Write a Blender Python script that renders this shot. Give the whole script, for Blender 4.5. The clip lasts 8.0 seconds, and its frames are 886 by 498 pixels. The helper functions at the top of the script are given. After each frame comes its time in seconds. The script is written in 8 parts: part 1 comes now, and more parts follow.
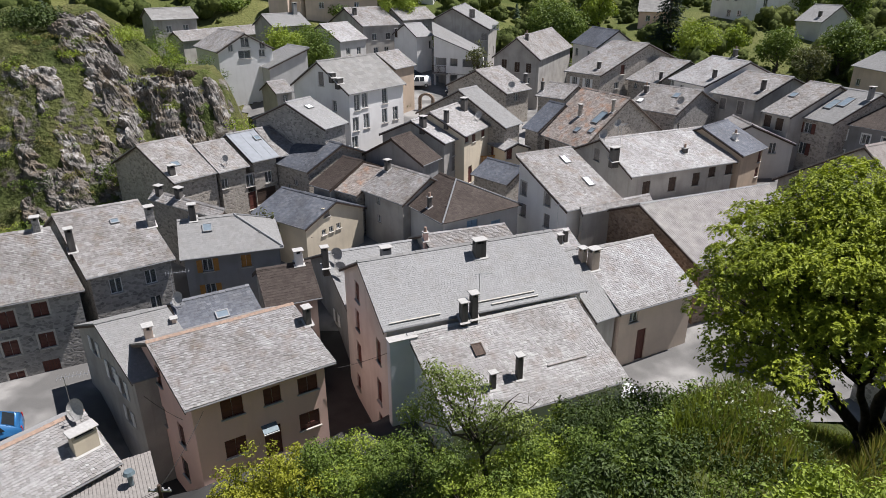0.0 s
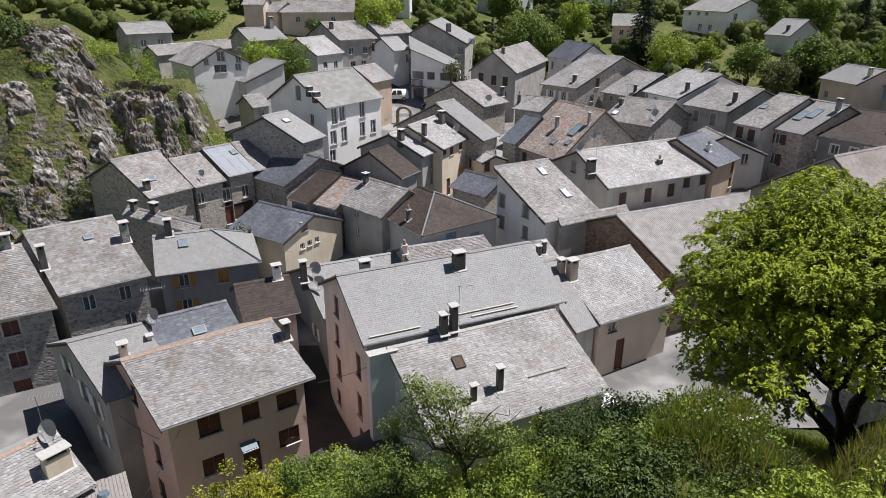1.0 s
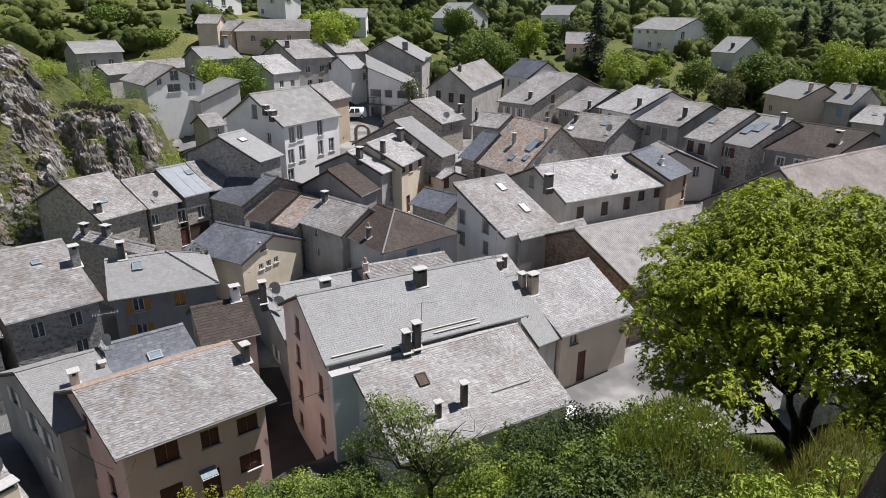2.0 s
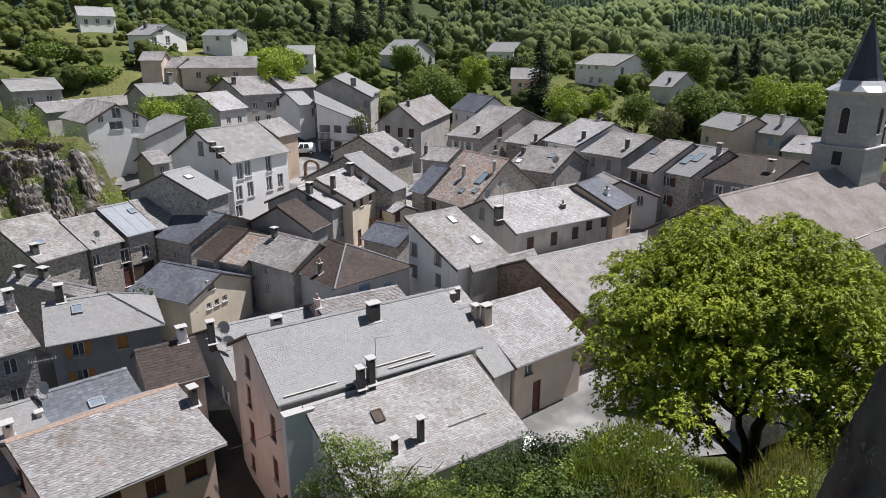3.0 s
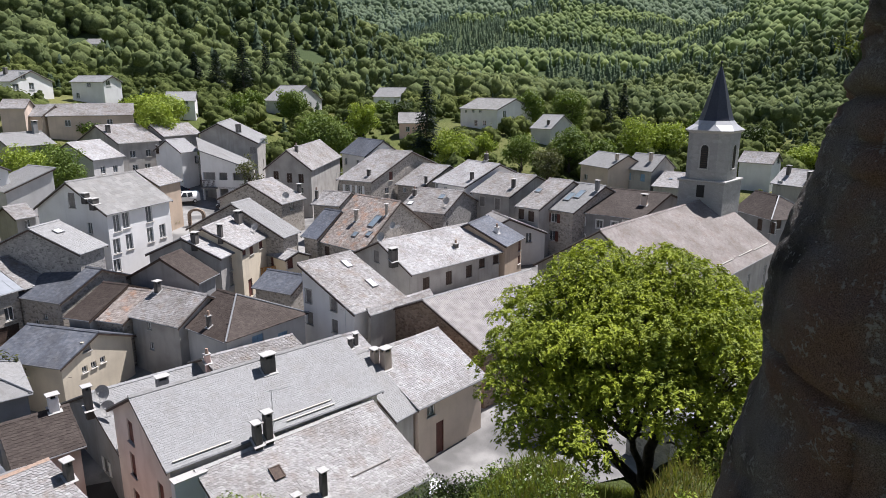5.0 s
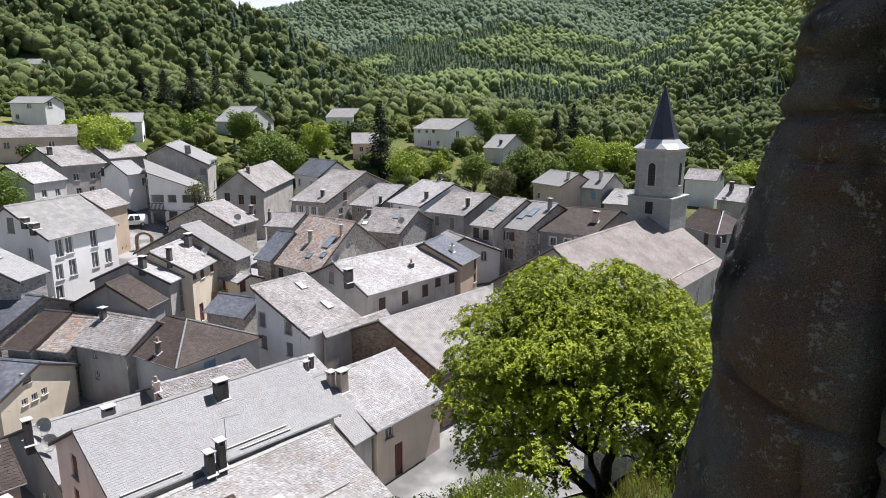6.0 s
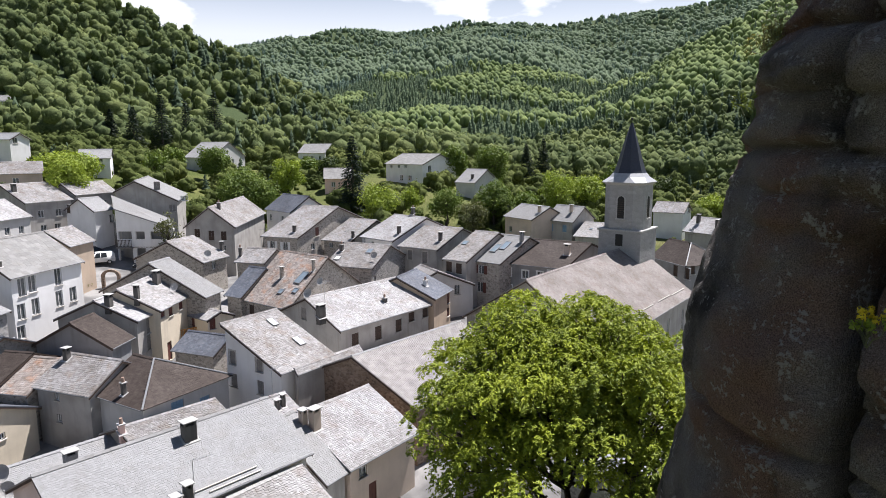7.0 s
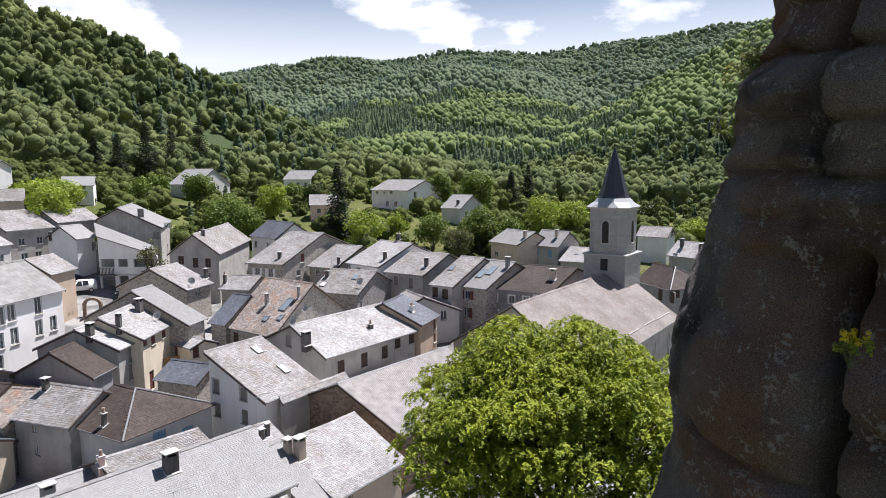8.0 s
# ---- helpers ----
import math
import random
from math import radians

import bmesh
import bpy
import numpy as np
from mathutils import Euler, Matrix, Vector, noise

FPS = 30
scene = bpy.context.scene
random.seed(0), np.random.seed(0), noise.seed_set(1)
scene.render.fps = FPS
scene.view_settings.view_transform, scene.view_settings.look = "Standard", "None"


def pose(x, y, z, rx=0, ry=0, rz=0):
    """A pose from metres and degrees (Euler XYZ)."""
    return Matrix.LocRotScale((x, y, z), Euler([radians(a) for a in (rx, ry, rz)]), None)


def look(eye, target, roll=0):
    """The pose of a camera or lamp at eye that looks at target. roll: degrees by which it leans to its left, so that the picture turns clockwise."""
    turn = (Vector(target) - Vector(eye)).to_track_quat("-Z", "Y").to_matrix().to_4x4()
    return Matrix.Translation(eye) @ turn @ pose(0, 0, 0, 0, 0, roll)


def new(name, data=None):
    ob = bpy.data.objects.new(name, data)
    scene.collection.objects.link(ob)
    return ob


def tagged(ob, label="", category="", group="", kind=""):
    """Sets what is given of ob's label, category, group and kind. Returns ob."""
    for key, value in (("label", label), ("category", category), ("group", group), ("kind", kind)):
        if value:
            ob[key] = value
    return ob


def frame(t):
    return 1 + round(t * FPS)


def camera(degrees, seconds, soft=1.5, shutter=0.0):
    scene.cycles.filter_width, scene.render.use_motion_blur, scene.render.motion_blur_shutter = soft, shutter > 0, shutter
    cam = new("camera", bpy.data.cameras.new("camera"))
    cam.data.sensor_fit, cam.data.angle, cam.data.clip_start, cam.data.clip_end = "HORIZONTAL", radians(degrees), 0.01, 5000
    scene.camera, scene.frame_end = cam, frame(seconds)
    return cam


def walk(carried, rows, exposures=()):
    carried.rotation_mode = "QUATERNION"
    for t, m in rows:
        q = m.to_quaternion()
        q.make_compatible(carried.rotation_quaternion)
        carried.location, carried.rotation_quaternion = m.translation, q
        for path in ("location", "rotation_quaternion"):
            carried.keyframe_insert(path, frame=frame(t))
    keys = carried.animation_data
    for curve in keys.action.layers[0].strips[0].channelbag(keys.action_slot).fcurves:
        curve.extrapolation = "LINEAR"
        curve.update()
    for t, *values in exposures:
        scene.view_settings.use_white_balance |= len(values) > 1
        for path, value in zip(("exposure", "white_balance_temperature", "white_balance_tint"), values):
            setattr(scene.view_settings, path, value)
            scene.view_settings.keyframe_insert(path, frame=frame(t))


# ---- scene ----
# camera: a hovering camera that turns to its right and lifts its view
cam = camera(68.17, 8.0, soft=0.9)
EYE = (0.0, 0.0, 25.0)
ROWS = [
    (0.0, 0.000, -23.148, 0.03),
    (0.5, -0.695, -22.634, 0.08),
    (1.0, -1.967, -22.045, 0.13),
    (1.5, -3.715, -21.526, 0.16),
    (2.8, -9.066, -18.296, 0.22),
    (3.0, -10.013, -17.669, 0.20),
    (3.5, -12.121, -16.332, 0.18),
    (4.0, -14.688, -15.293, 0.09),
    (4.5, -17.107, -14.563, 0.04),
    (6.0, -23.498, -12.267, -0.10),
    (6.5, -24.695, -10.839, -0.19),
    (7.0, -25.913, -9.290, -0.26),
    (7.5, -26.829, -8.096, -0.33),
    (8.0, -27.167, -7.057, -0.44),
]


def aim(yaw, pitch, roll):
    return pose(*EYE, 0, 0, yaw) @ pose(0, 0, 0, 90 + pitch) @ pose(0, 0, 0, 0, 0, roll)


walk(cam, [(t, aim(yaw, pitch, roll)) for t, yaw, pitch, roll in ROWS], exposures=((0.0, 0.54, 6350, 13), (3.5, 0.60, 6250, 14), (4.5, 0.68, 6200, 15), (6.0, 0.93, 6250, 14), (8.0, 0.95, 6250, 15)))

# daylight: high sun from behind the village on the right, blue sky with white clouds
SUN_HIGH, SUN_TURN = 64.0, 70.0
world = bpy.data.worlds.new("sky")
scene.world = world
world.use_nodes = True
wn, wl = world.node_tree.nodes, world.node_tree.links
sky = wn.new("ShaderNodeTexSky")
sky.sky_type = "NISHITA"
sky.sun_disc = False
sky.sun_elevation = radians(SUN_HIGH)
sky.sun_rotation = radians(SUN_TURN)
sky.altitude = 800
sky.dust_density = 0.7
# white clouds that close up towards the horizon
tc = wn.new("ShaderNodeTexCoord")
mp = wn.new("ShaderNodeMapping")
mp.inputs["Scale"].default_value = (1.0, 1.0, 2.6)
wl.new(tc.outputs["Generated"], mp.inputs["Vector"])
cloud = wn.new("ShaderNodeTexNoise")
cloud.inputs["Scale"].default_value = 3.4
cloud.inputs["Detail"].default_value = 8
wl.new(mp.outputs["Vector"], cloud.inputs["Vector"])
high = wn.new("ShaderNodeSeparateXYZ")
wl.new(tc.outputs["Generated"], high.inputs["Vector"])
band = wn.new("ShaderNodeMath")
band.operation = "MULTIPLY_ADD"
band.inputs[1].default_value = -0.55
wl.new(high.outputs["Z"], band.inputs[0])
wl.new(cloud.outputs["Fac"], band.inputs[2])
cr = wn.new("ShaderNodeValToRGB")
cr.color_ramp.elements[0].position = 0.43
cr.color_ramp.elements[1].position = 0.49
wl.new(band.outputs["Value"], cr.inputs["Fac"])
cmix = wn.new("ShaderNodeMixRGB")
cmix.inputs["Color2"].default_value = (12.2, 12.6, 12.9, 1)
veil = wn.new("ShaderNodeMapRange")
veil.inputs["From Min"].default_value, veil.inputs["From Max"].default_value = 0.15, 0.27
veil.inputs["To Min"].default_value, veil.inputs["To Max"].default_value = 0.80, 0.0
wl.new(high.outputs["Z"], veil.inputs["Value"])
thick = wn.new("ShaderNodeMath")
thick.operation = "MAXIMUM"
wl.new(cr.outputs["Color"], thick.inputs[0])
wl.new(veil.outputs["Result"], thick.inputs[1])
wl.new(thick.outputs["Value"], cmix.inputs["Fac"])
wl.new(sky.outputs["Color"], cmix.inputs["Color1"])
wl.new(cmix.outputs["Color"], wn["Background"].inputs["Color"])
wn["Background"].inputs["Strength"].default_value = 0.046

sun = new("sun", bpy.data.lights.new("sun", "SUN"))
sun.data.energy = 5.0
sun.data.angle = radians(0.5)
sun.data.color = (1.0, 0.965, 0.925)
_h, _t = radians(SUN_HIGH), radians(SUN_TURN)
SUN_DIR = Vector((math.sin(_t) * math.cos(_h), math.cos(_t) * math.cos(_h), math.sin(_h)))
sun.matrix_world = look(SUN_DIR * 200, (0, 0, 0))


# ---- materials ----
def nodes_of(name):
    m = bpy.data.materials.new(name)
    m.use_nodes = True
    nt = m.node_tree
    return m, nt.nodes, nt.links, nt.nodes["Principled BSDF"]


def noise_node(n, l, scale, detail=4, coord="Object", stretch=None):
    t = n.new("ShaderNodeTexCoord")
    x = n.new("ShaderNodeTexNoise")
    x.inputs["Scale"].default_value, x.inputs["Detail"].default_value = scale, detail
    if stretch:
        mp = n.new("ShaderNodeMapping")
        mp.inputs["Scale"].default_value = stretch
        l.new(t.outputs[coord], mp.inputs["Vector"])
        l.new(mp.outputs["Vector"], x.inputs["Vector"])
    else:
        l.new(t.outputs[coord], x.inputs["Vector"])
    return x.outputs["Fac"]


def ramp(n, l, fac, *stops):
    r = n.new("ShaderNodeValToRGB")
    e = r.color_ramp.elements
    while len(e) < len(stops):
        e.new(0.5)
    for q, (p, c) in zip(e, stops):
        q.position, q.color = p, (*c, 1)
    l.new(fac, r.inputs["Fac"])
    return r.outputs["Color"]


def mix(n, l, fac, a, b, kind="MIX"):
    m = n.new("ShaderNodeMixRGB")
    m.blend_type = kind
    for k, v in (("Fac", fac), ("Color1", a), ("Color2", b)):
        if isinstance(v, (int, float)):
            m.inputs[k].default_value = v
        elif isinstance(v, tuple):
            m.inputs[k].default_value = (*v, 1)
        else:
            l.new(v, m.inputs[k])
    return m.outputs["Color"]


def bump(n, l, bsdf, height, strength=0.4, distance=0.05):
    b = n.new("ShaderNodeBump")
    b.inputs["Strength"].default_value, b.inputs["Distance"].default_value = strength, distance
    l.new(height, b.inputs["Height"])
    l.new(b.outputs["Normal"], bsdf.inputs["Normal"])


def island(n):
    return n.new("ShaderNodeNewGeometry").outputs["Random Per Island"]


def slates_mat(name, dark, mid, light, pale=0.12, rough=0.75, stain=(0.16, 0.13, 0.09), stain_amount=0.35, single=False, wash_amount=0.6):
    """Stone or slate pieces: each its own tone, lichen and stains over several of them."""
    m, n, l, b = nodes_of(name)
    rnd = n.new("ShaderNodeObjectInfo").outputs["Random"] if single else island(n)
    tone = ramp(n, l, rnd, (0.0, dark), (0.5, mid), (1.0 - pale, tuple(0.6 * a + 0.4 * b for a, b in zip(mid, light))), (1.0, light))
    patch = noise_node(n, l, 0.9, 5)
    tone = mix(n, l, ramp(n, l, patch, (0.50, (0, 0, 0)), (0.72, (stain_amount,) * 3)), tone, stain)
    lichen = noise_node(n, l, 5.0, 7)
    crust = 0.25 + 0.3 * min(1.0, wash_amount)
    tone = mix(n, l, ramp(n, l, lichen, (0.52, (0, 0, 0)), (0.64, (crust,) * 3)), tone, light)
    grain = noise_node(n, l, 30.0, 3)
    tone = mix(n, l, 0.35, tone, ramp(n, l, grain, (0.2, (0.35, 0.35, 0.35)), (0.8, (0.9, 0.9, 0.9))), "OVERLAY")
    # whole roofs differ, and old wash marks run over them
    wash = noise_node(n, l, 0.28, 7)
    tone = mix(n, l, ramp(n, l, wash, (0.42, (0, 0, 0)), (0.62, (wash_amount,) * 3)), tone, mix(n, l, 1.0, tone, (0.60, 0.565, 0.53), "MULTIPLY"))
    fleck = noise_node(n, l, 3.2, 8)
    tone = mix(n, l, ramp(n, l, fleck, (0.55, (0, 0, 0)), (0.66, (wash_amount * 0.7,) * 3)), tone, mix(n, l, 1.0, tone, (0.62, 0.58, 0.54), "MULTIPLY"))
    if not single:
        own = n.new("ShaderNodeObjectInfo").outputs["Random"]
        tone = mix(n, l, 1.0, tone, ramp(n, l, own, (0.0, (0.82, 0.81, 0.80)), (0.5, (0.98, 0.965, 0.95)), (1.0, (1.04, 1.04, 1.05))), "MULTIPLY")
    l.new(tone, b.inputs["Base Color"])
    b.inputs["Roughness"].default_value = rough
    b.inputs["Specular IOR Level"].default_value = 0.22
    bump(n, l, b, grain, 0.35, 0.02)
    return m


def render_mat(name, base, dirt, dirt_amount=0.5, rough=0.9, scale=1.0):
    """Rendered wall: plaster with blotches, streaks that run down and a fine grain."""
    m, n, l, b = nodes_of(name)
    dirt_amount = min(0.9, dirt_amount * 1.45)
    blot = noise_node(n, l, 0.55 * scale, 8)
    streak = noise_node(n, l, 1.0, 4, stretch=(2.2, 2.2, 0.25))
    grain = noise_node(n, l, 22.0, 4)
    c = mix(n, l, ramp(n, l, blot, (0.40, (0, 0, 0)), (0.68, (dirt_amount,) * 3)), base, dirt)
    c = mix(n, l, ramp(n, l, streak, (0.52, (0, 0, 0)), (0.74, (dirt_amount * 0.8,) * 3)), c, dirt)
    c = mix(n, l, 0.25, c, ramp(n, l, grain, (0.25, (0.4, 0.4, 0.4)), (0.75, (0.62, 0.62, 0.62))), "OVERLAY")
    l.new(c, b.inputs["Base Color"])
    b.inputs["Roughness"].default_value = rough
    b.inputs["Specular IOR Level"].default_value = 0.2
    bump(n, l, b, grain, 0.4, 0.02)
    return m


def rubble_mat(name, tones, joint, scale=3.2):
    """Rubble masonry of field stones in lime mortar."""
    m, n, l, b = nodes_of(name)
    t = n.new("ShaderNodeTexCoord")
    mp = n.new("ShaderNodeMapping")
    mp.inputs["Scale"].default_value = (scale, scale, scale * 1.6)
    l.new(t.outputs["Object"], mp.inputs["Vector"])
    cell = n.new("ShaderNodeTexVoronoi")
    cell.inputs["Scale"].default_value = 1.0
    edge = n.new("ShaderNodeTexVoronoi")
    edge.feature = "DISTANCE_TO_EDGE"
    edge.inputs["Scale"].default_value = 1.0
    l.new(mp.outputs["Vector"], cell.inputs["Vector"])
    l.new(mp.outputs["Vector"], edge.inputs["Vector"])
    sep = n.new("ShaderNodeSeparateColor")
    l.new(cell.outputs["Color"], sep.inputs["Color"])
    stone = ramp(n, l, sep.outputs["Red"], (0.0, tones[0]), (0.5, tones[1]), (1.0, tones[2]))
    grain = noise_node(n, l, 14.0, 4)
    stone = mix(n, l, 0.4, stone, ramp(n, l, grain, (0.2, (0.3, 0.3, 0.3)), (0.8, (0.7, 0.7, 0.7))), "OVERLAY")
    c = mix(n, l, ramp(n, l, edge.outputs["Distance"], (0.02, (1, 1, 1)), (0.10, (0, 0, 0))), stone, joint)
    big = noise_node(n, l, 0.5, 5)
    c = mix(n, l, ramp(n, l, big, (0.5, (0, 0, 0)), (0.7, (0.55, 0.55, 0.55))), c, joint)
    l.new(c, b.inputs["Base Color"])
    b.inputs["Roughness"].default_value = 0.92
    bump(n, l, b, edge.outputs["Distance"], 0.7, 0.06)
    return m


def plain_mat(name, base, rough=0.7, metal=0.0, vary=0.3, scale=6.0, second=None):
    m, n, l, b = nodes_of(name)
    x = noise_node(n, l, scale, 5)
    lo = second or tuple(v * (1 - vary) for v in base)
    c = ramp(n, l, x, (0.3, lo), (0.7, base))
    l.new(c, b.inputs["Base Color"])
    b.inputs["Roughness"].default_value, b.inputs["Metallic"].default_value = rough, metal
    bump(n, l, b, x, 0.15, 0.02)
    return m


def leaf_mat(name, dark, light, through_light=0.35, rough=0.55):
    m, n, l, b = nodes_of(name)
    c = ramp(n, l, island(n), (0.0, dark), (1.0, light))
    big = mix(n, l, 0.55, noise_node(n, l, 0.35, 3), noise_node(n, l, 1.5, 3))
    c = mix(n, l, 0.68, c, ramp(n, l, big, (0.36, dark), (0.64, light)))
    l.new(c, b.inputs["Base Color"])
    b.inputs["Roughness"].default_value = rough
    b.inputs["Specular IOR Level"].default_value = 0.25
    tr = n.new("ShaderNodeBsdfTranslucent")
    l.new(mix(n, l, 1.0, c, (1.0, 1.0, 0.45), "MULTIPLY"), tr.inputs["Color"])
    ms = n.new("ShaderNodeMixShader")
    ms.inputs["Fac"].default_value = through_light
    l.new(b.outputs["BSDF"], ms.inputs[1])
    l.new(tr.outputs["BSDF"], ms.inputs[2])
    l.new(ms.outputs["Shader"], n["Material Output"].inputs["Surface"])
    return m


ROOF = {
    "lauze": slates_mat("stone slab roofing", (0.201, 0.194, 0.189), (0.270, 0.263, 0.258), (0.367, 0.364, 0.361), pale=0.06, stain=(0.185, 0.135, 0.095), stain_amount=0.65),
    "pale": slates_mat("pale stone slab roofing", (0.250, 0.247, 0.244), (0.319, 0.316, 0.314), (0.412, 0.411, 0.410), pale=0.07, stain=(0.21, 0.16, 0.12), wash_amount=0.5, stain_amount=0.45),
    "slate": slates_mat("smooth grey slate", (0.22, 0.222, 0.22), (0.24, 0.242, 0.24), (0.265, 0.267, 0.265), pale=0.2, rough=0.65, stain_amount=0.15, wash_amount=0.15),
    "dark": slates_mat("dark blue slate", (0.085, 0.095, 0.115), (0.105, 0.115, 0.135), (0.15, 0.16, 0.18), pale=0.2, rough=0.5, stain_amount=0.1),
    "brown": slates_mat("brown weathered slate", (0.046, 0.036, 0.031), (0.057, 0.045, 0.039), (0.080, 0.066, 0.057), pale=0.03, stain=(0.11, 0.09, 0.08), stain_amount=0.2),
    "rust": slates_mat("rust-stained stone slab", (0.18, 0.155, 0.138), (0.26, 0.230, 0.208), (0.38, 0.35, 0.325), pale=0.10, stain=(0.34, 0.185, 0.11), stain_amount=0.85),
    "metal": plain_mat("grey-blue sheet roofing", (0.25, 0.27, 0.295), 0.7, 0.0, 0.18, 1.6),
    "corrugated": plain_mat("pale corrugated fibre-cement sheet", (0.46, 0.43, 0.405), 0.85, 0, 0.35, 1.4),
    "fibre": slates_mat("pale fibre-cement roofing", (0.195, 0.195, 0.19), (0.225, 0.225, 0.219), (0.27, 0.27, 0.263), pale=0.2, rough=0.85, stain_amount=0.2, wash_amount=0.2),
    "pink": slates_mat("pinkish church slate", (0.245, 0.222, 0.208), (0.270, 0.246, 0.232), (0.315, 0.290, 0.275), pale=0.06, rough=0.8, stain=(0.22, 0.168, 0.14), stain_amount=0.55),
}
SLATE_SINGLE = slates_mat("single stone slab", (0.211, 0.203, 0.197), (0.289, 0.283, 0.278), (0.392, 0.389, 0.386), pale=0.06, stain=(0.19, 0.145, 0.105), stain_amount=0.6, single=True)
SLATE_SMOOTH = slates_mat("single grey slate", (0.225, 0.227, 0.225), (0.243, 0.245, 0.243), (0.268, 0.27, 0.268), pale=0.2, rough=0.6, stain_amount=0.08, single=True, wash_amount=0.12)
WALL = {
    "pink": render_mat("salmon render", (0.78, 0.54, 0.465), (0.66, 0.46, 0.395), 0.4),
    "cream": render_mat("cream render", (0.66, 0.58, 0.45), (0.48, 0.42, 0.33), 0.4),
    "palegrey": render_mat("pale grey render", (0.56, 0.55, 0.53), (0.42, 0.41, 0.39), 0.4),
    "white": render_mat("white render", (0.80, 0.79, 0.77), (0.66, 0.645, 0.62), 0.35),
    "palebeige": render_mat("pale beige render", (0.70, 0.655, 0.60), (0.56, 0.51, 0.46), 0.5),
    "bluish": render_mat("blue-grey cement render", (0.76, 0.775, 0.80), (0.64, 0.65, 0.68), 0.45),
    "chimney": render_mat("sooty chimney render", (0.15, 0.14, 0.13), (0.07, 0.065, 0.06), 0.6),
    "grey": render_mat("grey cement render", (0.42, 0.40, 0.37), (0.28, 0.265, 0.245), 0.55),
    "darkgrey": render_mat("dark grey render", (0.28, 0.28, 0.28), (0.20, 0.195, 0.19), 0.55),
    "beige": render_mat("beige render", (0.60, 0.49, 0.405), (0.47, 0.385, 0.32), 0.5),
    "ochre": render_mat("peach render", (0.52, 0.41, 0.31), (0.40, 0.32, 0.25), 0.5),
    "stone": rubble_mat("rubble stone wall", ((0.20, 0.178, 0.155), (0.33, 0.298, 0.255), (0.46, 0.41, 0.35)), (0.40, 0.37, 0.33)),
    "brownstone": rubble_mat("brown rubble wall", ((0.13, 0.092, 0.066), (0.21, 0.150, 0.108), (0.31, 0.238, 0.178)), (0.25, 0.195, 0.15)),
    "tower": rubble_mat("pale tower masonry", ((0.29, 0.285, 0.275), (0.325, 0.32, 0.31), (0.36, 0.355, 0.345)), (0.315, 0.31, 0.30), 1.4),
    "greystone": rubble_mat("grey rubble wall", ((0.15, 0.144, 0.138), (0.25, 0.238, 0.226), (0.38, 0.36, 0.338)), (0.33, 0.318, 0.298)),
}
M_DARKWOOD = plain_mat("dark weathered wood", (0.085, 0.055, 0.04), 0.8, 0, 0.5, 9)
M_REDWOOD = plain_mat("red-brown painted wood", (0.13, 0.042, 0.03), 0.65, 0, 0.35, 5)
M_ORANGEWOOD = plain_mat("orange varnished wood", (0.46, 0.22, 0.05), 0.55, 0, 0.3, 6)
M_BLUE = plain_mat("blue painted shutter", (0.22, 0.36, 0.50), 0.6, 0, 0.25, 5)
M_DULLTEAL = plain_mat("dull teal sheet", (0.15, 0.20, 0.225), 0.55, 0.2, 0.35, 6)
M_GREYWOOD = plain_mat("grey weathered shutter", (0.27, 0.25, 0.23), 0.8, 0, 0.3, 7)
M_WHITEWOOD = plain_mat("white painted wood", (0.74, 0.74, 0.72), 0.55, 0, 0.1, 5)
M_TRIM = plain_mat("pale stone surround", (0.55, 0.52, 0.47), 0.85, 0, 0.25, 6)
M_TERRACOTTA = plain_mat("terracotta ridge tile", (0.38, 0.27, 0.205), 0.85, 0, 0.35, 7)
M_CAP = plain_mat("pale cement cap", (0.44, 0.43, 0.41), 0.85, 0, 0.25, 8)
M_METAL = plain_mat("galvanised metal", (0.45, 0.46, 0.47), 0.45, 0.7, 0.2, 8)
M_ZINC = plain_mat("dull zinc gutter", (0.26, 0.265, 0.27), 0.55, 0.4, 0.25, 6)
M_BLACK = plain_mat("soot-black metal", (0.02, 0.02, 0.02), 0.6, 0.3, 0.2, 8)
mg, gn, gl, gb = nodes_of("window glass")
gb.inputs["Base Color"].default_value = (0.55, 0.6, 0.62, 1)
gb.inputs["Roughness"].default_value = 0.06
gb.inputs["Transmission Weight"].default_value = 0.85
M_GLASS = mg
M_SKYLIGHT = plain_mat("skylight glass", (0.20, 0.25, 0.29), 0.08, 0.0, 0.2, 3)


# ---- builders ----
def mesh_of(name, verts, faces, mats, smooth=False):
    me = bpy.data.meshes.new(name)
    me.from_pydata(verts, [], faces)
    for m in mats if isinstance(mats, (list, tuple)) else [mats]:
        me.materials.append(m)
    if smooth:
        me.polygons.foreach_set("use_smooth", [True] * len(me.polygons))
    me.update()
    return me


def bm_mesh(name, bm, mat, smooth=False):
    me = bpy.data.meshes.new(name)
    bmesh.ops.recalc_face_normals(bm, faces=bm.faces)
    bm.to_mesh(me)
    bm.free()
    me.materials.append(mat)
    if smooth:
        me.polygons.foreach_set("use_smooth", [True] * len(me.polygons))
    return me


def part(name, bm, mat, parent, label="", at=None, smooth=False):
    ob = new(name, bm_mesh(name, bm, mat, smooth) if isinstance(bm, bmesh.types.BMesh) else bm)
    ob.parent = parent
    if at is not None:
        ob.matrix_basis = at
    return tagged(ob, label)


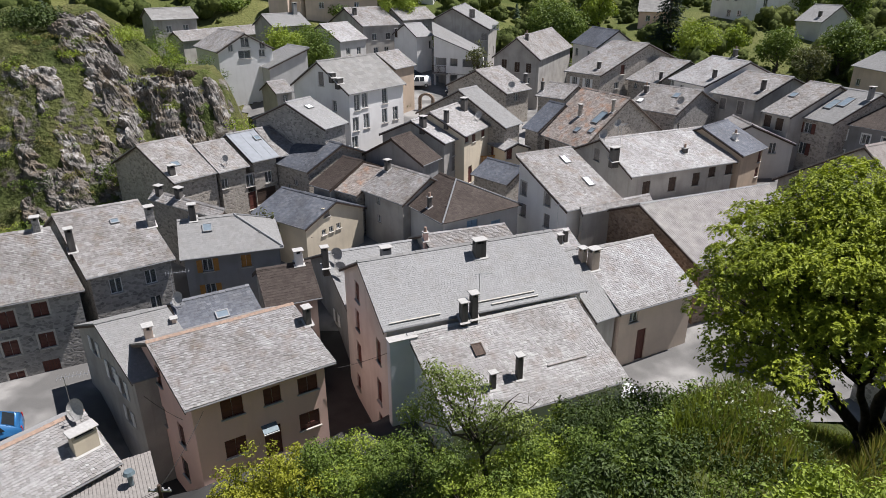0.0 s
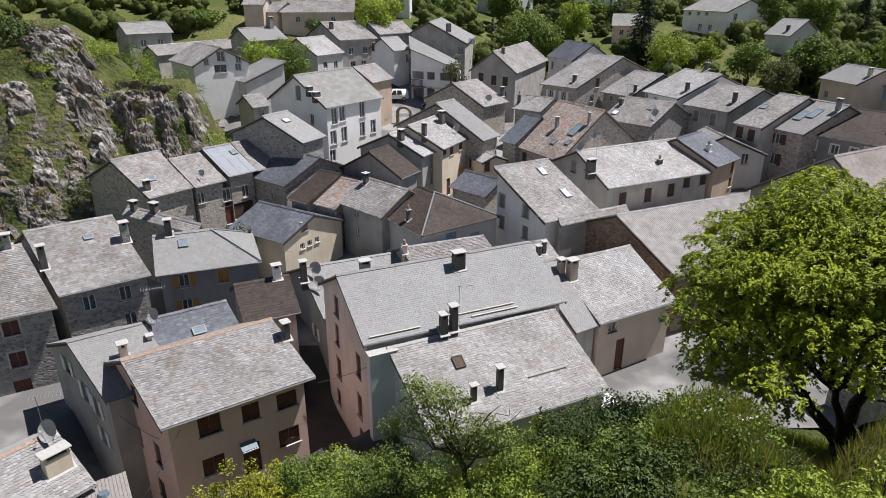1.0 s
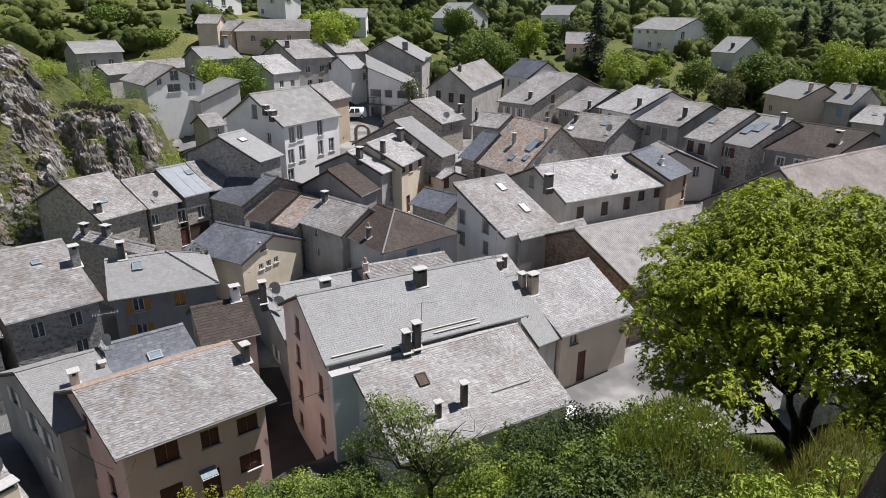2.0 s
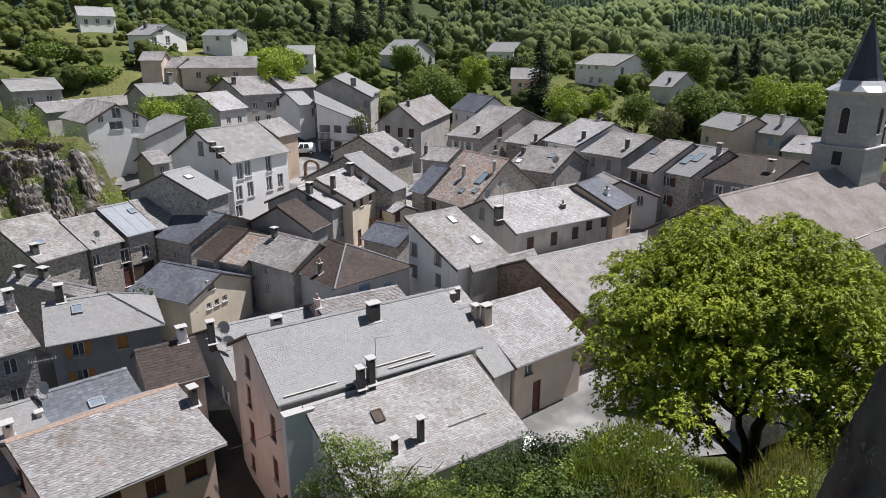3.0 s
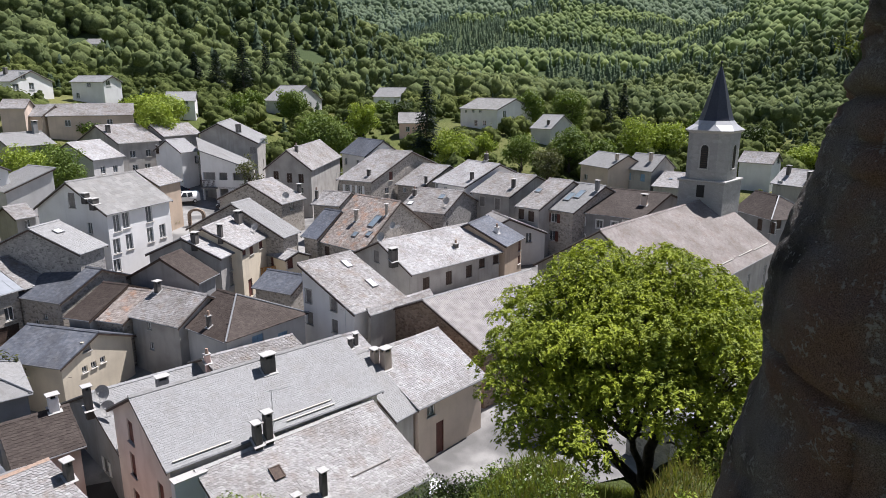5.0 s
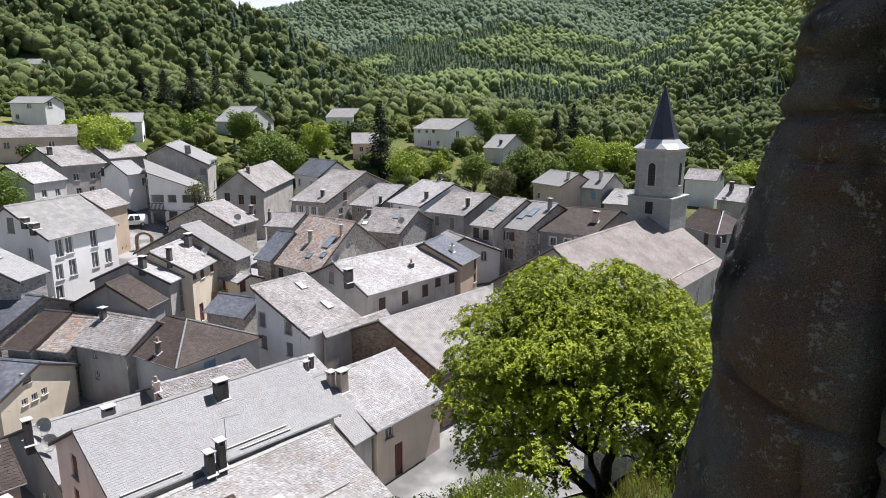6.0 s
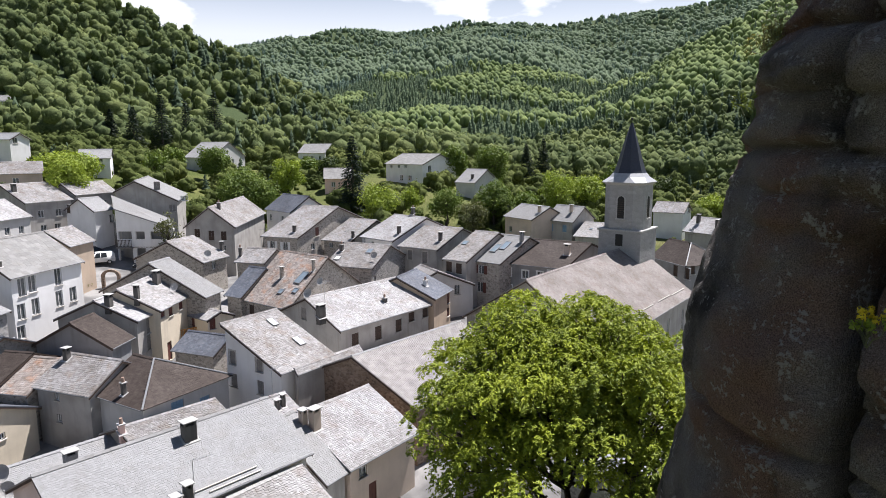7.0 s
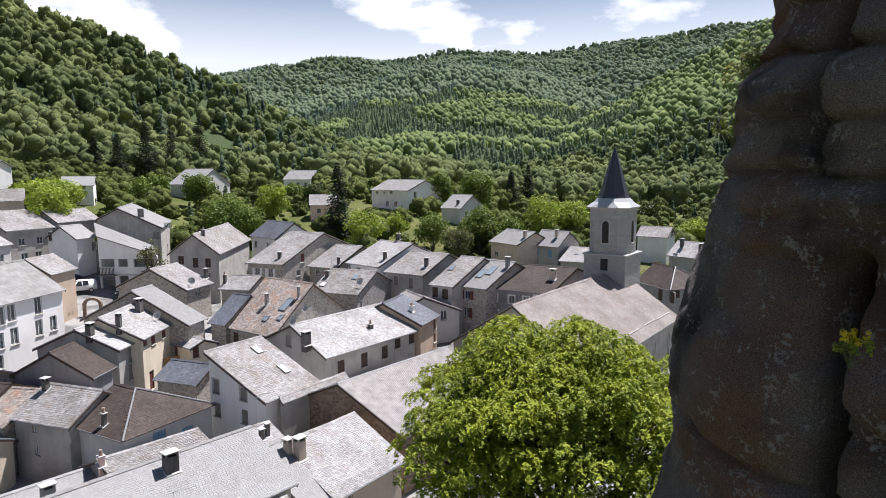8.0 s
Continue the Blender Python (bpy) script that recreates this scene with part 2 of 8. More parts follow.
def box(bm, x0, x1, y0, y1, z0, z1, bevel=0.0, m=None):
    vs = [bm.verts.new(p) for p in ((x0, y0, z0), (x1, y0, z0), (x1, y1, z0), (x0, y1, z0), (x0, y0, z1), (x1, y0, z1), (x1, y1, z1), (x0, y1, z1))]
    fs = [bm.faces.new([vs[i] for i in q]) for q in ((3, 2, 1, 0), (4, 5, 6, 7), (0, 1, 5, 4), (1, 2, 6, 5), (2, 3, 7, 6), (3, 0, 4, 7))]
    if bevel:
        es = list({e for f in fs for e in f.edges})
        r = bmesh.ops.bevel(bm, geom=es, offset=bevel, segments=1, affect="EDGES")
        vs = list({v for f in r["faces"] for v in f.verts} | {v for v in vs if v.is_valid})
    if m is not None:
        bmesh.ops.transform(bm, matrix=m, verts=[v for v in vs if v.is_valid])
    return bm


def boxes(*rows, bevel=0.0):
    bm = bmesh.new()
    for r in rows:
        box(bm, *r, bevel=bevel)
    return bm


def tube(bm, pts, radius, seg=6):
    """A round bar along points; radius may be one number or one for each point."""
    rings = []
    pts = [Vector(p) for p in pts]
    for i, p in enumerate(pts):
        d = (pts[min(i + 1, len(pts) - 1)] - pts[max(i - 1, 0)]).normalized()
        q = d.to_track_quat("Z", "Y")
        r = radius[i] if isinstance(radius, (list, tuple)) else radius
        rings.append([bm.verts.new(p + q @ Vector((r * math.cos(a), r * math.sin(a), 0))) for a in (2 * math.pi * k / seg for k in range(seg))])
    for a, b in zip(rings, rings[1:]):
        for k in range(seg):
            bm.faces.new((a[k], a[(k + 1) % seg], b[(k + 1) % seg], b[k]))
    bm.faces.new(rings[0][::-1])
    bm.faces.new(rings[-1])
    return bm


def thing(name, x, y, z, yaw=0.0, label="", category="", group="", kind=""):
    ob = new(name)
    ob.empty_display_size = 0.3
    ob.matrix_basis = pose(x, y, z, 0, 0, yaw)
    return tagged(ob, label, category, group, kind)


class Face:
    """A wall plane of a house: origin, unit vector along it and unit normal outwards, in the house's own frame."""

    def __init__(self, o, u, n):
        self.o, self.u, self.n = Vector(o), Vector(u), Vector(n)

    def m(self, s, z, out=0.0):
        p = self.o + self.u * s + self.n * out
        return Matrix(((self.u.x, -self.n.x, 0, p.x), (self.u.y, -self.n.y, 0, p.y), (0, 0, 1, z), (0, 0, 0, 1)))


def holed_wall(bm, face, outline, holes, depth=0.22):
    """A wall panel with openings cut through it and their reveals. outline: (s, z) points; holes: (s0, s1, z0, z1)."""
    f0 = bm.faces.new([bm.verts.new(face.o + face.u * s + Vector((0, 0, z))) for s, z in outline])
    part_faces = [f0]
    for s0, s1, z0, z1 in holes:
        for co, no in ((face.o + face.u * s0, face.u), (face.o + face.u * s1, face.u), (Vector((0, 0, z0)), Vector((0, 0, 1))), (Vector((0, 0, z1)), Vector((0, 0, 1)))):
            part_faces = [f for f in part_faces if f.is_valid]
            geom = part_faces + list({e for f in part_faces for e in f.edges}) + list({v for f in part_faces for v in f.verts})
            r = bmesh.ops.bisect_plane(bm, geom=geom, plane_co=co, plane_no=no)
            part_faces = list({g for g in r["geom"] if isinstance(g, bmesh.types.BMFace)})
    dead = []
    for f in part_faces:
        c = f.calc_center_median() - face.o
        s, z = c.dot(face.u), c.z + face.o.z
        if any(a < s < b and lo < z < hi for a, b, lo, hi in holes):
            dead.append(f)
    bmesh.ops.delete(bm, geom=dead, context="FACES_ONLY")
    for s0, s1, z0, z1 in holes:
        p = [face.o + face.u * s + Vector((0, 0, z)) for s, z in ((s0, z0), (s1, z0), (s1, z1), (s0, z1))]
        q = [v - face.n * depth for v in p]
        for i in range(4):
            j = (i + 1) % 4
            bm.faces.new([bm.verts.new(v) for v in (p[i], p[j], q[j], q[i])])


def slate_rows(S, L, expo, width, thick, seed, inside=None, jitter=0.25, tilt=0.0):
    """Corners of overlapping roof slates on a slope L wide and S long: an array (n, 8, 3), in (along, up the slope, off the slope)."""
    rng = np.random.default_rng(seed)
    out = []
    n = max(1, int(math.ceil(S / expo)))
    expo = S / n
    for r in range(n):
        x = -rng.random() * width
        v0 = r * expo - (0.04 if r == 0 else rng.random() * expo * 0.08 * (1 if tilt else 0))
        while x < L:
            w = width * (1 + jitter * (rng.random() * 2 - 1))
            x0, x1 = max(x, -0.02), min(x + w, L + 0.02)
            x += w
            if x1 - x0 < 0.04:
                continue
            v1 = min((r + 1) * expo + expo * 0.35, S)
            if inside and not inside((x0 + x1) / 2, (v0 + min(v1, (r + 1) * expo)) / 2):
                continue
            g = 0.008
            lift = thick * (0.8 + 0.5 * rng.random()) + tilt * rng.random()
            skew = (rng.random() - 0.5) * expo * 0.12 * (1 if tilt else 0)
            lo, hi = lift + thick, thick * 0.4
            lr = lo + tilt * (rng.random() - 0.5)
            cut, cw = (expo * (0.12 + 0.22 * rng.random()), (x1 - x0) * (0.16 + 0.16 * rng.random())) if tilt else (0.004, (x1 - x0) * 0.25)
            top = [(x0 + g, v0 + cut + skew, lo), (x0 + cw, v0 + skew * 0.5, lo), (x1 - cw, v0 - skew * 0.5, lr), (x1 - g, v0 + cut - skew, lr), (x1 - g, v1, hi), (x0 + g, v1, hi)]
            bot = [(a, b, c - thick) for a, b, c in top]
            out.append(top + bot)
    return np.array(out).reshape(-1, 12, 3)


SLATE_FACES = [(0, 1, 2, 3, 4, 5), (6, 7, 1, 0), (7, 8, 2, 1), (8, 9, 3, 2), (9, 10, 4, 3), (11, 6, 0, 5)]


def slates_mesh(name, rows, mat, far=False):
    faces = [tuple(k + i * 12 for k in f) for i in range(len(rows)) for f in (SLATE_FACES[:4] if far else SLATE_FACES)]
    return mesh_of(name, rows.reshape(-1, 3).tolist(), faces, mat)


# how each roofing lies: exposed height, width, thickness, uneven tilt
LAY = {
    "lauze": (0.20, 0.27, 0.022, 0.030), "pale": (0.21, 0.28, 0.018, 0.022), "slate": (0.20, 0.26, 0.010, 0.0), "dark": (0.22, 0.28, 0.008, 0.0),
    "brown": (0.24, 0.28, 0.012, 0.010), "rust": (0.21, 0.28, 0.020, 0.02), "fibre": (0.55, 0.60, 0.010, 0.0), "pink": (0.24, 0.30, 0.010, 0.004),
}
HOUSES = {}
LATER = []


def house(key, label, x, y, base, yaw, L, half, eave, slope, wall, roof, far=1.0, shed=False, hip="", over=0.28, deep=4.2, ridge_mat=None, category="house", name="house", sides=None, group="houses of the village", far_roof=None, skew=0.0):
    """A house: x, y is the roof's corner at the left end of its front eave, yaw the way of that eave; half is the depth of the front slope."""
    ob = thing(name, x, y, base, yaw, label, category, group)
    D = half * (1 + (0 if shed else far))
    top = eave + slope * half
    HOUSES[key] = h = dict(ob=ob, L=L, half=half, D=D, eave=eave, slope=slope, top=top, over=over, shed=shed, hip=hip, holes={"front": [], "left": [], "right": [], "back": []}, wall=wall, roof=roof, deep=deep, key=key, sides=sides or {})
    o, k, q = over, skew, math.hypot(1, skew)
    h["q"] = q
    h["faces"] = {
        "front": Face((o + k * o, o, 0), (1, 0, 0), (0, -1, 0)),
        "right": Face((L - o + k * o, o, 0), (k / q, 1 / q, 0), (1 / q, -k / q, 0)),
        "back": Face((L - o + k * (D - o), D - o, 0), (-1, 0, 0), (0, 1, 0)),
        "left": Face((o + k * (D - o), D - o, 0), (-k / q, -1 / q, 0), (-1 / q, k / q, 0)),
    }
    lay = LAY.get(roof)
    S = math.hypot(half, slope * half)
    ang = math.atan(slope)
    # front slope
    hl, hr = ("l" in hip), ("r" in hip)

    def inside(a, v):
        k = v * math.cos(ang)
        return (not hl or a > k) and (not hr or a < L - k)
    kh = skew * half
    pts = [(0, 0), (L, 0), (L - (half if hr else 0) + kh, S), ((half if hl else 0) + kh, S)]
    slab(ob, "roof", pts, pose(0, 0, eave, math.degrees(ang)), ROOF[roof])
    h["slope_m"] = pose(0, 0, eave, math.degrees(ang))
    if roof in ("metal", "corrugated"):
        bm = bmesh.new()
        k, pitch, rib = (0.25, 1.1, 0.008) if roof == "metal" else (0.08, 0.17, 0.03)
        while k < L:
            box(bm, k - rib, k + rib, 0, S, 0.0, 0.012 if pitch > 1 else 0.018, m=Matrix(((1, kh / S, 0, 0), (0, 1, 0, 0), (0, 0, 1, 0), (0, 0, 0, 1))))
            k += pitch
        part("seams", bm, ROOF[roof], ob, at=h["slope_m"] @ pose(0, 0, 0.02))
    else:
        LATER.append((key, ob, h["slope_m"], S, L, lay, roof, inside if hip else None, kh / S))
    if not shed:
        hf = half * far
        sf = (top - eave * 1.0) / hf if far >= 0.6 else slope
        low = top - sf * hf
        Sf = math.hypot(hf, sf * hf)
        pts = [(0, 0), (L, 0), (L - (hf if hl else 0) + skew * hf, Sf), ((hf if hr else 0) + skew * hf, Sf)]
        slab(ob, "roof", pts, pose(L + skew * D, D, low, math.degrees(math.atan(sf)), 0, 180), ROOF[far_roof or roof])
        h["low"] = low
        for on, side in ((hl, 0), (hr, 1)):
            if on:
                Sh = math.hypot(half, slope * half)
                pts = [(0, 0), (D, 0), (D / 2 + 0.001, Sh), (D / 2 - 0.001, Sh)]
                m = pose(L, 0, eave, 0, 0, 90) @ pose(0, 0, 0, math.degrees(ang)) if side else pose(0, D, eave, 0, 0, -90) @ pose(0, 0, 0, math.degrees(ang))
                slab(ob, "roof", pts, m, ROOF[roof])
                ex = L if side else 0.0
                for vy in (0.0, D):
                    line = tube(bmesh.new(), [(ex, vy, eave + 0.05), (L - half if side else half, D / 2, top + 0.05)], 0.075, 6)
                    part("hip_tiles", line, ridge_mat or M_ZINC, ob)
                LATER.append((key, ob, m, Sh, D, lay or LAY["slate"], roof, lambda a, v, k=math.cos(ang), D=D: v * k < a < D - v * k, 0.0))
    else:
        h["low"] = top
    # ridge
    bm = bmesh.new()
    r0, r1 = (half if hl else 0) + kh, L - (half if hr else 0) + kh
    k = r0
    step = 0.42
    rnd = random.Random(key)
    while k < r1 - 0.05:
        e = min(k + step, r1)
        dz = rnd.random() * 0.015
        w = 0.15
        v = [bm.verts.new(p) for p in ((k, half - w, top - w * slope + 0.06 + dz), (k, half, top + 0.10 + dz), (k, half + w, top - w * slope + 0.06 + dz), (e + 0.02, half - w, top - w * slope + 0.04 + dz), (e + 0.02, half, top + 0.08 + dz), (e + 0.02, half + w, top - w * slope + 0.04 + dz))]
        for q in ((0, 1, 4, 3), (1, 2, 5, 4), (0, 2, 1), (3, 4, 5), (0, 3, 5, 2)):
            bm.faces.new([v[i] for i in q])
        k = e
    tagged(part("ridge", bm, ridge_mat or ROOF[roof if roof not in ("metal", "corrugated") else "slate"], ob), kind="stuff")
    # dark boards under the verges
    for e in (0.03, L - 0.03):
        for sgn in ((1,) if shed else (1, -1)):
            if ("l" in hip and e < 1) or ("r" in hip and e > 1):
                continue
            y0, z0 = (0.0, eave) if sgn > 0 else (D, h["low"])
            bm = bmesh.new()
            ve = [bm.verts.new(q) for q in ((e - 0.02 + skew * y0, y0, z0 - 0.10), (e + 0.02 + skew * y0, y0, z0 - 0.10), (e + 0.02 + skew * y0, y0, z0 - 0.26), (e - 0.02 + skew * y0, y0, z0 - 0.26), (e - 0.02 + kh, half, top - 0.10), (e + 0.02 + kh, half, top - 0.10), (e + 0.02 + kh, half, top - 0.26), (e - 0.02 + kh, half, top - 0.26))]
            for q in ((0, 1, 2, 3), (7, 6, 5, 4), (0, 4, 5, 1), (1, 5, 6, 2), (2, 6, 7, 3), (3, 7, 4, 0)):
                bm.faces.new([ve[i] for i in q])
            part("bargeboard", bm, M_DARKWOOD, ob)
    # gutter along the front eave
    bm = tube(bmesh.new(), [(0, -0.05, eave - 0.06), (L, -0.05, eave - 0.06)], 0.05, 6)
    part("gutter", bm, M_ZINC, ob)
    return h


def slab(ob, name, pts, m, mat, thick=0.09):
    bm = bmesh.new()
    t = [bm.verts.new((a, b, 0.0)) for a, b in pts]
    u = [bm.verts.new((a, b, -thick)) for a, b in pts]
    bm.faces.new(t)
    bm.faces.new(u[::-1])
    n = len(pts)
    for i in range(n):
        bm.faces.new((t[i], u[i], u[(i + 1) % n], t[(i + 1) % n]))
    return part(name, bm, mat, ob, at=m)


def close_walls(h):
    """Builds the walls of a house round its openings."""
    o, L, D, half, e, s = h["over"], h["L"], h["D"], h["half"], h["eave"], h["slope"]
    lo = -h["deep"]
    t = 0.10

    def zf(y):
        if y <= half:
            return e + s * y - t
        return h["top"] - (h["top"] - h["low"]) / max(D - half, 0.01) * (y - half) - t
    hipl, hipr = "l" in h["hip"], "r" in h["hip"]
    for side, f in h["faces"].items():
        q = h["q"]
        n = L - 2 * o if side in ("front", "back") else (D - 2 * o) * q
        if side == "front":
            z = zf(o)
            out = [(0, lo), (n, lo), (n, z), (0, z)]
        elif side == "back":
            z = zf(D - o)
            out = [(0, lo), (n, lo), (n, z), (0, z)]
        elif (side == "right" and hipr) or (side == "left" and hipl):
            z = zf(o)
            out = [(0, lo), (n, lo), (n, z), (0, z)]
        elif side == "right":
            out = [(0, lo), (n, lo), (n, zf(D - o))] + ([] if h["shed"] else [((half - o) * q, zf(half))]) + [(0, zf(o))]
        else:
            out = [(0, lo), (n, lo), (n, zf(o))] + ([] if h["shed"] else [(n - (half - o) * q, zf(half))]) + [(0, zf(D - o))]
        bm = bmesh.new()
        holed_wall(bm, f, out, h["holes"][side])
        bmesh.ops.remove_doubles(bm, verts=bm.verts, dist=0.002)
        me = bpy.data.meshes.new("wall")
        bm.to_mesh(me)
        bm.free()
        me.materials.append(WALL[h["sides"].get(side, h["wall"])])
        part("wall", me, None, h["ob"])


def window(h, side, s, z, w=0.9, ht=1.25, style="plain", shutter=None, frame=None, surround=None, label="window"):
    """An opening with frame, pane, sill and, where it has them, shutters. s: metres along the wall to the middle; z: its middle above the house's base."""
    f = h["faces"][side]
    h["holes"][side].append((s - w / 2, s + w / 2, z - ht / 2, z + ht / 2))
    m = f.m(s, z, -0.14)
    fm = frame or M_WHITEWOOD
    bm = bmesh.new()
    a, b, k = w / 2, ht / 2, 0.06
    for r in ((-a, a, -b, -b + k), (-a, a, b - k, b), (-a, -a + k, -b + k, b - k), (a - k, a, -b + k, b - k), (-0.03, 0.03, -b + k, b - k)):
        box(bm, r[0], r[1], -0.03, 0.03, r[2], r[3])
    win = part("window", bm, fm, h["ob"], at=m)
    if style == "closed":
        bm = boxes((-a / 2 + 0.01, a / 2 - 0.01, 0.04, 0.075, -b + 0.01, b - 0.01), (-a / 2 + 0.04, a / 2 - 0.04, 0.02, 0.04, -b * 0.55, -b * 0.55 + 0.09), (-a / 2 + 0.04, a / 2 - 0.04, 0.02, 0.04, b * 0.45, b * 0.45 + 0.09))
        sm = bm_mesh("shutter", bm, shutter or M_REDWOOD)
        for i in (-1, 1):
            part("shutter", sm, None, win, at=pose(i * a / 2, -0.10, 0))
    else:
        bm = boxes((-a + k, -0.03, -0.004, 0.004, -b + k, b - k), (0.03, a - k, -0.004, 0.004, -b + k, b - k))
        part("pane", bm, M_GLASS, win)
        if shutter:
            for sg in (-1, 1):
                bm = boxes((-a / 2, a / 2, -0.02, 0.02, -b, b), (-a / 2 + 0.04, a / 2 - 0.04, -0.035, -0.02, -b * 0.6, -b * 0.6 + 0.09), (-a / 2 + 0.04, a / 2 - 0.04, -0.035, -0.02, b * 0.5, b * 0.5 + 0.09))
                part("shutter", bm, shutter, win, at=pose(sg * (a + a / 2 + 0.03), -0.18, 0))
    part("sill", boxes((-a - 0.08, a + 0.08, -0.24, 0.04, -b - 0.07, -b), bevel=0.01), surround or M_TRIM, win)
    if surround:
        bm = boxes((-a - 0.12, -a, -0.155, -0.12, -b, b), (a, a + 0.12, -0.155, -0.12, -b, b), (-a - 0.12, a + 0.12, -0.155, -0.12, b, b + 0.14))
        part("surround", bm, surround, win)
    return win


def door(h, side, s, z0, w=0.95, ht=2.1, mat=None):
    f = h["faces"][side]
    h["holes"][side].append((s - w / 2, s + w / 2, z0, z0 + ht))
    bm = boxes((-w / 2, -w / 2 + 0.07, -0.04, 0.04, 0, ht), (w / 2 - 0.07, w / 2, -0.04, 0.04, 0, ht), (-w / 2 + 0.07, w / 2 - 0.07, -0.04, 0.04, ht - 0.07, ht))
    d = part("door", bm, mat or M_REDWOOD, h["ob"], at=f.m(s, z0, -0.12))
    bm = bmesh.new()
    n = 5
    for i in range(n):
        a = -w / 2 + 0.07 + (w - 0.14) * i / n
        box(bm, a + 0.006, a + (w - 0.14) / n - 0.006, -0.01, 0.03, 0.02, ht - 0.07)
    part("leaf", bm, mat or M_REDWOOD, d)
    part("handle", tube(bmesh.new(), [(w / 2 - 0.14, -0.05, 1.0), (w / 2 - 0.14, -0.05, 1.15)], 0.012), M_BLACK, d)
    return d


def chimney(h, a, v, w=0.55, d=0.55, ht=1.3, mat="grey", style="slab", back=False):
    """A chimney on the front slope: a metres along, v metres in from the eave (in plan)."""
    z = h["eave"] + h["slope"] * v
    m = pose(a, v, z)
    body = bmesh.new()
    box(body, -w / 2, w / 2, -d / 2, d / 2, -0.7, ht, bevel=0.015)
    c = part("chimney", body, WALL[mat], h["ob"], at=m)
    part("flashing", boxes((-w / 2 - 0.12, w / 2 + 0.12, -d / 2 - 0.16, d / 2 + 0.1, -0.012, 0.012)), M_CAP, c, at=pose(0, 0, 0.05, math.degrees(math.atan(h["slope"]))))
    if style == "slab":
        pm = None
        for sx in (-1, 1):
            for sy in (-1, 1):
                pm = pm or bm_mesh("pier", boxes((-0.06, 0.06, -0.06, 0.06, 0, 0.22)), WALL[mat])
                part("pier", pm, None, c, at=pose(sx * (w / 2 - 0.07), sy * (d / 2 - 0.07), ht))
        part("cap", boxes((-w / 2 - 0.1, w / 2 + 0.1, -d / 2 - 0.1, d / 2 + 0.1, ht + 0.22, ht + 0.29), bevel=0.02), M_CAP, c)
        part("flue", boxes((-w / 2 + 0.12, w / 2 - 0.12, -d / 2 + 0.12, d / 2 - 0.12, ht, ht + 0.2)), M_BLACK, c)
    elif style == "pot":
        part("cap", boxes((-w / 2 - 0.06, w / 2 + 0.06, -d / 2 - 0.06, d / 2 + 0.06, ht, ht + 0.08), bevel=0.015), M_CAP, c)
        part("flue", tube(bmesh.new(), [(0, 0, ht + 0.05), (0, 0, ht + 0.45)], [0.13, 0.10], 10), M_TERRACOTTA, c)
    else:
        part("cap", boxes((-w / 2 - 0.05, w / 2 + 0.05, -d / 2 - 0.05, d / 2 + 0.05, ht, ht + 0.07), bevel=0.015), M_CAP, c)
    return c


def skylight(h, a, v, w=0.8, d=1.1, mat=None):
    m = h["slope_m"] @ pose(a, v / math.cos(math.atan(h["slope"])), 0.06)
    bm = boxes((-w / 2, w / 2, -d / 2, -d / 2 + 0.07, 0, 0.08), (-w / 2, w / 2, d / 2 - 0.07, d / 2, 0, 0.08), (-w / 2, -w / 2 + 0.07, -d / 2 + 0.07, d / 2 - 0.07, 0, 0.08), (w / 2 - 0.07, w / 2, -d / 2 + 0.07, d / 2 - 0.07, 0, 0.08))
    s = part("skylight", bm, M_DARKWOOD if mat == M_DARKWOOD else M_ZINC, h["ob"], at=m)
    part("pane", boxes((-w / 2 + 0.07, w / 2 - 0.07, -d / 2 + 0.07, d / 2 - 0.07, 0.03, 0.05)), mat or M_SKYLIGHT, s)
    return s


# ---- ground, hills and rock ----
def ease(a, b, x):
    k = min(max((x - a) / (b - a), 0.0), 1.0)
    return k * k * (3 - 2 * k)


def knots(table, x):
    if x <= table[0][0]:
        return table[0][1]
    for (a, p), (b, q) in zip(table, table[1:]):
        if x <= b:
            return p + (q - p) * (x - a) / (b - a)
    return table[-1][1]


SLOPE_FOOT = ((-60, 29), (-25, 27.6), (-10, 29.2), (0, 28.8), (5, 29.2), (12, 31.0), (18, 33.2), (25, 35.0), (30, 36.0), (34, 38.5), (40, 39.4), (48, 39.4), (70, 37.0))
RIDGE_LEFT = ((-60, 12.75), (-30, 12.55), (-15, 12.05), (-7, 11.55), (0, 10.15), (4, 8.65), (8.8, 6.55), (14, 3.65), (20, 0.75), (26, -1.75), (60, -2.75))
RIDGE_FAR = ((-60, 6.03), (0, 6.03), (8, 7.33), (13, 8.33), (18, 9.03), (23, 8.93), (28, 9.73), (35, 9.33), (43, 10.03), (50, 10.73), (55, 10.73), (80, 10.03))
RIDGE_MID = ((-60, -0.2), (10, 1.8), (15, 5.0), (20, 7.0), (25, 8.2), (30, 8.5), (35, 7.6), (40, 6.0), (46, 4.3), (80, 4.3))
RIDGE_RIGHT = ((-60, -2.4), (25, -1.4), (32, 0.8), (38, 3.5), (43, 5.5), (47, 7.6), (51, 9.6), (54, 10.8), (62, 13.2), (80, 14.2))


RISE = (
    (-60, 11, 20, 27, 38), (-17, 10, 20.5, 28, 39), (-8, 7, 19.5, 24, 35), (0, 6, 17, 20, 30), (6, 6, 12, 18, 27),
    (12, 6, 11, 15.5, 28), (20, 6, 13, 17, 23), (28, 6, 12.2, 15, 20), (40, 6, 8, 9, 12), (70, 6, 7, 8, 10),
)


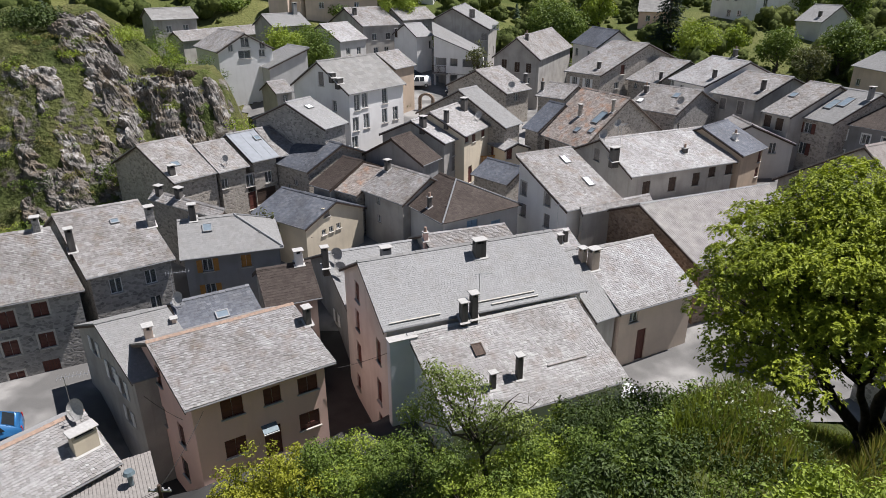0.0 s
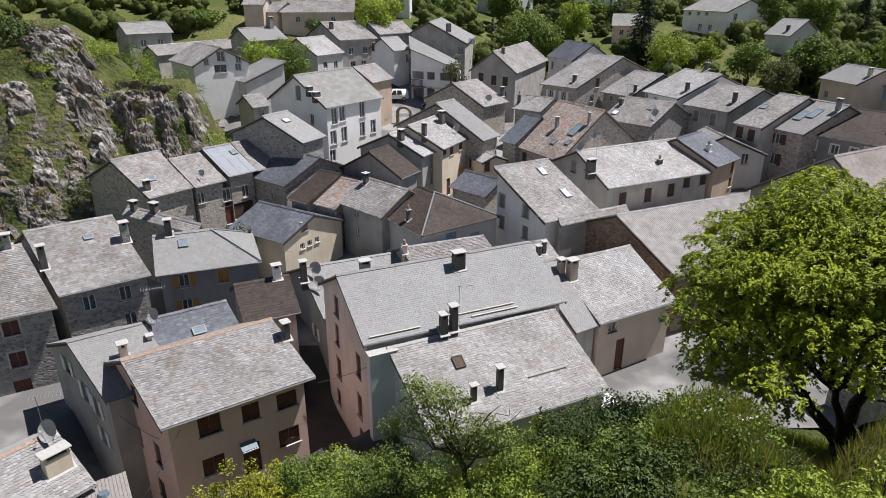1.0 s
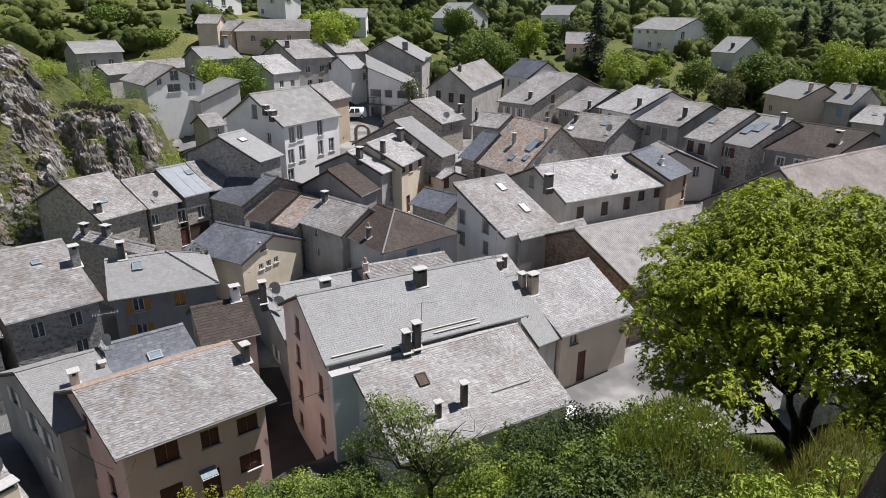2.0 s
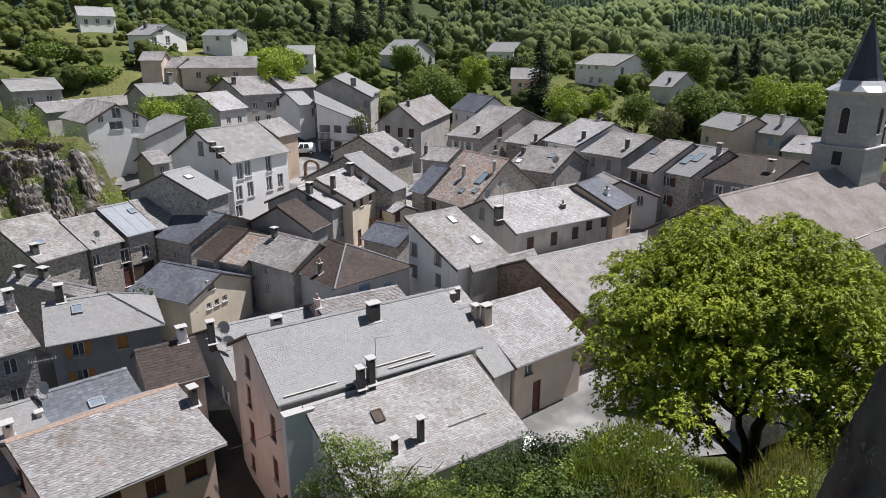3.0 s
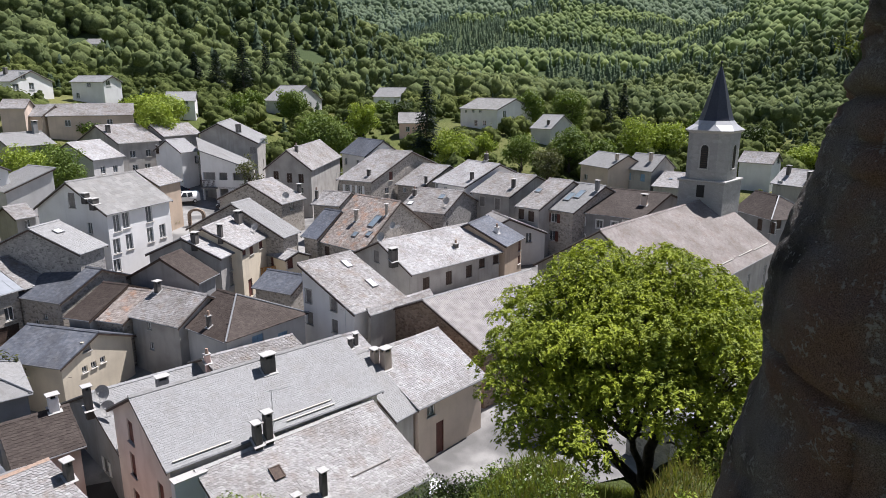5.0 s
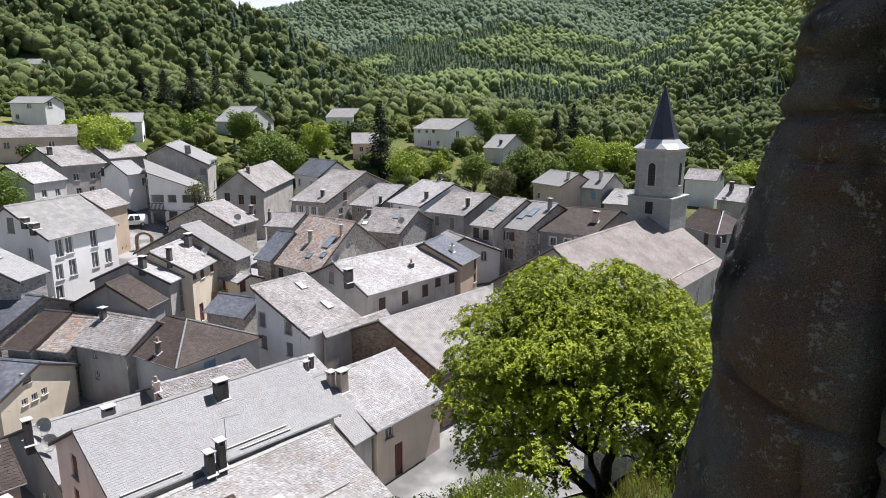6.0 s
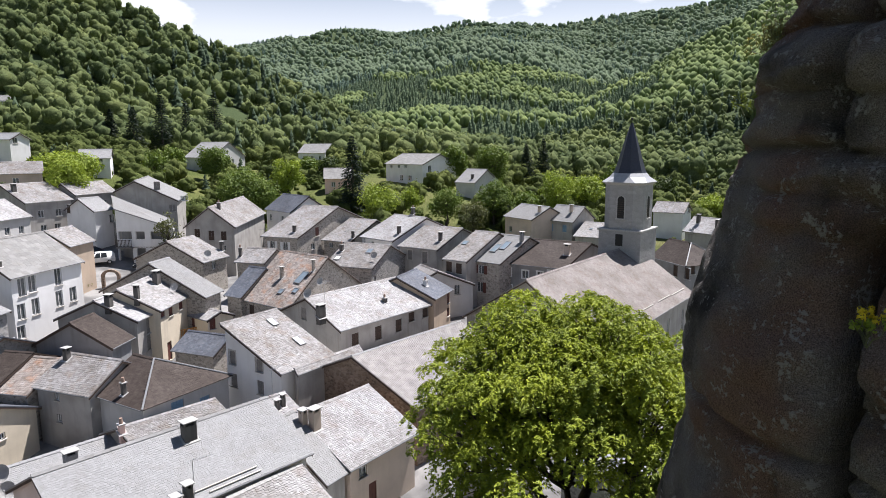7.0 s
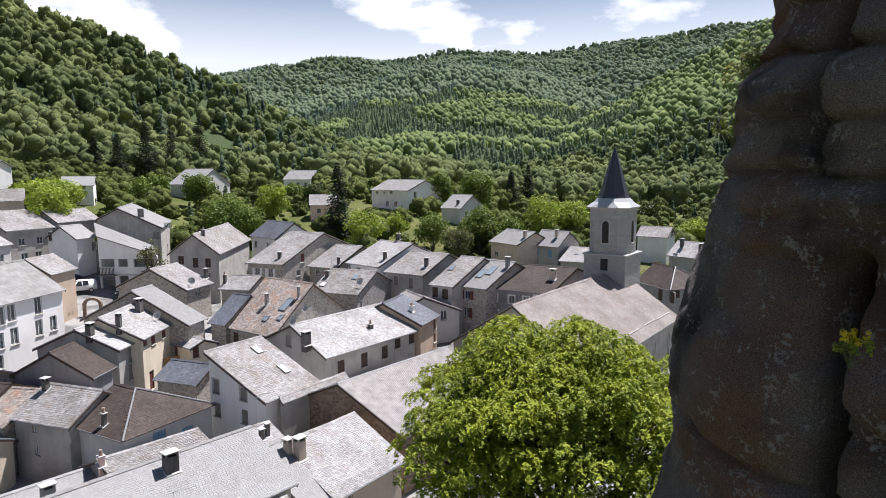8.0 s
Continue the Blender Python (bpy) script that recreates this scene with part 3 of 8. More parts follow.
def rise(d, az):
    """How the gardens climb behind the village: heights at 100, 150, 200 and 300 m for each bearing."""
    h = [knots([(r[0], r[k]) for r in RISE], az) for k in (1, 2, 3, 4)]
    return knots(((92, 6.0), (104, h[0]), (150, h[1]), (200, h[2]), (300, h[3])), d) - 6.0


def hill(d, el, foot, peak, tail=0.35):
    z = EYE[2] + peak * math.tan(radians(el))
    if d <= peak:
        k = min(max((d - foot) / (peak - foot), 0.0), 1.0)
        return 10.0 + (z - 10.0) * k ** 1.15 if k > 0 else -50.0
    return z - (d - peak) * tail


def knoll(x, y):
    """Nearness to the craggy knoll: 0 at its heart, 1 at its foot."""
    return min(math.hypot((x + 46.0) / 24.0, (y - 76.0) / 22.0), math.hypot((x + 30.5) / 9.0, (y - 76.0) / 9.0))


MOUNDS = ((-22, 162, 1.4), (-4, 150, 1.3), (-31, 136, 1.4), (-39, 118, -2.6), (-46, 116, -1.2), (-22, 146, -1.4), (69, 155, 1.2), (71, 129, 1.2), (61, 225, -1.6), (54, 332, 1.2), (-37, 295, 1.7))


def ground(x, y):
    """Height of the ground."""
    d, az = math.hypot(x, y), math.degrees(math.atan2(x, y))
    if abs(az) > 95:
        return 11.0
    village = 6.0 * ease(36, 96, y + 0.15 * x)
    # the slope that climbs to the cliff, on this side of the village
    foot = knots(SLOPE_FOOT, az)
    k = knots(((-60, 0.25), (-20, 0.35), (0, 0.50), (12, 0.56), (20, 0.64), (25, 0.76), (28.5, 0.80), (31, 0.74), (34, 0.58), (38.5, 0.55), (41.6, 0.73), (46, 0.88), (70, 0.9)), az)
    near = max(0.0, foot - d) * k
    z = village + min(near, 12.0)
    # the lanes beside and behind the salmon house lie lower than its front
    behind = -0.54 * (x + 12.75) + 0.84 * (y - 26.5)
    if behind > 0 and -22 < x < -2.2 and y < 44:
        z -= 3.1 * ease(0.2, 1.6, behind) * (1 - ease(39, 44, y)) * ease(-22, -19, x) * (1 - ease(-3.2, -2.2, x))
    # craggy knoll behind the houses on the left
    r = math.hypot((x + 46.0) / 24.0, (y - 76.0) / 22.0)
    side = math.hypot((x + 30.5) / 9.0, (y - 76.0) / 9.0)
    z += max(16.0 * (1 - ease(0.25, 1.0, r)), 10.5 * (1 - ease(0.45, 1.04, side)))
    # levelled plots of the houses on the slope
    for mx, my, mz in MOUNDS:
        q = (x - mx) ** 2 + (y - my) ** 2
        if q < 900:
            z += mz * math.exp(-q / 170.0)
    # gardens and meadows that climb behind the village
    z += rise(d, az)
    if d > 150:
        w = 1 + 0.10 * noise.noise((az * 0.22, d * 0.004, 0)) * ease(200, 400, d)
        lh = hill(d, knots(RIDGE_LEFT, az), 215, 470 * w)
        rh = hill(d, knots(RIDGE_RIGHT, az), 300, 850 * w)
        mh = hill(d, knots(RIDGE_MID, az), 420, 1350 * w)
        fh = hill(d, knots(RIDGE_FAR, az), 900, 2500 * w, 0.1)
        z = max(z, lh, rh, mh, fh)
        z += 10 * ease(250, 700, d) * noise.noise((x * 0.006, y * 0.006, 3))
    return z


def paved(x, y):
    d, az = math.hypot(x, y), math.degrees(math.atan2(x, y))
    if d < knots(SLOPE_FOOT, az) + 0.6 or knoll(x, y) < 1.02:
        return False
    return -48 < az < 60 and y < knots(((-40, 78), (-22, 100), (-10, 128), (12, 128), (24, 104), (46, 78), (90, 70)), x) and x > (-40 if y < 62 else -30)


def rough(x, y, z):
    d = math.hypot(x, y)
    q = knoll(x, y)
    if q < 1.1:
        k = 1 - ease(0.75, 1.1, q)
        f = (0.9 * noise.noise((x * 0.11, y * 0.11, 1.7)) + 0.06 * x - 0.10 * y) * 1.6
        g = f - math.floor(f)
        z += k * (0.7 * (math.floor(f) + ease(0.6, 0.95, g) - f) + 1.5 * noise.noise((x * 0.13, y * 0.13, 3)) + 0.55 * noise.noise((x * 0.45, y * 0.45, 6)) + 0.30 * abs(noise.noise((x * 1.1, y * 1.1, 9))))
    foot = knots(SLOPE_FOOT, math.degrees(math.atan2(x, y)))
    if d < foot:
        z += 0.25 * noise.noise((x * 0.4, y * 0.4, 0)) * (1 - ease(foot - 4, foot - 1, d))
    if paved(x, y):
        z -= 0.12
    return z


def ground_sheet():
    rings = list(np.concatenate([np.arange(2, 40, 1.0), np.arange(40, 104, 0.6), np.arange(104, 130, 1.25), np.arange(130, 300, 6), np.geomspace(300, 3600, 110)]))
    angles = list(np.concatenate([np.arange(-180, -62, 6.0), np.arange(-62, -12, 0.45), np.arange(-12, 76, 0.75), np.arange(76, 180, 6.0)]))
    n = len(angles)
    verts = []
    for d in rings:
        for a in angles:
            x, y = d * math.sin(radians(a)), d * math.cos(radians(a))
            verts.append((x, y, rough(x, y, ground(x, y))))
    faces = [(i * n + j, i * n + (j + 1) % n, (i + 1) * n + (j + 1) % n, (i + 1) * n + j) for i in range(len(rings) - 1) for j in range(n)]
    faces.append(list(range(n))[::-1])
    return verts, faces


def ground_mat():
    m, n, l, b = nodes_of("meadow and bare rock")
    geo = n.new("ShaderNodeNewGeometry")
    sep = n.new("ShaderNodeSeparateXYZ")
    l.new(geo.outputs["Normal"], sep.inputs["Vector"])
    g1, g2 = noise_node(n, l, 0.12, 6), noise_node(n, l, 2.5, 5)
    far = n.new("ShaderNodeVectorMath")
    far.operation = "LENGTH"
    l.new(geo.outputs["Position"], far.inputs[0])
    km = n.new("ShaderNodeMath")
    km.operation = "MULTIPLY"
    km.inputs[1].default_value = 0.001
    l.new(far.outputs["Value"], km.inputs[0])
    grass = ramp(n, l, g1, (0.30, (0.040, 0.054, 0.017)), (0.50, (0.072, 0.082, 0.027)), (0.70, (0.130, 0.118, 0.052)))
    grass = mix(n, l, 0.6, grass, ramp(n, l, g2, (0.3, (0.25, 0.25, 0.25)), (0.7, (0.8, 0.8, 0.8))), "OVERLAY")
    # hay meadows behind the village
    hay = ramp(n, l, noise_node(n, l, 0.05, 5), (0.35, (0.075, 0.095, 0.026)), (0.65, (0.165, 0.165, 0.060)))
    hay = mix(n, l, 0.5, hay, ramp(n, l, g2, (0.3, (0.3, 0.3, 0.3)), (0.7, (0.7, 0.7, 0.7))), "OVERLAY")
    grass = mix(n, l, ramp(n, l, km.outputs["Value"], (0.115, (0, 0, 0)), (0.135, (0.85, 0.85, 0.85))), grass, hay)
    # leaf litter and undergrowth below the woods
    grass = mix(n, l, ramp(n, l, km.outputs["Value"], (0.24, (0, 0, 0)), (0.30, (1, 1, 1))), grass, (0.052, 0.072, 0.030))
    r1 = noise_node(n, l, 0.7, 8, stretch=(1.0, 1.0, 2.0))
    rock = ramp(n, l, r1, (0.32, (0.045, 0.039, 0.032)), (0.48, (0.115, 0.102, 0.087)), (0.68, (0.26, 0.245, 0.225)))
    steep = n.new("ShaderNodeMath")
    steep.operation = "MULTIPLY_ADD"
    l.new(noise_node(n, l, 1.1, 10), steep.inputs[0])
    steep.inputs[1].default_value = 0.7
    l.new(sep.outputs["Z"], steep.inputs[2])
    bare = ramp(n, l, steep.outputs["Value"], (0.86, (1, 1, 1)), (0.94, (0, 0, 0)))
    pos = n.new("ShaderNodeSeparateXYZ")
    l.new(geo.outputs["Position"], pos.inputs["Vector"])
    crag = n.new("ShaderNodeMath")
    crag.operation = "LESS_THAN"
    l.new(pos.outputs["X"], crag.inputs[0])
    crag.inputs[1].default_value = -20.5
    near = n.new("ShaderNodeMath")
    near.operation = "LESS_THAN"
    l.new(pos.outputs["Y"], near.inputs[0])
    near.inputs[1].default_value = 104.0
    both = mix(n, l, 1.0, crag.outputs["Value"], near.outputs["Value"], "MULTIPLY")
    turf = ramp(n, l, noise_node(n, l, 0.45, 9), (0.47, (1, 1, 1)), (0.52, (0, 0, 0)))
    bare = mix(n, l, 1.0, bare, turf, "MULTIPLY")
    l.new(mix(n, l, mix(n, l, 1.0, bare, both, "MULTIPLY"), grass, rock), b.inputs["Base Color"])
    b.inputs["Roughness"].default_value = 0.95
    b.inputs["Specular IOR Level"].default_value = 0.1
    bump(n, l, b, g2, 0.9, 0.4)
    return m


def paving_mat(name, tones, patch):
    m, n, l, b = nodes_of(name)
    p1, p2, p3 = noise_node(n, l, 0.22, 3), noise_node(n, l, 0.9, 6), noise_node(n, l, 14.0, 4)
    c = ramp(n, l, p1, (0.42, tones[0]), (0.50, tones[1]), (0.58, tones[2]))
    c = mix(n, l, ramp(n, l, p2, (0.5, (0, 0, 0)), (0.66, (0.5, 0.5, 0.5))), c, patch)
    c = mix(n, l, 0.3, c, ramp(n, l, p3, (0.3, (0.35, 0.35, 0.35)), (0.7, (0.65, 0.65, 0.65))), "OVERLAY")
    l.new(c, b.inputs["Base Color"])
    b.inputs["Roughness"].default_value = 0.9
    bump(n, l, b, p3, 0.3, 0.02)
    return m


M_GRASS = ground_mat()
v_, f_ = ground_sheet()
tagged(new("ground", mesh_of("ground", v_, f_, M_GRASS, True)), "grassy valley floor that climbs into wooded hills", "ground", kind="structure")


def pavement_sheet():
    verts, faces, seen = [], [], {}

    def vid(i, j):
        if (i, j) not in seen:
            x, y = i * 1.0, j * 1.0
            seen[(i, j)] = len(verts)
            verts.append((x, y, ground(x, y) + 0.07))
        return seen[(i, j)]
    for i in range(-45, 85):
        for j in range(22, 130):
            if paved(i + 0.5, j + 0.5):
                faces.append((vid(i, j), vid(i + 1, j), vid(i + 1, j + 1), vid(i, j + 1)))
    return verts, faces


v_, f_ = pavement_sheet()
M_STREET = paving_mat("worn concrete street", ((0.115, 0.112, 0.107), (0.175, 0.170, 0.162), (0.255, 0.248, 0.235)), (0.125, 0.121, 0.116))
# alley asphalt, its colour taken near black to hold the alleys' shade
M_SHADED_ASPHALT = paving_mat("alley asphalt darkened for shade", ((0.026, 0.026, 0.026), (0.034, 0.034, 0.033), (0.046, 0.045, 0.044)), (0.024, 0.024, 0.024))
me_ = mesh_of("pavement", v_, f_, M_STREET, True)
me_.materials.append(M_SHADED_ASPHALT)
# faces in the shadowed alleys get the shade-darkened asphalt
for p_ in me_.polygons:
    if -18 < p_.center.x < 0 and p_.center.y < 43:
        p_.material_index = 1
tagged(new("pavement", me_), "worn grey concrete streets and yards", "pavement", kind="structure")


# ---- cliff beside the camera, and crags on the knoll ----
def rock_mat(name, dark, mid, light, warm, fine=5.0, cover=0.57, bump_depth=0.14):
    m, n, l, b = nodes_of(name)
    a = noise_node(n, l, 0.8, 10)
    w = noise_node(n, l, 0.45, 7)
    li = noise_node(n, l, fine, 9)
    grain = noise_node(n, l, fine * 4.0, 6)
    c = ramp(n, l, a, (0.30, dark), (0.50, mid), (0.72, tuple(v * 1.3 for v in mid)))
    c = mix(n, l, ramp(n, l, w, (0.46, (0, 0, 0)), (0.60, (0.8, 0.8, 0.8))), c, warm)
    c = mix(n, l, 0.7, c, ramp(n, l, grain, (0.34, (0.12, 0.12, 0.12)), (0.66, (0.85, 0.85, 0.85))), "OVERLAY")
    # lichen in crusts that gather into patches
    crust = mix(n, l, 0.5, li, noise_node(n, l, fine * 0.16, 6))
    c = mix(n, l, ramp(n, l, crust, (cover, (0, 0, 0)), (cover + 0.06, (0.75, 0.75, 0.75))), c, light)
    l.new(c, b.inputs["Base Color"])
    b.inputs["Roughness"].default_value = 0.92
    b.inputs["Specular IOR Level"].default_value = 0.25
    bump(n, l, b, mix(n, l, 0.5, a, mix(n, l, 0.4, li, grain)), 1.0, bump_depth)
    return m


M_CLIFF = rock_mat("dark lichened cliff rock", (0.026, 0.022, 0.020), (0.170, 0.148, 0.134), (0.33, 0.32, 0.30), (0.190, 0.105, 0.072), 17.0, 0.558, 0.26)
M_CRAG = rock_mat("pale weathered crag rock", (0.055, 0.049, 0.043), (0.150, 0.137, 0.124), (0.38, 0.365, 0.345), (0.155, 0.125, 0.092), 3.0, 0.53)
CLIFF_PROFILE = ((8.0, 5.2), (14.0, 4.6), (18.5, 3.95), (19.8, 3.69), (20.4, 3.58), (20.8, 3.46), (21.07, 3.42), (21.3, 3.52), (22.0, 3.58), (22.5, 3.56), (22.7, 3.51), (23.2, 3.37), (23.8, 3.19), (24.5, 3.03), (24.8, 2.94), (25.1, 2.84), (25.35, 2.72), (25.6, 2.79), (25.8, 2.80), (26.05, 2.76), (26.2, 2.66), (26.5, 2.53), (26.7, 2.42), (26.85, 2.38), (27.0, 2.46), (27.15, 2.39), (27.4, 2.45), (28.5, 2.5), (30.0, 2.1), (31.5, 0.8))


def cliff_column(name, az, d, profile, seed, bias, label, joints=(), clefts=()):
    """A pillar of bedded rock: a lathe round a standing axis, cracked along its beds and split by a cleft."""
    ax, ay = d * math.sin(radians(az)), d * math.cos(radians(az))
    zs = np.concatenate([np.arange(8, 18, 0.5), np.arange(18, 31.6, 0.07)])
    n = 200
    # finer towards the camera
    ang = [radians(-az - 90) + math.pi * ((k / n * 2 - 1) + 0.25 * math.sin(math.pi * (k / n * 2 - 1)) * -1) for k in range(n)]
    verts = []
    for z in zs:
        r0 = knots(profile, z) + bias
        for t in ang:
            c, s = math.cos(t), math.sin(t)
            p = Vector((c * 1.6, s * 1.6, z * 0.8 + seed))
            k = 0.34 * noise.noise(p * 0.55) + 0.20 * abs(noise.noise(p * 1.3)) + 0.09 * noise.noise(p * 3.2) + 0.05 * noise.noise(p * 8) + 0.028 * noise.noise(p * 19) + 0.012 * noise.noise(p * 45)
            # joints along the beds part the pillar into blocks with rounded edges
            warp = z + 0.22 * noise.noise((c * 1.3, s * 1.3, seed)) + 0.10 * noise.noise((c * 3.0, s * 3.0, z))
            for jz, deep_, wide_ in joints:
                e = abs(warp - jz) / wide_
                k -= deep_ * max(0.0, 1 - e) + 0.35 * deep_ * max(0.0, 1 - e / 4) ** 2
            # standing clefts
            for ct, lo, hi, deep_, wide_ in clefts:
                if lo < z < hi:
                    d_ = (t - ct + math.pi) % (2 * math.pi) - math.pi + 0.05 * noise.noise((0, seed, z * 0.8)) + 0.02 * noise.noise((3, seed, z * 3))
                    e = abs(d_) * r0 / wide_
                    fade_ = ease(lo, lo + 0.6, z) * (1 - ease(hi - 0.8, hi, z))
                    k -= fade_ * (deep_ * max(0.0, 1 - e) + 0.35 * deep_ * max(0.0, 1 - e / 4) ** 2)
            near, _ = noise.voronoi(p * 0.9 + Vector((0, 0, 0.3 * noise.noise(p))))
            k -= 0.07 * max(0.0, 1 - (near[1] - near[0]) / 0.06)
            # keep the outline that stands against the valley near its measure
            side = abs(math.cos(t - radians(180 - az)))
            r = r0 + k * (0.30 + 0.70 * (1 - side ** 6)) + 0.05
            verts.append((ax + r * c, ay + r * s, z))
    m = len(zs)
    faces = [(i * n + j, i * n + (j + 1) % n, (i + 1) * n + (j + 1) % n, (i + 1) * n + j) for i in range(m - 1) for j in range(n)]
    faces.append([(m - 1) * n + j for j in range(n)])
    return tagged(new(name, mesh_of(name, verts, faces, M_CLIFF, True)), label, "cliff", kind="structure")


def towards(az, d, bearing, r):
    """The angle round a pillar's axis at which a sight line of that bearing meets it."""
    off = d * math.sin(radians(bearing - az))
    dist = d * math.cos(radians(bearing - az)) - math.sqrt(max(0.0, r * r - off * off))
    px, py = dist * math.sin(radians(bearing)), dist * math.cos(radians(bearing))
    return math.atan2(py - d * math.cos(radians(az)), px - d * math.sin(radians(az)))


JOINTS = ((21.45, 0.22, 0.07), (22.2, 0.05, 0.05), (23.9, 0.07, 0.05), (24.35, 0.10, 0.05), (24.85, 0.30, 0.09), (25.55, 0.16, 0.06), (26.30, 0.30, 0.09), (26.95, 0.20, 0.07), (27.6, 0.2, 0.08))
CLEFTS = ((towards(66, 11, 58.6, 3.4), 8.0, 24.3, 0.95, 0.16), (towards(66, 11, 56.2, 3.0), 24.7, 27.5, 0.45, 0.14), (towards(66, 11, 53.4, 3.0), 25.6, 26.4, 0.14, 0.06), (towards(66, 11, 54.6, 3.5), 19.0, 22.0, 0.10, 0.05))
cliff_column("cliff", 66.0, 11.0, CLIFF_PROFILE, 2.0, 0.0, "dark lichen-stained cliff pillar rising beside the viewpoint", JOINTS, CLEFTS)
cliff_column("cliff", 84.0, 10.6, tuple((z, r * 0.5 + 1.9) for z, r in CLIFF_PROFILE), 7.0, 0.0, "dark shaded cliff wall behind the pillar", JOINTS[::2], ())


def crag(x, y, turn, length, width, height, seed, bed=0.8, dip=0.35):
    """Bedrock that breaks through the turf: beds that dip to one side, broken into ledges and blocks, its edges under the ground."""
    c, q = math.cos(radians(turn)), math.sin(radians(turn))
    step = 0.17 if length > 5 else 0.13
    nu, nv = int(length / step) + 3, int(2 * width / step) + 3
    verts = []
    for i in range(nu):
        for j in range(nv):
            s, t = (i / (nu - 1) - 0.5) * length, (j / (nv - 1) * 2 - 1) * width
            g = ground(x + s * c - t * q, y + s * q + t * c)
            wob = noise.noise((s * 0.45, t * 0.45, g * 0.35 + seed)) + 0.5 * noise.noise((s * 1.2, t * 1.2, seed))
            m = 1 - math.hypot(s / (length / 2), t / width) ** 2 + 0.55 * wob
            px, py = x + s * c - t * q, y + s * q + t * c
            p = Vector((s * 0.55, t * 0.55, g * 0.62 + seed))
            p += 0.25 * Vector((noise.noise(p * 1.5), noise.noise(p * 1.5 + Vector((9, 0, 0))), 0))
            near, spots = noise.voronoi(p)
            fine, bits = noise.voronoi(p * 2.6)
            e = 0.62 * height * min(1.0, max(m, -0.4) * 1.6) + 0.34 * height * (noise.cell(spots[0] * 9.0) - 0.4) + 0.14 * height * noise.cell(bits[0] * 7.0)
            # ledges along the dipping beds
            f = (g + e + dip * (px - x) + 0.4 * noise.noise((px * 0.2, py * 0.2, seed))) / bed
            e += bed * 0.45 * (math.floor(f) + ease(0.55, 0.92, f - math.floor(f)) - f)
            e -= 0.16 * height * max(0.0, 1 - (near[1] - near[0]) / 0.06) + 0.07 * height * max(0.0, 1 - (fine[1] - fine[0]) / 0.10)
            e += 0.14 * noise.noise(p * 4) + 0.08 * noise.noise(p * 10) + 0.04 * noise.noise(p * 22)
            # turned out from the hillside, so that the beds overhang a little
            verts.append((px + 0.10 * e, py - 0.55 * e, g + e * 0.70 - 0.20))
    faces = [(i * nv + j, (i + 1) * nv + j, (i + 1) * nv + j + 1, i * nv + j + 1) for i in range(nu - 1) for j in range(nv - 1)]
    ob = new("rock_outcrop", mesh_of("rock_outcrop", verts, faces, M_CRAG))
    return tagged(ob, "pale weathered rock outcrop on the grassy knoll", "rock", "crags of the knoll")


for x_, y_, tn_, ln_, wd_, hg_, sd_ in (
    (-37.6, 73.0, -48, 12.5, 3.6, 2.3, 1.0), (-39.6, 76.0, -30, 7.0, 3.0, 2.2, 5.0), (-34.4, 69.6, -65, 8.0, 2.2, 2.0, 9.0),
    (-31.0, 73.0, -55, 7.5, 3.0, 2.3, 13.0), (-27.6, 72.6, -40, 4.0, 1.9, 2.3, 17.0), (-25.0, 74.0, -20, 3.0, 1.5, 1.5, 21.0), (-29.4, 69.9, -15, 4.0, 1.0, 1.0, 23.0),
    (-39.0, 66.2, -50, 6.0, 1.5, 1.2, 25.0), (-37.2, 63.4, -50, 6.5, 1.5, 1.2, 29.0), (-35.0, 65.6, -60, 5.0, 1.3, 1.1, 33.0), (-33.6, 64.2, -45, 5.0, 1.4, 1.2, 37.0), (-39.6, 61.6, -35, 4.5, 1.2, 1.0, 41.0), (-32.6, 66.8, -60, 5.0, 1.2, 1.2, 45.0), (-36.0, 60.8, -30, 4.0, 1.1, 0.9, 49.0), (-26.0, 70.2, 10, 4.5, 1.3, 1.2, 53.0),
):
    crag(x_, y_, tn_, ln_, wd_, hg_, sd_)
rng_ = np.random.default_rng(404)
for i_ in range(34):
    x_, y_ = -42.0 + 17.0 * rng_.random(), 58.0 + 12.0 * rng_.random()
    if knoll(x_, y_) < 1.0:
        crag(x_, y_, -45 + 25 * rng_.normal(), 1.5 + 1.9 * rng_.random(), 0.45 + 0.5 * rng_.random(), 0.5 + 0.5 * rng_.random(), 60.0 + i_ * 3, 0.4)


# ---- houses ----
h_pink = house("pink", "salmon rendered house with shuttered windows and rough stone slab roof", -12.75, 26.50, 0.00, 32.8, 8.10, 4.16, 5.00, 0.48, "pink", "lauze", ridge_mat=M_TERRACOTTA, over=0.45, skew=-0.17)
h_tall = house("tall", "tall beige rendered house with a smooth grey slate roof", -3.37, 32.11, 0.00, 22.4, 13.60, 4.57, 6.25, 0.53, "palebeige", "slate", skew=-0.03, over=0.30)
h_lean = house("lean", "grey rendered lean-to house with a rough stone slab roof", 0.47, 27.53, -0.00, 23.7, 11.40, 5.42, 3.00, 0.53, "bluish", "pale", shed=True, skew=-0.07, over=0.25, ridge_mat=M_CAP)
h_redd = house("redd", "beige rendered house with a red door on the street", 11.50, 37.24, 0.12, 27.3, 7.06, 4.87, 4.40, 0.51, "beige", "pale", skew=-0.02, over=0.3)
h_redd2 = house("redd2", "narrow house with grey slate roof between two taller ones", 9.75, 36.37, 0.03, 31.0, 2.02, 4.76, 4.40, 0.62, "grey", "slate", over=0.2)
h_rear = house("rear", "small grey house with a lichen-covered slab roof", -0.39, 43.60, 0.38, 20.5, 6.91, 2.63, 5.00, 0.43, "grey", "lauze", skew=-0.12)
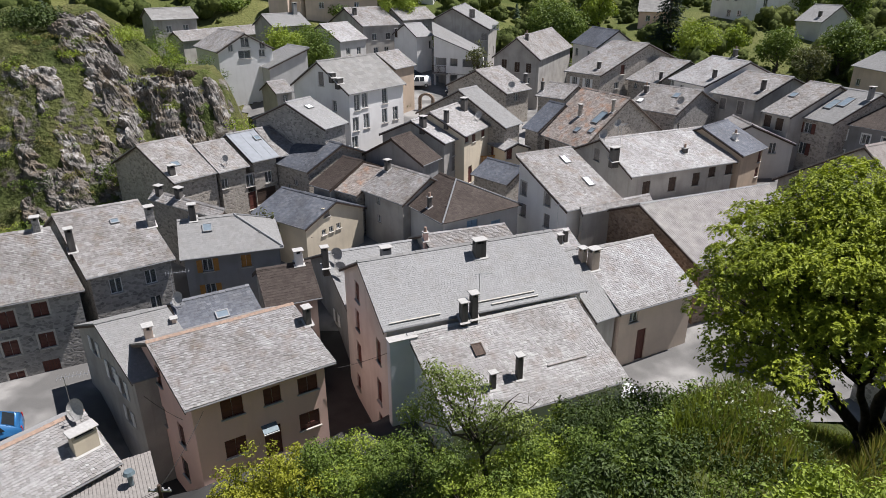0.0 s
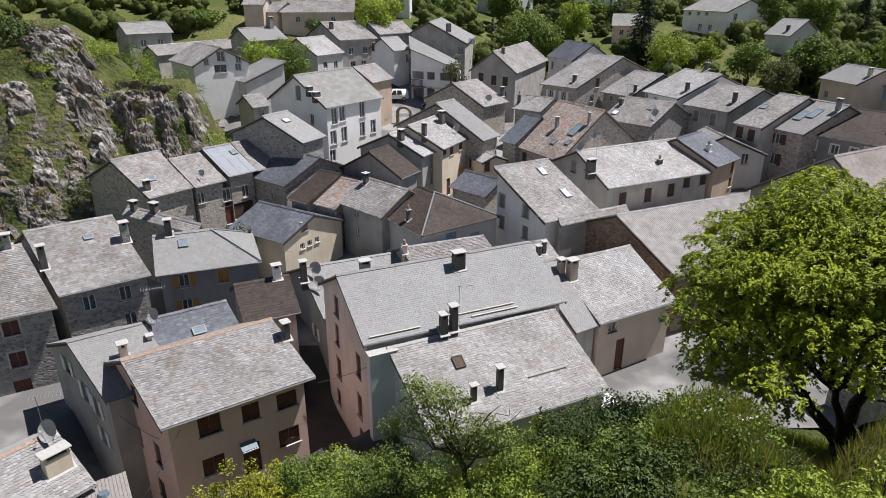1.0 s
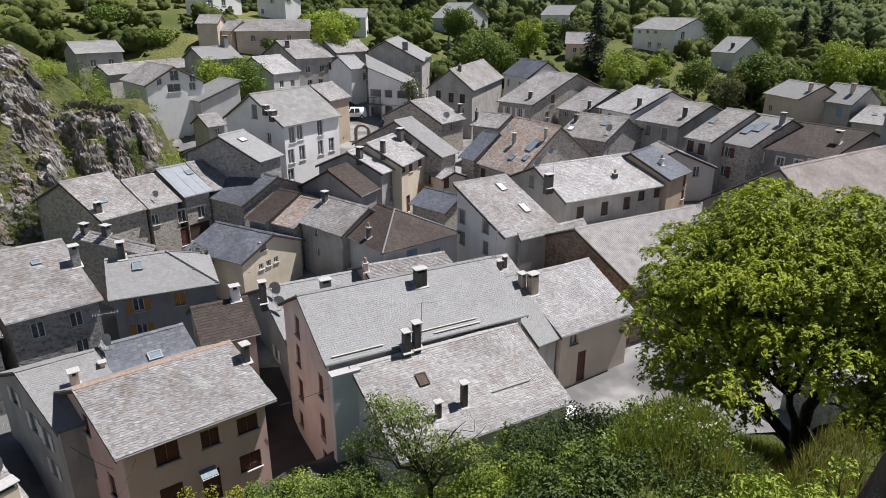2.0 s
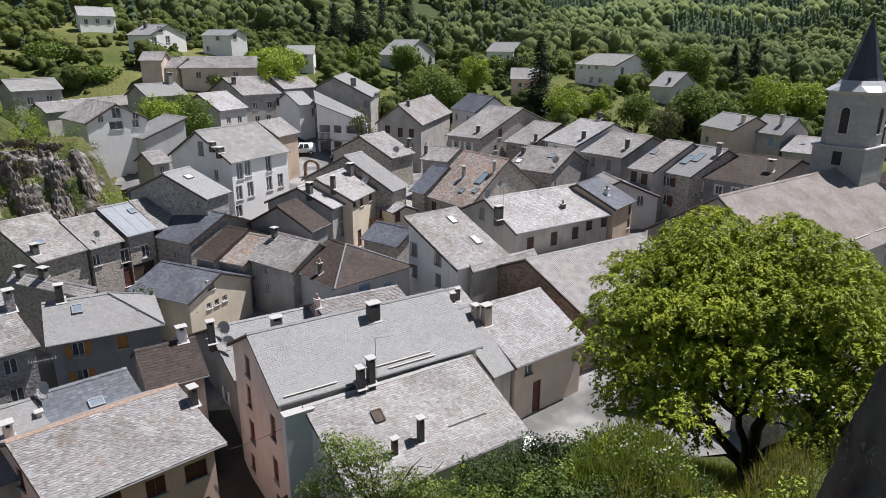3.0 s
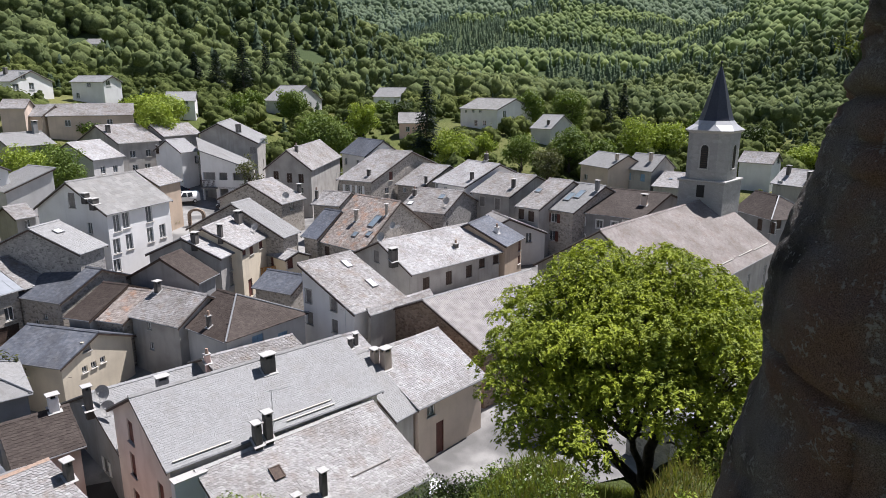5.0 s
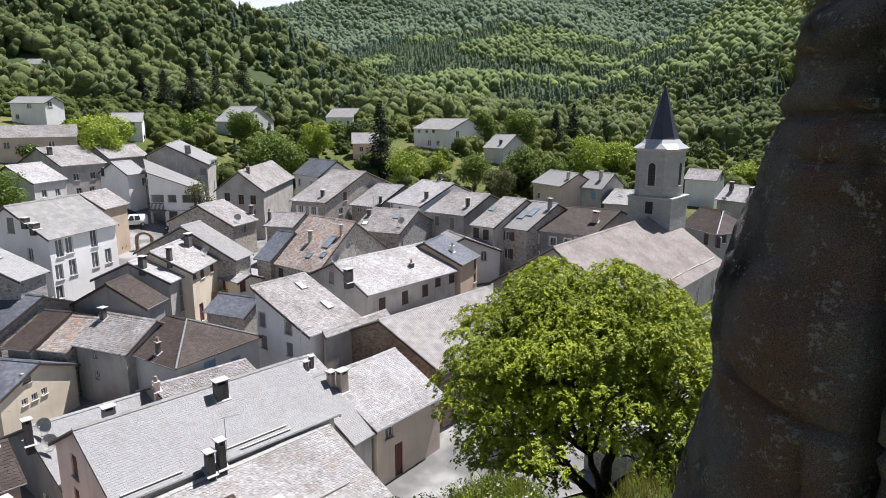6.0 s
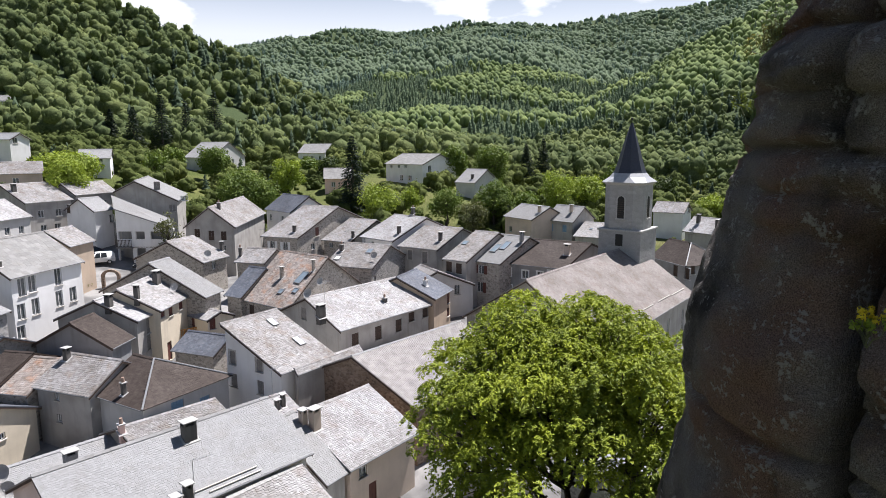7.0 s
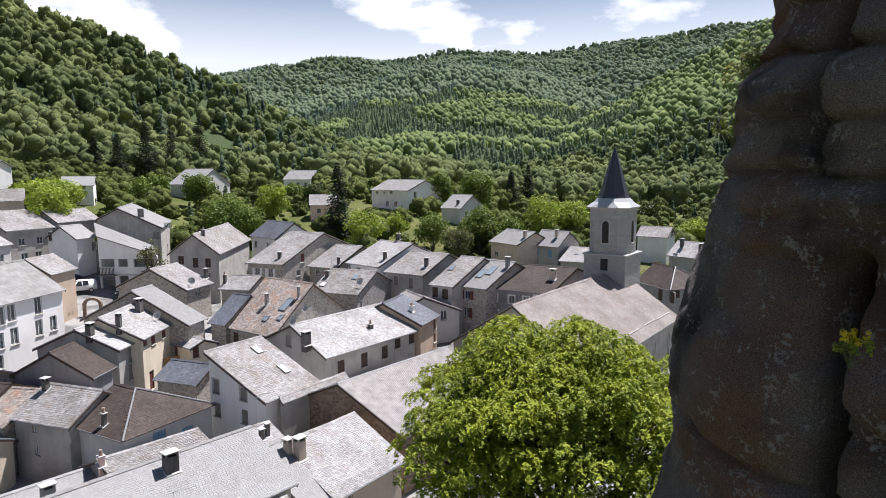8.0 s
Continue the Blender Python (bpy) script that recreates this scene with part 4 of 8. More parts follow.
h_metal = house("metal", "dark rendered house with a grey slate roof and satellite dishes", -6.32, 39.55, -3.00, 22.1, 7.97, 5.76, 5.82, 0.47, "darkgrey", "slate", skew=-0.10)
h_brownshed = house("brownshed", "low house with a brown slate roof", -11.39, 37.16, 0.00, 24.0, 3.69, 2.76, 5.00, 0.55, "grey", "brown")
h_bluegrey = house("bluegrey", "low house with a blue-grey slate roof and skylight", -14.94, 33.19, 0.00, 31.3, 4.86, 3.12, 4.60, 0.48, "grey", "dark", skew=-0.09)
h_alley = house("alley", "grey house on the alley with white-shuttered windows", -16.90, 29.77, 0.00, 32.2, 3.98, 4.30, 4.40, 0.44, "grey", "slate", over=0.2, skew=-0.24)
h_stoneq = house("stoneq", "grey rubble stone house with slab roof", -24.05, 39.72, 0.02, 35.5, 5.86, 6.07, 5.80, 0.48, "greystone", "lauze", skew=-0.12)
h_shutr = house("shutr", "dark rendered house with orange shutters", -19.30, 43.80, 0.21, 19.1, 7.48, 3.30, 5.20, 0.57, "darkgrey", "slate", hip="r")
h_wing = house("wing", "narrow stone wing with a slab roof", -25.62, 53.99, 0.65, -32.4, 9.14, 0.82, 6.00, 0.61, "greystone", "lauze", shed=True, skew=-0.30)
h_stonep = house("stonep", "rubble stone house beside the street", -29.30, 35.45, 0.00, 28.3, 6.51, 4.69, 5.60, 0.65, "greystone", "lauze", skew=-0.30)
h_botl = house("botl", "stone slab roof with terracotta ridge and a wide chimney", -18.23, 20.88, 0.00, 51.0, 4.75, 3.05, 3.50, 0.54, "grey", "pale", skew=-0.02, deep=6, ridge_mat=M_TERRACOTTA)
h_stones = house("stones", "stone house with a skylight in its slab roof", -23.94, 55.80, 2.77, 50.3, 4.68, 5.49, 4.73, 0.47, "stone", "lauze", skew=-0.04)
h_stonet = house("stonet", "stone house with a pale slab roof", -20.95, 59.01, 2.67, 48.2, 3.32, 4.07, 4.82, 0.49, "stone", "lauze", skew=-0.01)
h_bluemet = house("bluemet", "stone house with a blue-grey sheet metal roof", -18.51, 61.59, 2.19, 46.9, 3.15, 4.22, 5.60, 0.49, "stone", "metal", skew=-0.02)
h_bluemet_b = house("bluemet_b", "stone house with a speckled slab roof beside the sheet metal roof", -16.34, 63.93, 2.01, 47.9, 4.46, 4.20, 5.73, 0.51, "stone", "lauze", skew=0.01)
h_darkv = house("darkv", "stone house with a dark slate roof", -17.28, 64.17, 2.11, -39.8, 5.55, 4.40, 5.00, 0.44, "stone", "dark", skew=0.06)
h_rusty_b = house("rusty_b", "narrow house with a dark brown slate roof", -12.73, 59.68, 1.65, -37.5, 2.77, 4.38, 4.50, 0.43, "grey", "brown", skew=0.05)
h_rusty = house("rusty", "stone house with a rust-stained roof", -10.53, 58.86, 1.49, -37.9, 3.35, 3.73, 4.50, 0.46, "stone", "rust", skew=0.01)
h_hip_b = house("hip_b", "dark grey rendered house with a pale-ridged slab roof", -7.65, 57.63, 1.35, -46.3, 6.01, 3.39, 5.00, 0.52, "grey", "lauze", skew=-0.03)
h_hip = house("hip", "grey house with a brown hipped roof and blue shutters", -3.78, 55.20, 1.04, -56.4, 6.78, 4.19, 5.00, 0.46, "palegrey", "brown", hip="r")
h_yellow = house("yellow", "cream rendered house with a dark slate roof", -17.12, 54.88, 1.04, -35.1, 6.86, 3.61, 4.00, 0.42, "cream", "dark", skew=0.07)
h_white = house("white", "white house with a long sloping slab roof and two skylights", 10.13, 50.52, 1.28, 27.9, 6.11, 7.29, 5.50, 0.42, "white", "lauze", shed=True, skew=-0.04)
h_longg = house("longg", "long grey house with a pale slab roof", 17.12, 57.16, 2.66, 24.2, 13.01, 5.32, 5.00, 0.44, "grey", "pale", skew=0.03)
h_longg2 = house("longg2", "ochre house with a dark slate roof", 29.32, 62.28, 3.26, 41.8, 5.31, 4.59, 5.00, 0.46, "ochre", "dark", skew=-0.02)
h_barn = house("barn", "stone barn with a corrugated pale roof", 18.50, 42.60, 0.72, 22.6, 13.58, 6.63, 4.50, 0.44, "brownstone", "corrugated", skew=-0.10)
h_hotel = house("hotel", "tall white three-storey house with many windows", -9.93, 69.67, 3.91, 51.1, 9.06, 4.97, 9.00, 0.59, "white", "fibre", skew=0.03)
h_annexi = house("annexi", "low stone annexe with a skylight", -11.68, 64.12, 3.98, 59.6, 3.78, 4.92, 6.48, 0.44, "greystone", "slate", skew=-0.01)
h_annexj = house("annexj", "small grey house with a slab roof", -21.97, 87.08, 5.45, 44.8, 2.83, 2.30, 4.50, 0.54, "grey", "lauze", skew=0.05)
h_aa = house("aa", "grey house with a single-pitch slate roof", -28.26, 97.60, 7.92, -48.7, 6.26, 6.54, 4.50, 0.35, "palegrey", "slate", shed=True, skew=0.04)
h_cc = house("cc", "house with a smooth slate roof among trees", -27.74, 112.24, 11.37, 42.3, 7.24, 3.52, 5.00, 0.50, "grey", "slate", skew=-0.00)
h_dd = house("dd", "pale house with a pale slab roof", -16.50, 109.48, 9.29, 54.2, 6.63, 4.59, 5.00, 0.54, "palegrey", "pale", skew=0.03)
h_ee = house("ee", "grey house with a slab roof", -13.68, 116.94, 10.59, 36.5, 7.70, 6.05, 5.50, 0.44, "grey", "lauze", skew=-0.02)
h_ee2 = house("ee2", "grey house with a slab roof", -7.17, 121.73, 11.23, 42.4, 8.20, 3.28, 5.50, 0.55, "grey", "lauze", skew=0.04)
h_ff = house("ff", "white house with a slate roof and a gallery", -4.39, 113.21, 8.72, 40.3, 3.75, 3.52, 6.00, 0.53, "white", "slate", skew=0.02)
h_gg = house("gg", "large grey gabled house on the square", 7.60, 111.55, 8.53, 80.4, 15.81, 6.22, 7.50, 0.52, "grey", "slate", far=0.5)
h_hh = house("hh", "peach rendered house on the square", -6.50, 91.32, 6.01, 59.6, 5.39, 3.14, 6.50, 0.60, "ochre", "lauze", skew=0.02)
h_kk = house("kk", "grey gabled house with a mottled slab roof", 13.82, 95.93, 6.16, 66.4, 19.31, 3.77, 7.00, 0.76, "grey", "lauze", skew=0.08)
h_m0 = house("m0", "white house with a dark slate roof", 21.76, 116.09, 7.09, -72.3, 8.49, 3.94, 6.50, 0.62, "white", "dark", skew=-0.06)
h_m1 = house("m1", "stone house with a long slab roof", 17.47, 97.22, 6.00, -47.9, 6.36, 10.11, 5.50, 0.36, "stone", "lauze", skew=0.09)
h_n1 = house("n1", "low stone house with a slab roof", 26.24, 96.11, 6.00, -57.2, 5.35, 6.33, 4.50, 0.42, "stone", "lauze", skew=0.07)
h_o1 = house("o1", "white-walled house with a pale slab roof", 30.34, 90.22, 5.95, -68.9, 6.93, 6.68, 5.50, 0.41, "white", "pale", skew=0.04)
h_o2 = house("o2", "grey row house with a slab roof", 33.10, 82.41, 5.47, -59.4, 6.53, 6.15, 5.50, 0.36, "grey", "lauze", skew=0.04)
h_row1 = house("row1", "grey-beige row house with a slab roof", 35.04, 72.31, 4.63, -62.5, 3.63, 6.87, 6.00, 0.41, "grey", "lauze", skew=0.05)
h_row1_b = house("row1_b", "stone row house with a blue-grey slate roof and skylight", 38.10, 71.44, 4.39, -64.3, 4.88, 6.24, 6.00, 0.42, "stone", "slate", skew=0.07)
h_row2 = house("row2", "grey-mauve row house with a brown roof", 41.59, 69.25, 4.07, -56.3, 8.42, 6.95, 6.00, 0.32, "darkgrey", "brown", skew=0.15)
h_lane_b = house("lane_b", "narrow stone house with a blue slate roof", 8.92, 73.24, 4.11, -55.8, 2.63, 4.21, 4.50, 0.59, "stone", "dark", skew=-0.08)
h_lane = house("lane", "old stone house with a rust-stained slab roof", 10.48, 72.23, 3.68, -62.2, 7.82, 6.68, 4.50, 0.66, "stone", "rust", skew=-0.14)
h_lane2 = house("lane2", "small stone house with a slab roof", 11.58, 83.38, 5.39, -40.7, 4.20, 3.02, 5.00, 0.44, "stone", "lauze", skew=0.05)
h_mm = house("mm", "stone house with skylights in its slab roof", 22.18, 80.33, 5.10, -47.5, 6.87, 5.11, 4.50, 0.43, "greystone", "lauze", skew=0.03)
h_gab = house("gab", "rubble stone house with a pale slab roof", 8.20, 85.22, 5.77, 47.0, 5.38, 5.38, 4.50, 0.46, "stone", "lauze", skew=-0.00)
h_jj = house("jj", "low house with a blue-grey slate roof", 6.76, 70.36, 5.19, 51.3, 3.52, 6.57, 4.00, 0.51, "stone", "slate", skew=0.02)
h_l1 = house("l1", "cream rendered house with red shutters and wooden balcony", 2.32, 66.65, 3.64, 61.2, 7.38, 4.21, 5.50, 0.49, "cream", "pale", skew=-0.01)
h_l2 = house("l2", "narrow grey house with a slab roof", 0.21, 65.29, 3.22, 57.6, 3.83, 4.17, 5.50, 0.45, "grey", "pale", skew=-0.02)
h_l3 = house("l3", "dark stone shed with a brown roof", -1.91, 61.35, 3.13, 58.3, 3.45, 3.92, 4.41, 0.54, "darkgrey", "brown", skew=0.05)
h_far1 = house("far1", "white house on the hillside with a grey roof", -58.11, 180.90, 27.35, 41.7, 9.40, 2.93, 3.20, 0.73, "white", "slate", skew=0.30, deep=4, group="houses on the hillside")
h_far2 = house("far2", "white house with arched windows on the hillside", -42.16, 159.52, 21.93, -32.9, 6.85, 5.35, 4.00, 0.42, "white", "slate", skew=0.04, deep=4, group="houses on the hillside")
h_far3 = house("far3", "white two-storey house on the hillside", -27.19, 162.74, 21.90, -39.1, 9.50, 2.53, 4.00, 0.51, "white", "slate", skew=0.06, deep=4, group="houses on the hillside")
h_far4 = house("far4", "white house with pale roof beside trees", -7.92, 148.64, 18.71, -5.0, 6.06, 3.44, 3.40, 0.50, "white", "slate", deep=4, group="houses on the hillside", skew=-0.00)
h_far5 = house("far5", "long low row of roofs below the meadow", -26.27, 131.41, 17.39, 5.8, 14.06, 4.70, 2.60, 0.40, "beige", "lauze", deep=6, group="houses on the hillside", skew=0.01)
h_far6 = house("far6", "low beige house below the meadow", -33.07, 130.76, 18.77, -6.3, 4.24, 2.86, 2.60, 0.50, "beige", "lauze", deep=6, group="houses on the hillside", skew=0.00)
h_far7 = house("far7", "house with a pale roof behind the crag", -47.25, 112.19, 13.41, 41.0, 7.71, 3.12, 4.00, 0.51, "grey", "fibre", deep=4, skew=0.02)
h_far8 = house("far8", "long low building with a slab roof behind the crag", -41.94, 109.92, 11.31, 58.8, 18.39, 2.30, 3.00, 0.58, "grey", "lauze", deep=4, skew=0.08)
h_bb = house("bb", "white gabled house below the crag", -36.29, 98.97, 8.75, -53.5, 9.96, 4.13, 6.00, 0.54, "white", "lauze", deep=5)
h_porch = house("porch", "cream rendered porch with red shutters", 4.61, 72.78, 3.88, -62.2, 4.32, 1.65, 3.20, 0.39, "cream", "pale", over=0.2, skew=0.06)
h_greyw = house("greyw", "tall grey rendered yard wall with a stone coping", 11.41, 50.24, 1.32, 27.9, 7.59, 0.61, 5.30, 0.56, "grey", "lauze", shed=True, skew=0.30, over=0.05)
h_r1 = house("r1", "house with a dark wooden balcony under its roof", 60.36, 99.69, 6.97, -82.8, 7.67, 4.04, 5.00, 0.49, "beige", "slate", skew=0.04, deep=5)
h_r2 = house("r2", "grey house with a slate roof", 65.30, 93.98, 6.63, -73.5, 6.03, 3.66, 5.00, 0.64, "grey", "slate", skew=-0.07, deep=5)
h_r3 = house("r3", "low house with a pale roof beside the tower", 65.53, 86.20, 6.19, -55.1, 4.62, 5.06, 3.50, 0.36, "grey", "pale", skew=0.08, deep=5)
h_r5 = house("r5", "white house with a slab roof behind the church", 88.70, 92.95, 6.94, -61.7, 5.99, 2.95, 5.00, 0.57, "white", "lauze", deep=5)
h_r6 = house("r6", "grey house with a pale roof behind the church", 83.11, 79.72, 6.18, -78.0, 5.60, 3.52, 4.00, 0.62, "grey", "pale", skew=-0.07, deep=5)
h_r7 = house("r7", "grey house with a brown hipped roof behind the church", 62.55, 65.43, 3.73, -97.8, 7.25, 3.34, 6.00, 0.67, "darkgrey", "brown", hip="r", deep=5, skew=-0.14)
h_fa = house("fa", "white two-storey house with a pale roof", 60.58, 158.84, 15.00, -69.2, 13.75, 5.88, 4.60, 0.42, "white", "fibre", skew=0.08, deep=4, group="houses on the hillside")
h_fb = house("fb", "pale house with a pale slate roof among trees", 66.84, 131.57, 12.69, -61.4, 5.52, 5.30, 3.40, 0.52, "palegrey", "slate", deep=4, group="houses on the hillside", skew=-0.02)
h_fc = house("fc", "pink house with a pale roof", 42.86, 153.09, 13.27, -16.7, 7.06, 4.62, 3.20, 0.50, "pink", "fibre", deep=4, group="houses on the hillside", skew=-0.00)
h_fd = house("fd", "white house among trees", 53.74, 223.63, 17.53, -37.9, 10.13, 5.74, 4.00, 0.52, "white", "slate", skew=0.03, deep=12, group="houses on the hillside")
h_fe = house("fe", "grey gabled house among trees", 15.39, 194.74, 17.12, -43.4, 9.22, 7.91, 4.00, 0.52, "palegrey", "slate", deep=12, group="houses on the hillside", skew=-0.00)
h_fg = house("fg", "small white house at the wood's edge", 47.75, 326.53, 28.59, -9.2, 9.95, 6.14, 4.00, 0.55, "white", "fibre", skew=0.09, deep=14, group="houses on the hillside")
h_fh = house("fh", "small white house high on the hillside", -42.65, 293.58, 35.68, -23.5, 8.30, 4.23, 5.00, 0.51, "white", "slate", deep=14, group="houses on the hillside", skew=-0.01)
h_smallblue = house("smallblue", "low stone house with a blue-grey slate roof", 2.81, 64.90, 2.66, -47.0, 5.04, 2.49, 3.00, 0.51, "stone", "dark", shed=True)
h_rear2 = house("rear2", "small stone house with twin chimneys", 8.71, 46.08, 0.62, 20.3, 2.24, 1.99, 4.50, 0.44, "stone", "lauze", skew=-0.07)
h_far5b = house("far5b", "low beige house with a slab roof below the meadow", -31.82, 133.43, 17.39, -25.5, 5.66, 3.73, 2.60, 0.48, "beige", "lauze", deep=6, group="houses on the hillside")
h_curved = house("curved", "pale grey rendered house end with a falling slab roof", 37.36, 68.04, 4.00, 90.0, 5.00, 5.00, 4.00, 0.41, "palegrey", "lauze", far=0.2, over=0.2)
h_behind = house("behind", "low stone house with a slate roof behind the walnut tree", 25.44, 34.51, 0.40, -73.5, 3.84, 1.56, 3.20, 0.31, "greystone", "slate", over=0.2, skew=0.14)
h_church = house("church", "grey rendered church nave with a pinkish slate roof", 35.35, 42.23, 1.45, 26.8, 26.26, 7.99, 6.00, 0.62, "grey", "pink", skew=0.13, deep=4, over=0.4, name="church", category="church", group="")


# ---- openings, chimneys and skylights ----
window(h_pink, "front", 2.00, 3.97, 1.15, 1.15, "closed", shutter=M_REDWOOD)
window(h_pink, "front", 4.15, 3.89, 0.95, 1.05, "closed", shutter=M_REDWOOD)
window(h_pink, "front", 6.17, 3.86, 1.15, 1.00, "closed", shutter=M_REDWOOD)
window(h_pink, "front", 1.92, 1.43, 1.15, 1.15, "closed", shutter=M_REDWOOD)
window(h_pink, "front", 6.10, 1.47, 1.20, 1.10, "closed", shutter=M_REDWOOD)
door(h_pink, "front", 3.93, -0.07, 0.95, 2.00, M_REDWOOD)
window(h_pink, "left", 3.16, 4.47, 0.80, 1.20, "closed", shutter=M_REDWOOD)
window(h_pink, "left", 2.67, 1.61, 0.80, 1.30, "closed", shutter=M_REDWOOD)
window(h_pink, "left", 5.31, 1.75, 0.80, 1.40, "closed", shutter=M_REDWOOD)
window(h_pink, "left", 1.90, -1.31, 1.40, 1.70, "closed", shutter=M_DARKWOOD)
window(h_pink, "left", 4.89, -0.85, 0.90, 1.30, "closed", shutter=M_DARKWOOD)
window(h_tall, "left", 2.88, 5.89, 0.90, 1.40, "closed", shutter=M_REDWOOD)
window(h_tall, "left", 2.63, 3.69, 0.80, 1.50, "closed", shutter=M_REDWOOD)
window(h_tall, "left", 2.58, 1.13, 1.00, 1.60, "closed", shutter=M_REDWOOD)
window(h_tall, "left", 2.10, -1.48, 0.80, 1.20, "closed", shutter=M_REDWOOD)
door(h_tall, "left", 6.90, -3.00, 0.95, 2.00, M_REDWOOD)
window(h_tall, "left", 6.88, 3.72, 0.80, 1.60, "closed", shutter=M_REDWOOD)
window(h_tall, "left", 6.74, 0.72, 0.80, 1.70, "closed", shutter=M_REDWOOD)
window(h_metal, "left", 7.27, 3.89, 0.70, 1.00, "plain", shutter=M_WHITEWOOD)
window(h_redd, "front", 1.19, 3.62, 0.75, 0.75, "plain")
door(h_redd, "front", 2.08, 0.06, 0.80, 2.45, M_REDWOOD)
window(h_alley, "left", 2.55, 3.96, 0.80, 1.00, "plain", shutter=M_WHITEWOOD)
window(h_alley, "left", 4.84, 3.17, 0.80, 1.20, "plain", shutter=M_WHITEWOOD)
window(h_alley, "left", 6.39, 2.90, 0.70, 1.20, "plain", shutter=M_WHITEWOOD)
window(h_alley, "left", 6.44, 0.91, 0.70, 1.00, "plain", shutter=M_WHITEWOOD)
window(h_stonep, "front", 1.69, 4.41, 0.90, 1.20, "closed", shutter=M_REDWOOD, surround=M_TRIM)
window(h_stonep, "front", 3.57, 4.70, 0.90, 1.00, "closed", shutter=M_REDWOOD, surround=M_TRIM)
window(h_stonep, "front", 1.45, 2.38, 0.90, 1.10, "closed", shutter=M_REDWOOD, surround=M_TRIM)
window(h_stonep, "front", 3.51, 2.43, 0.90, 1.10, "closed", shutter=M_REDWOOD, surround=M_TRIM)
window(h_stonep, "front", 1.34, 0.11, 0.90, 1.00, "closed", shutter=M_REDWOOD, surround=M_TRIM)
door(h_stonep, "front", 3.39, -0.78, 1.00, 1.70, M_REDWOOD)
window(h_stoneq, "front", 1.50, 4.65, 0.80, 1.15, "plain")
window(h_stoneq, "front", 3.82, 4.72, 0.80, 1.10, "plain")
window(h_stoneq, "front", 3.87, 2.66, 0.80, 1.00, "plain")
window(h_shutr, "front", 1.58, 4.35, 0.75, 1.00, "plain", shutter=M_ORANGEWOOD)
window(h_shutr, "front", 4.36, 4.31, 0.75, 1.00, "closed", shutter=M_ORANGEWOOD)
window(h_shutr, "front", 1.56, 2.36, 0.75, 0.90, "plain", shutter=M_ORANGEWOOD)
window(h_stonet, "front", 3.08, 3.25, 0.90, 1.20, "plain", surround=M_TRIM)
window(h_stonet, "front", 0.39, 3.57, 0.70, 1.00, "plain")
window(h_stonet, "front", 3.66, 1.18, 2.00, 1.80, "closed", shutter=M_REDWOOD)
window(h_bluemet, "front", 1.56, 3.67, 0.80, 1.20, "plain")
window(h_bluemet, "front", 1.15, 1.85, 2.20, 1.60, "closed", shutter=M_DARKWOOD)
window(h_darkv, "front", 1.84, 2.69, 0.60, 0.60, "plain")
window(h_darkv, "front", 3.00, 3.42, 0.50, 0.50, "plain")
window(h_rusty, "front", 0.25, 3.39, 0.40, 0.30, "plain")
window(h_yellow, "right", 2.37, 4.67, 0.70, 0.80, "closed", shutter=M_GREYWOOD)
window(h_yellow, "right", 1.96, 2.95, 0.50, 0.50, "plain")
window(h_yellow, "right", 2.80, 3.00, 0.50, 0.50, "plain")
window(h_yellow, "right", 3.66, 3.05, 0.50, 0.50, "plain")
window(h_hip_b, "front", 2.03, 4.39, 0.45, 0.60, "plain")
window(h_hip_b, "front", 2.08, 2.66, 0.50, 0.70, "plain")
window(h_hip, "front", 0.23, 4.03, 0.45, 0.60, "closed", shutter=M_BLUE)
window(h_hip, "right", 2.88, 4.08, 1.10, 1.00, "closed", shutter=M_BLUE)
window(h_hip, "right", 5.41, 3.54, 1.00, 1.00, "closed", shutter=M_BLUE)
window(h_white, "left", 0.76, 5.65, 0.80, 1.20, "closed", shutter=M_GREYWOOD, surround=M_TRIM)
window(h_white, "left", 4.14, 5.58, 0.80, 1.10, "closed", shutter=M_GREYWOOD, surround=M_TRIM)
window(h_white, "left", 4.18, 3.69, 0.80, 1.20, "closed", shutter=M_GREYWOOD)
window(h_white, "left", 0.84, 3.64, 0.80, 1.20, "closed", shutter=M_GREYWOOD)
window(h_longg, "front", 1.80, 3.56, 0.90, 1.40, "closed", shutter=M_DARKWOOD)
window(h_longg, "front", 4.90, 3.58, 0.90, 1.40, "closed", shutter=M_DARKWOOD)
window(h_longg, "front", 7.82, 3.70, 0.90, 1.30, "closed", shutter=M_DARKWOOD)
window(h_longg, "front", 9.78, 4.19, 0.90, 1.00, "closed", shutter=M_DARKWOOD)
window(h_longg, "front", 11.97, 4.21, 0.90, 1.00, "closed", shutter=M_DARKWOOD)
window(h_longg, "left", 4.40, 5.58, 0.90, 1.20, "closed", shutter=M_GREYWOOD)
window(h_longg2, "front", 4.17, 4.20, 0.70, 1.40, "closed", shutter=M_REDWOOD)
window(h_longg2, "front", 4.12, 2.47, 0.70, 1.00, "closed", shutter=M_REDWOOD)
window(h_hotel, "front", 1.14, 7.88, 0.90, 1.70, "plain")
window(h_hotel, "front", 2.33, 7.95, 0.90, 1.60, "plain")
window(h_hotel, "front", 5.45, 8.01, 0.90, 1.70, "plain")
window(h_hotel, "front", 0.81, 5.61, 0.90, 1.50, "plain")
window(h_hotel, "front", 2.45, 5.71, 0.90, 1.60, "plain")
window(h_hotel, "front", 5.34, 5.81, 0.90, 1.60, "plain")
window(h_hotel, "front", 0.58, 3.66, 0.90, 1.30, "plain")
window(h_hotel, "front", 7.13, 5.85, 0.90, 1.50, "plain")
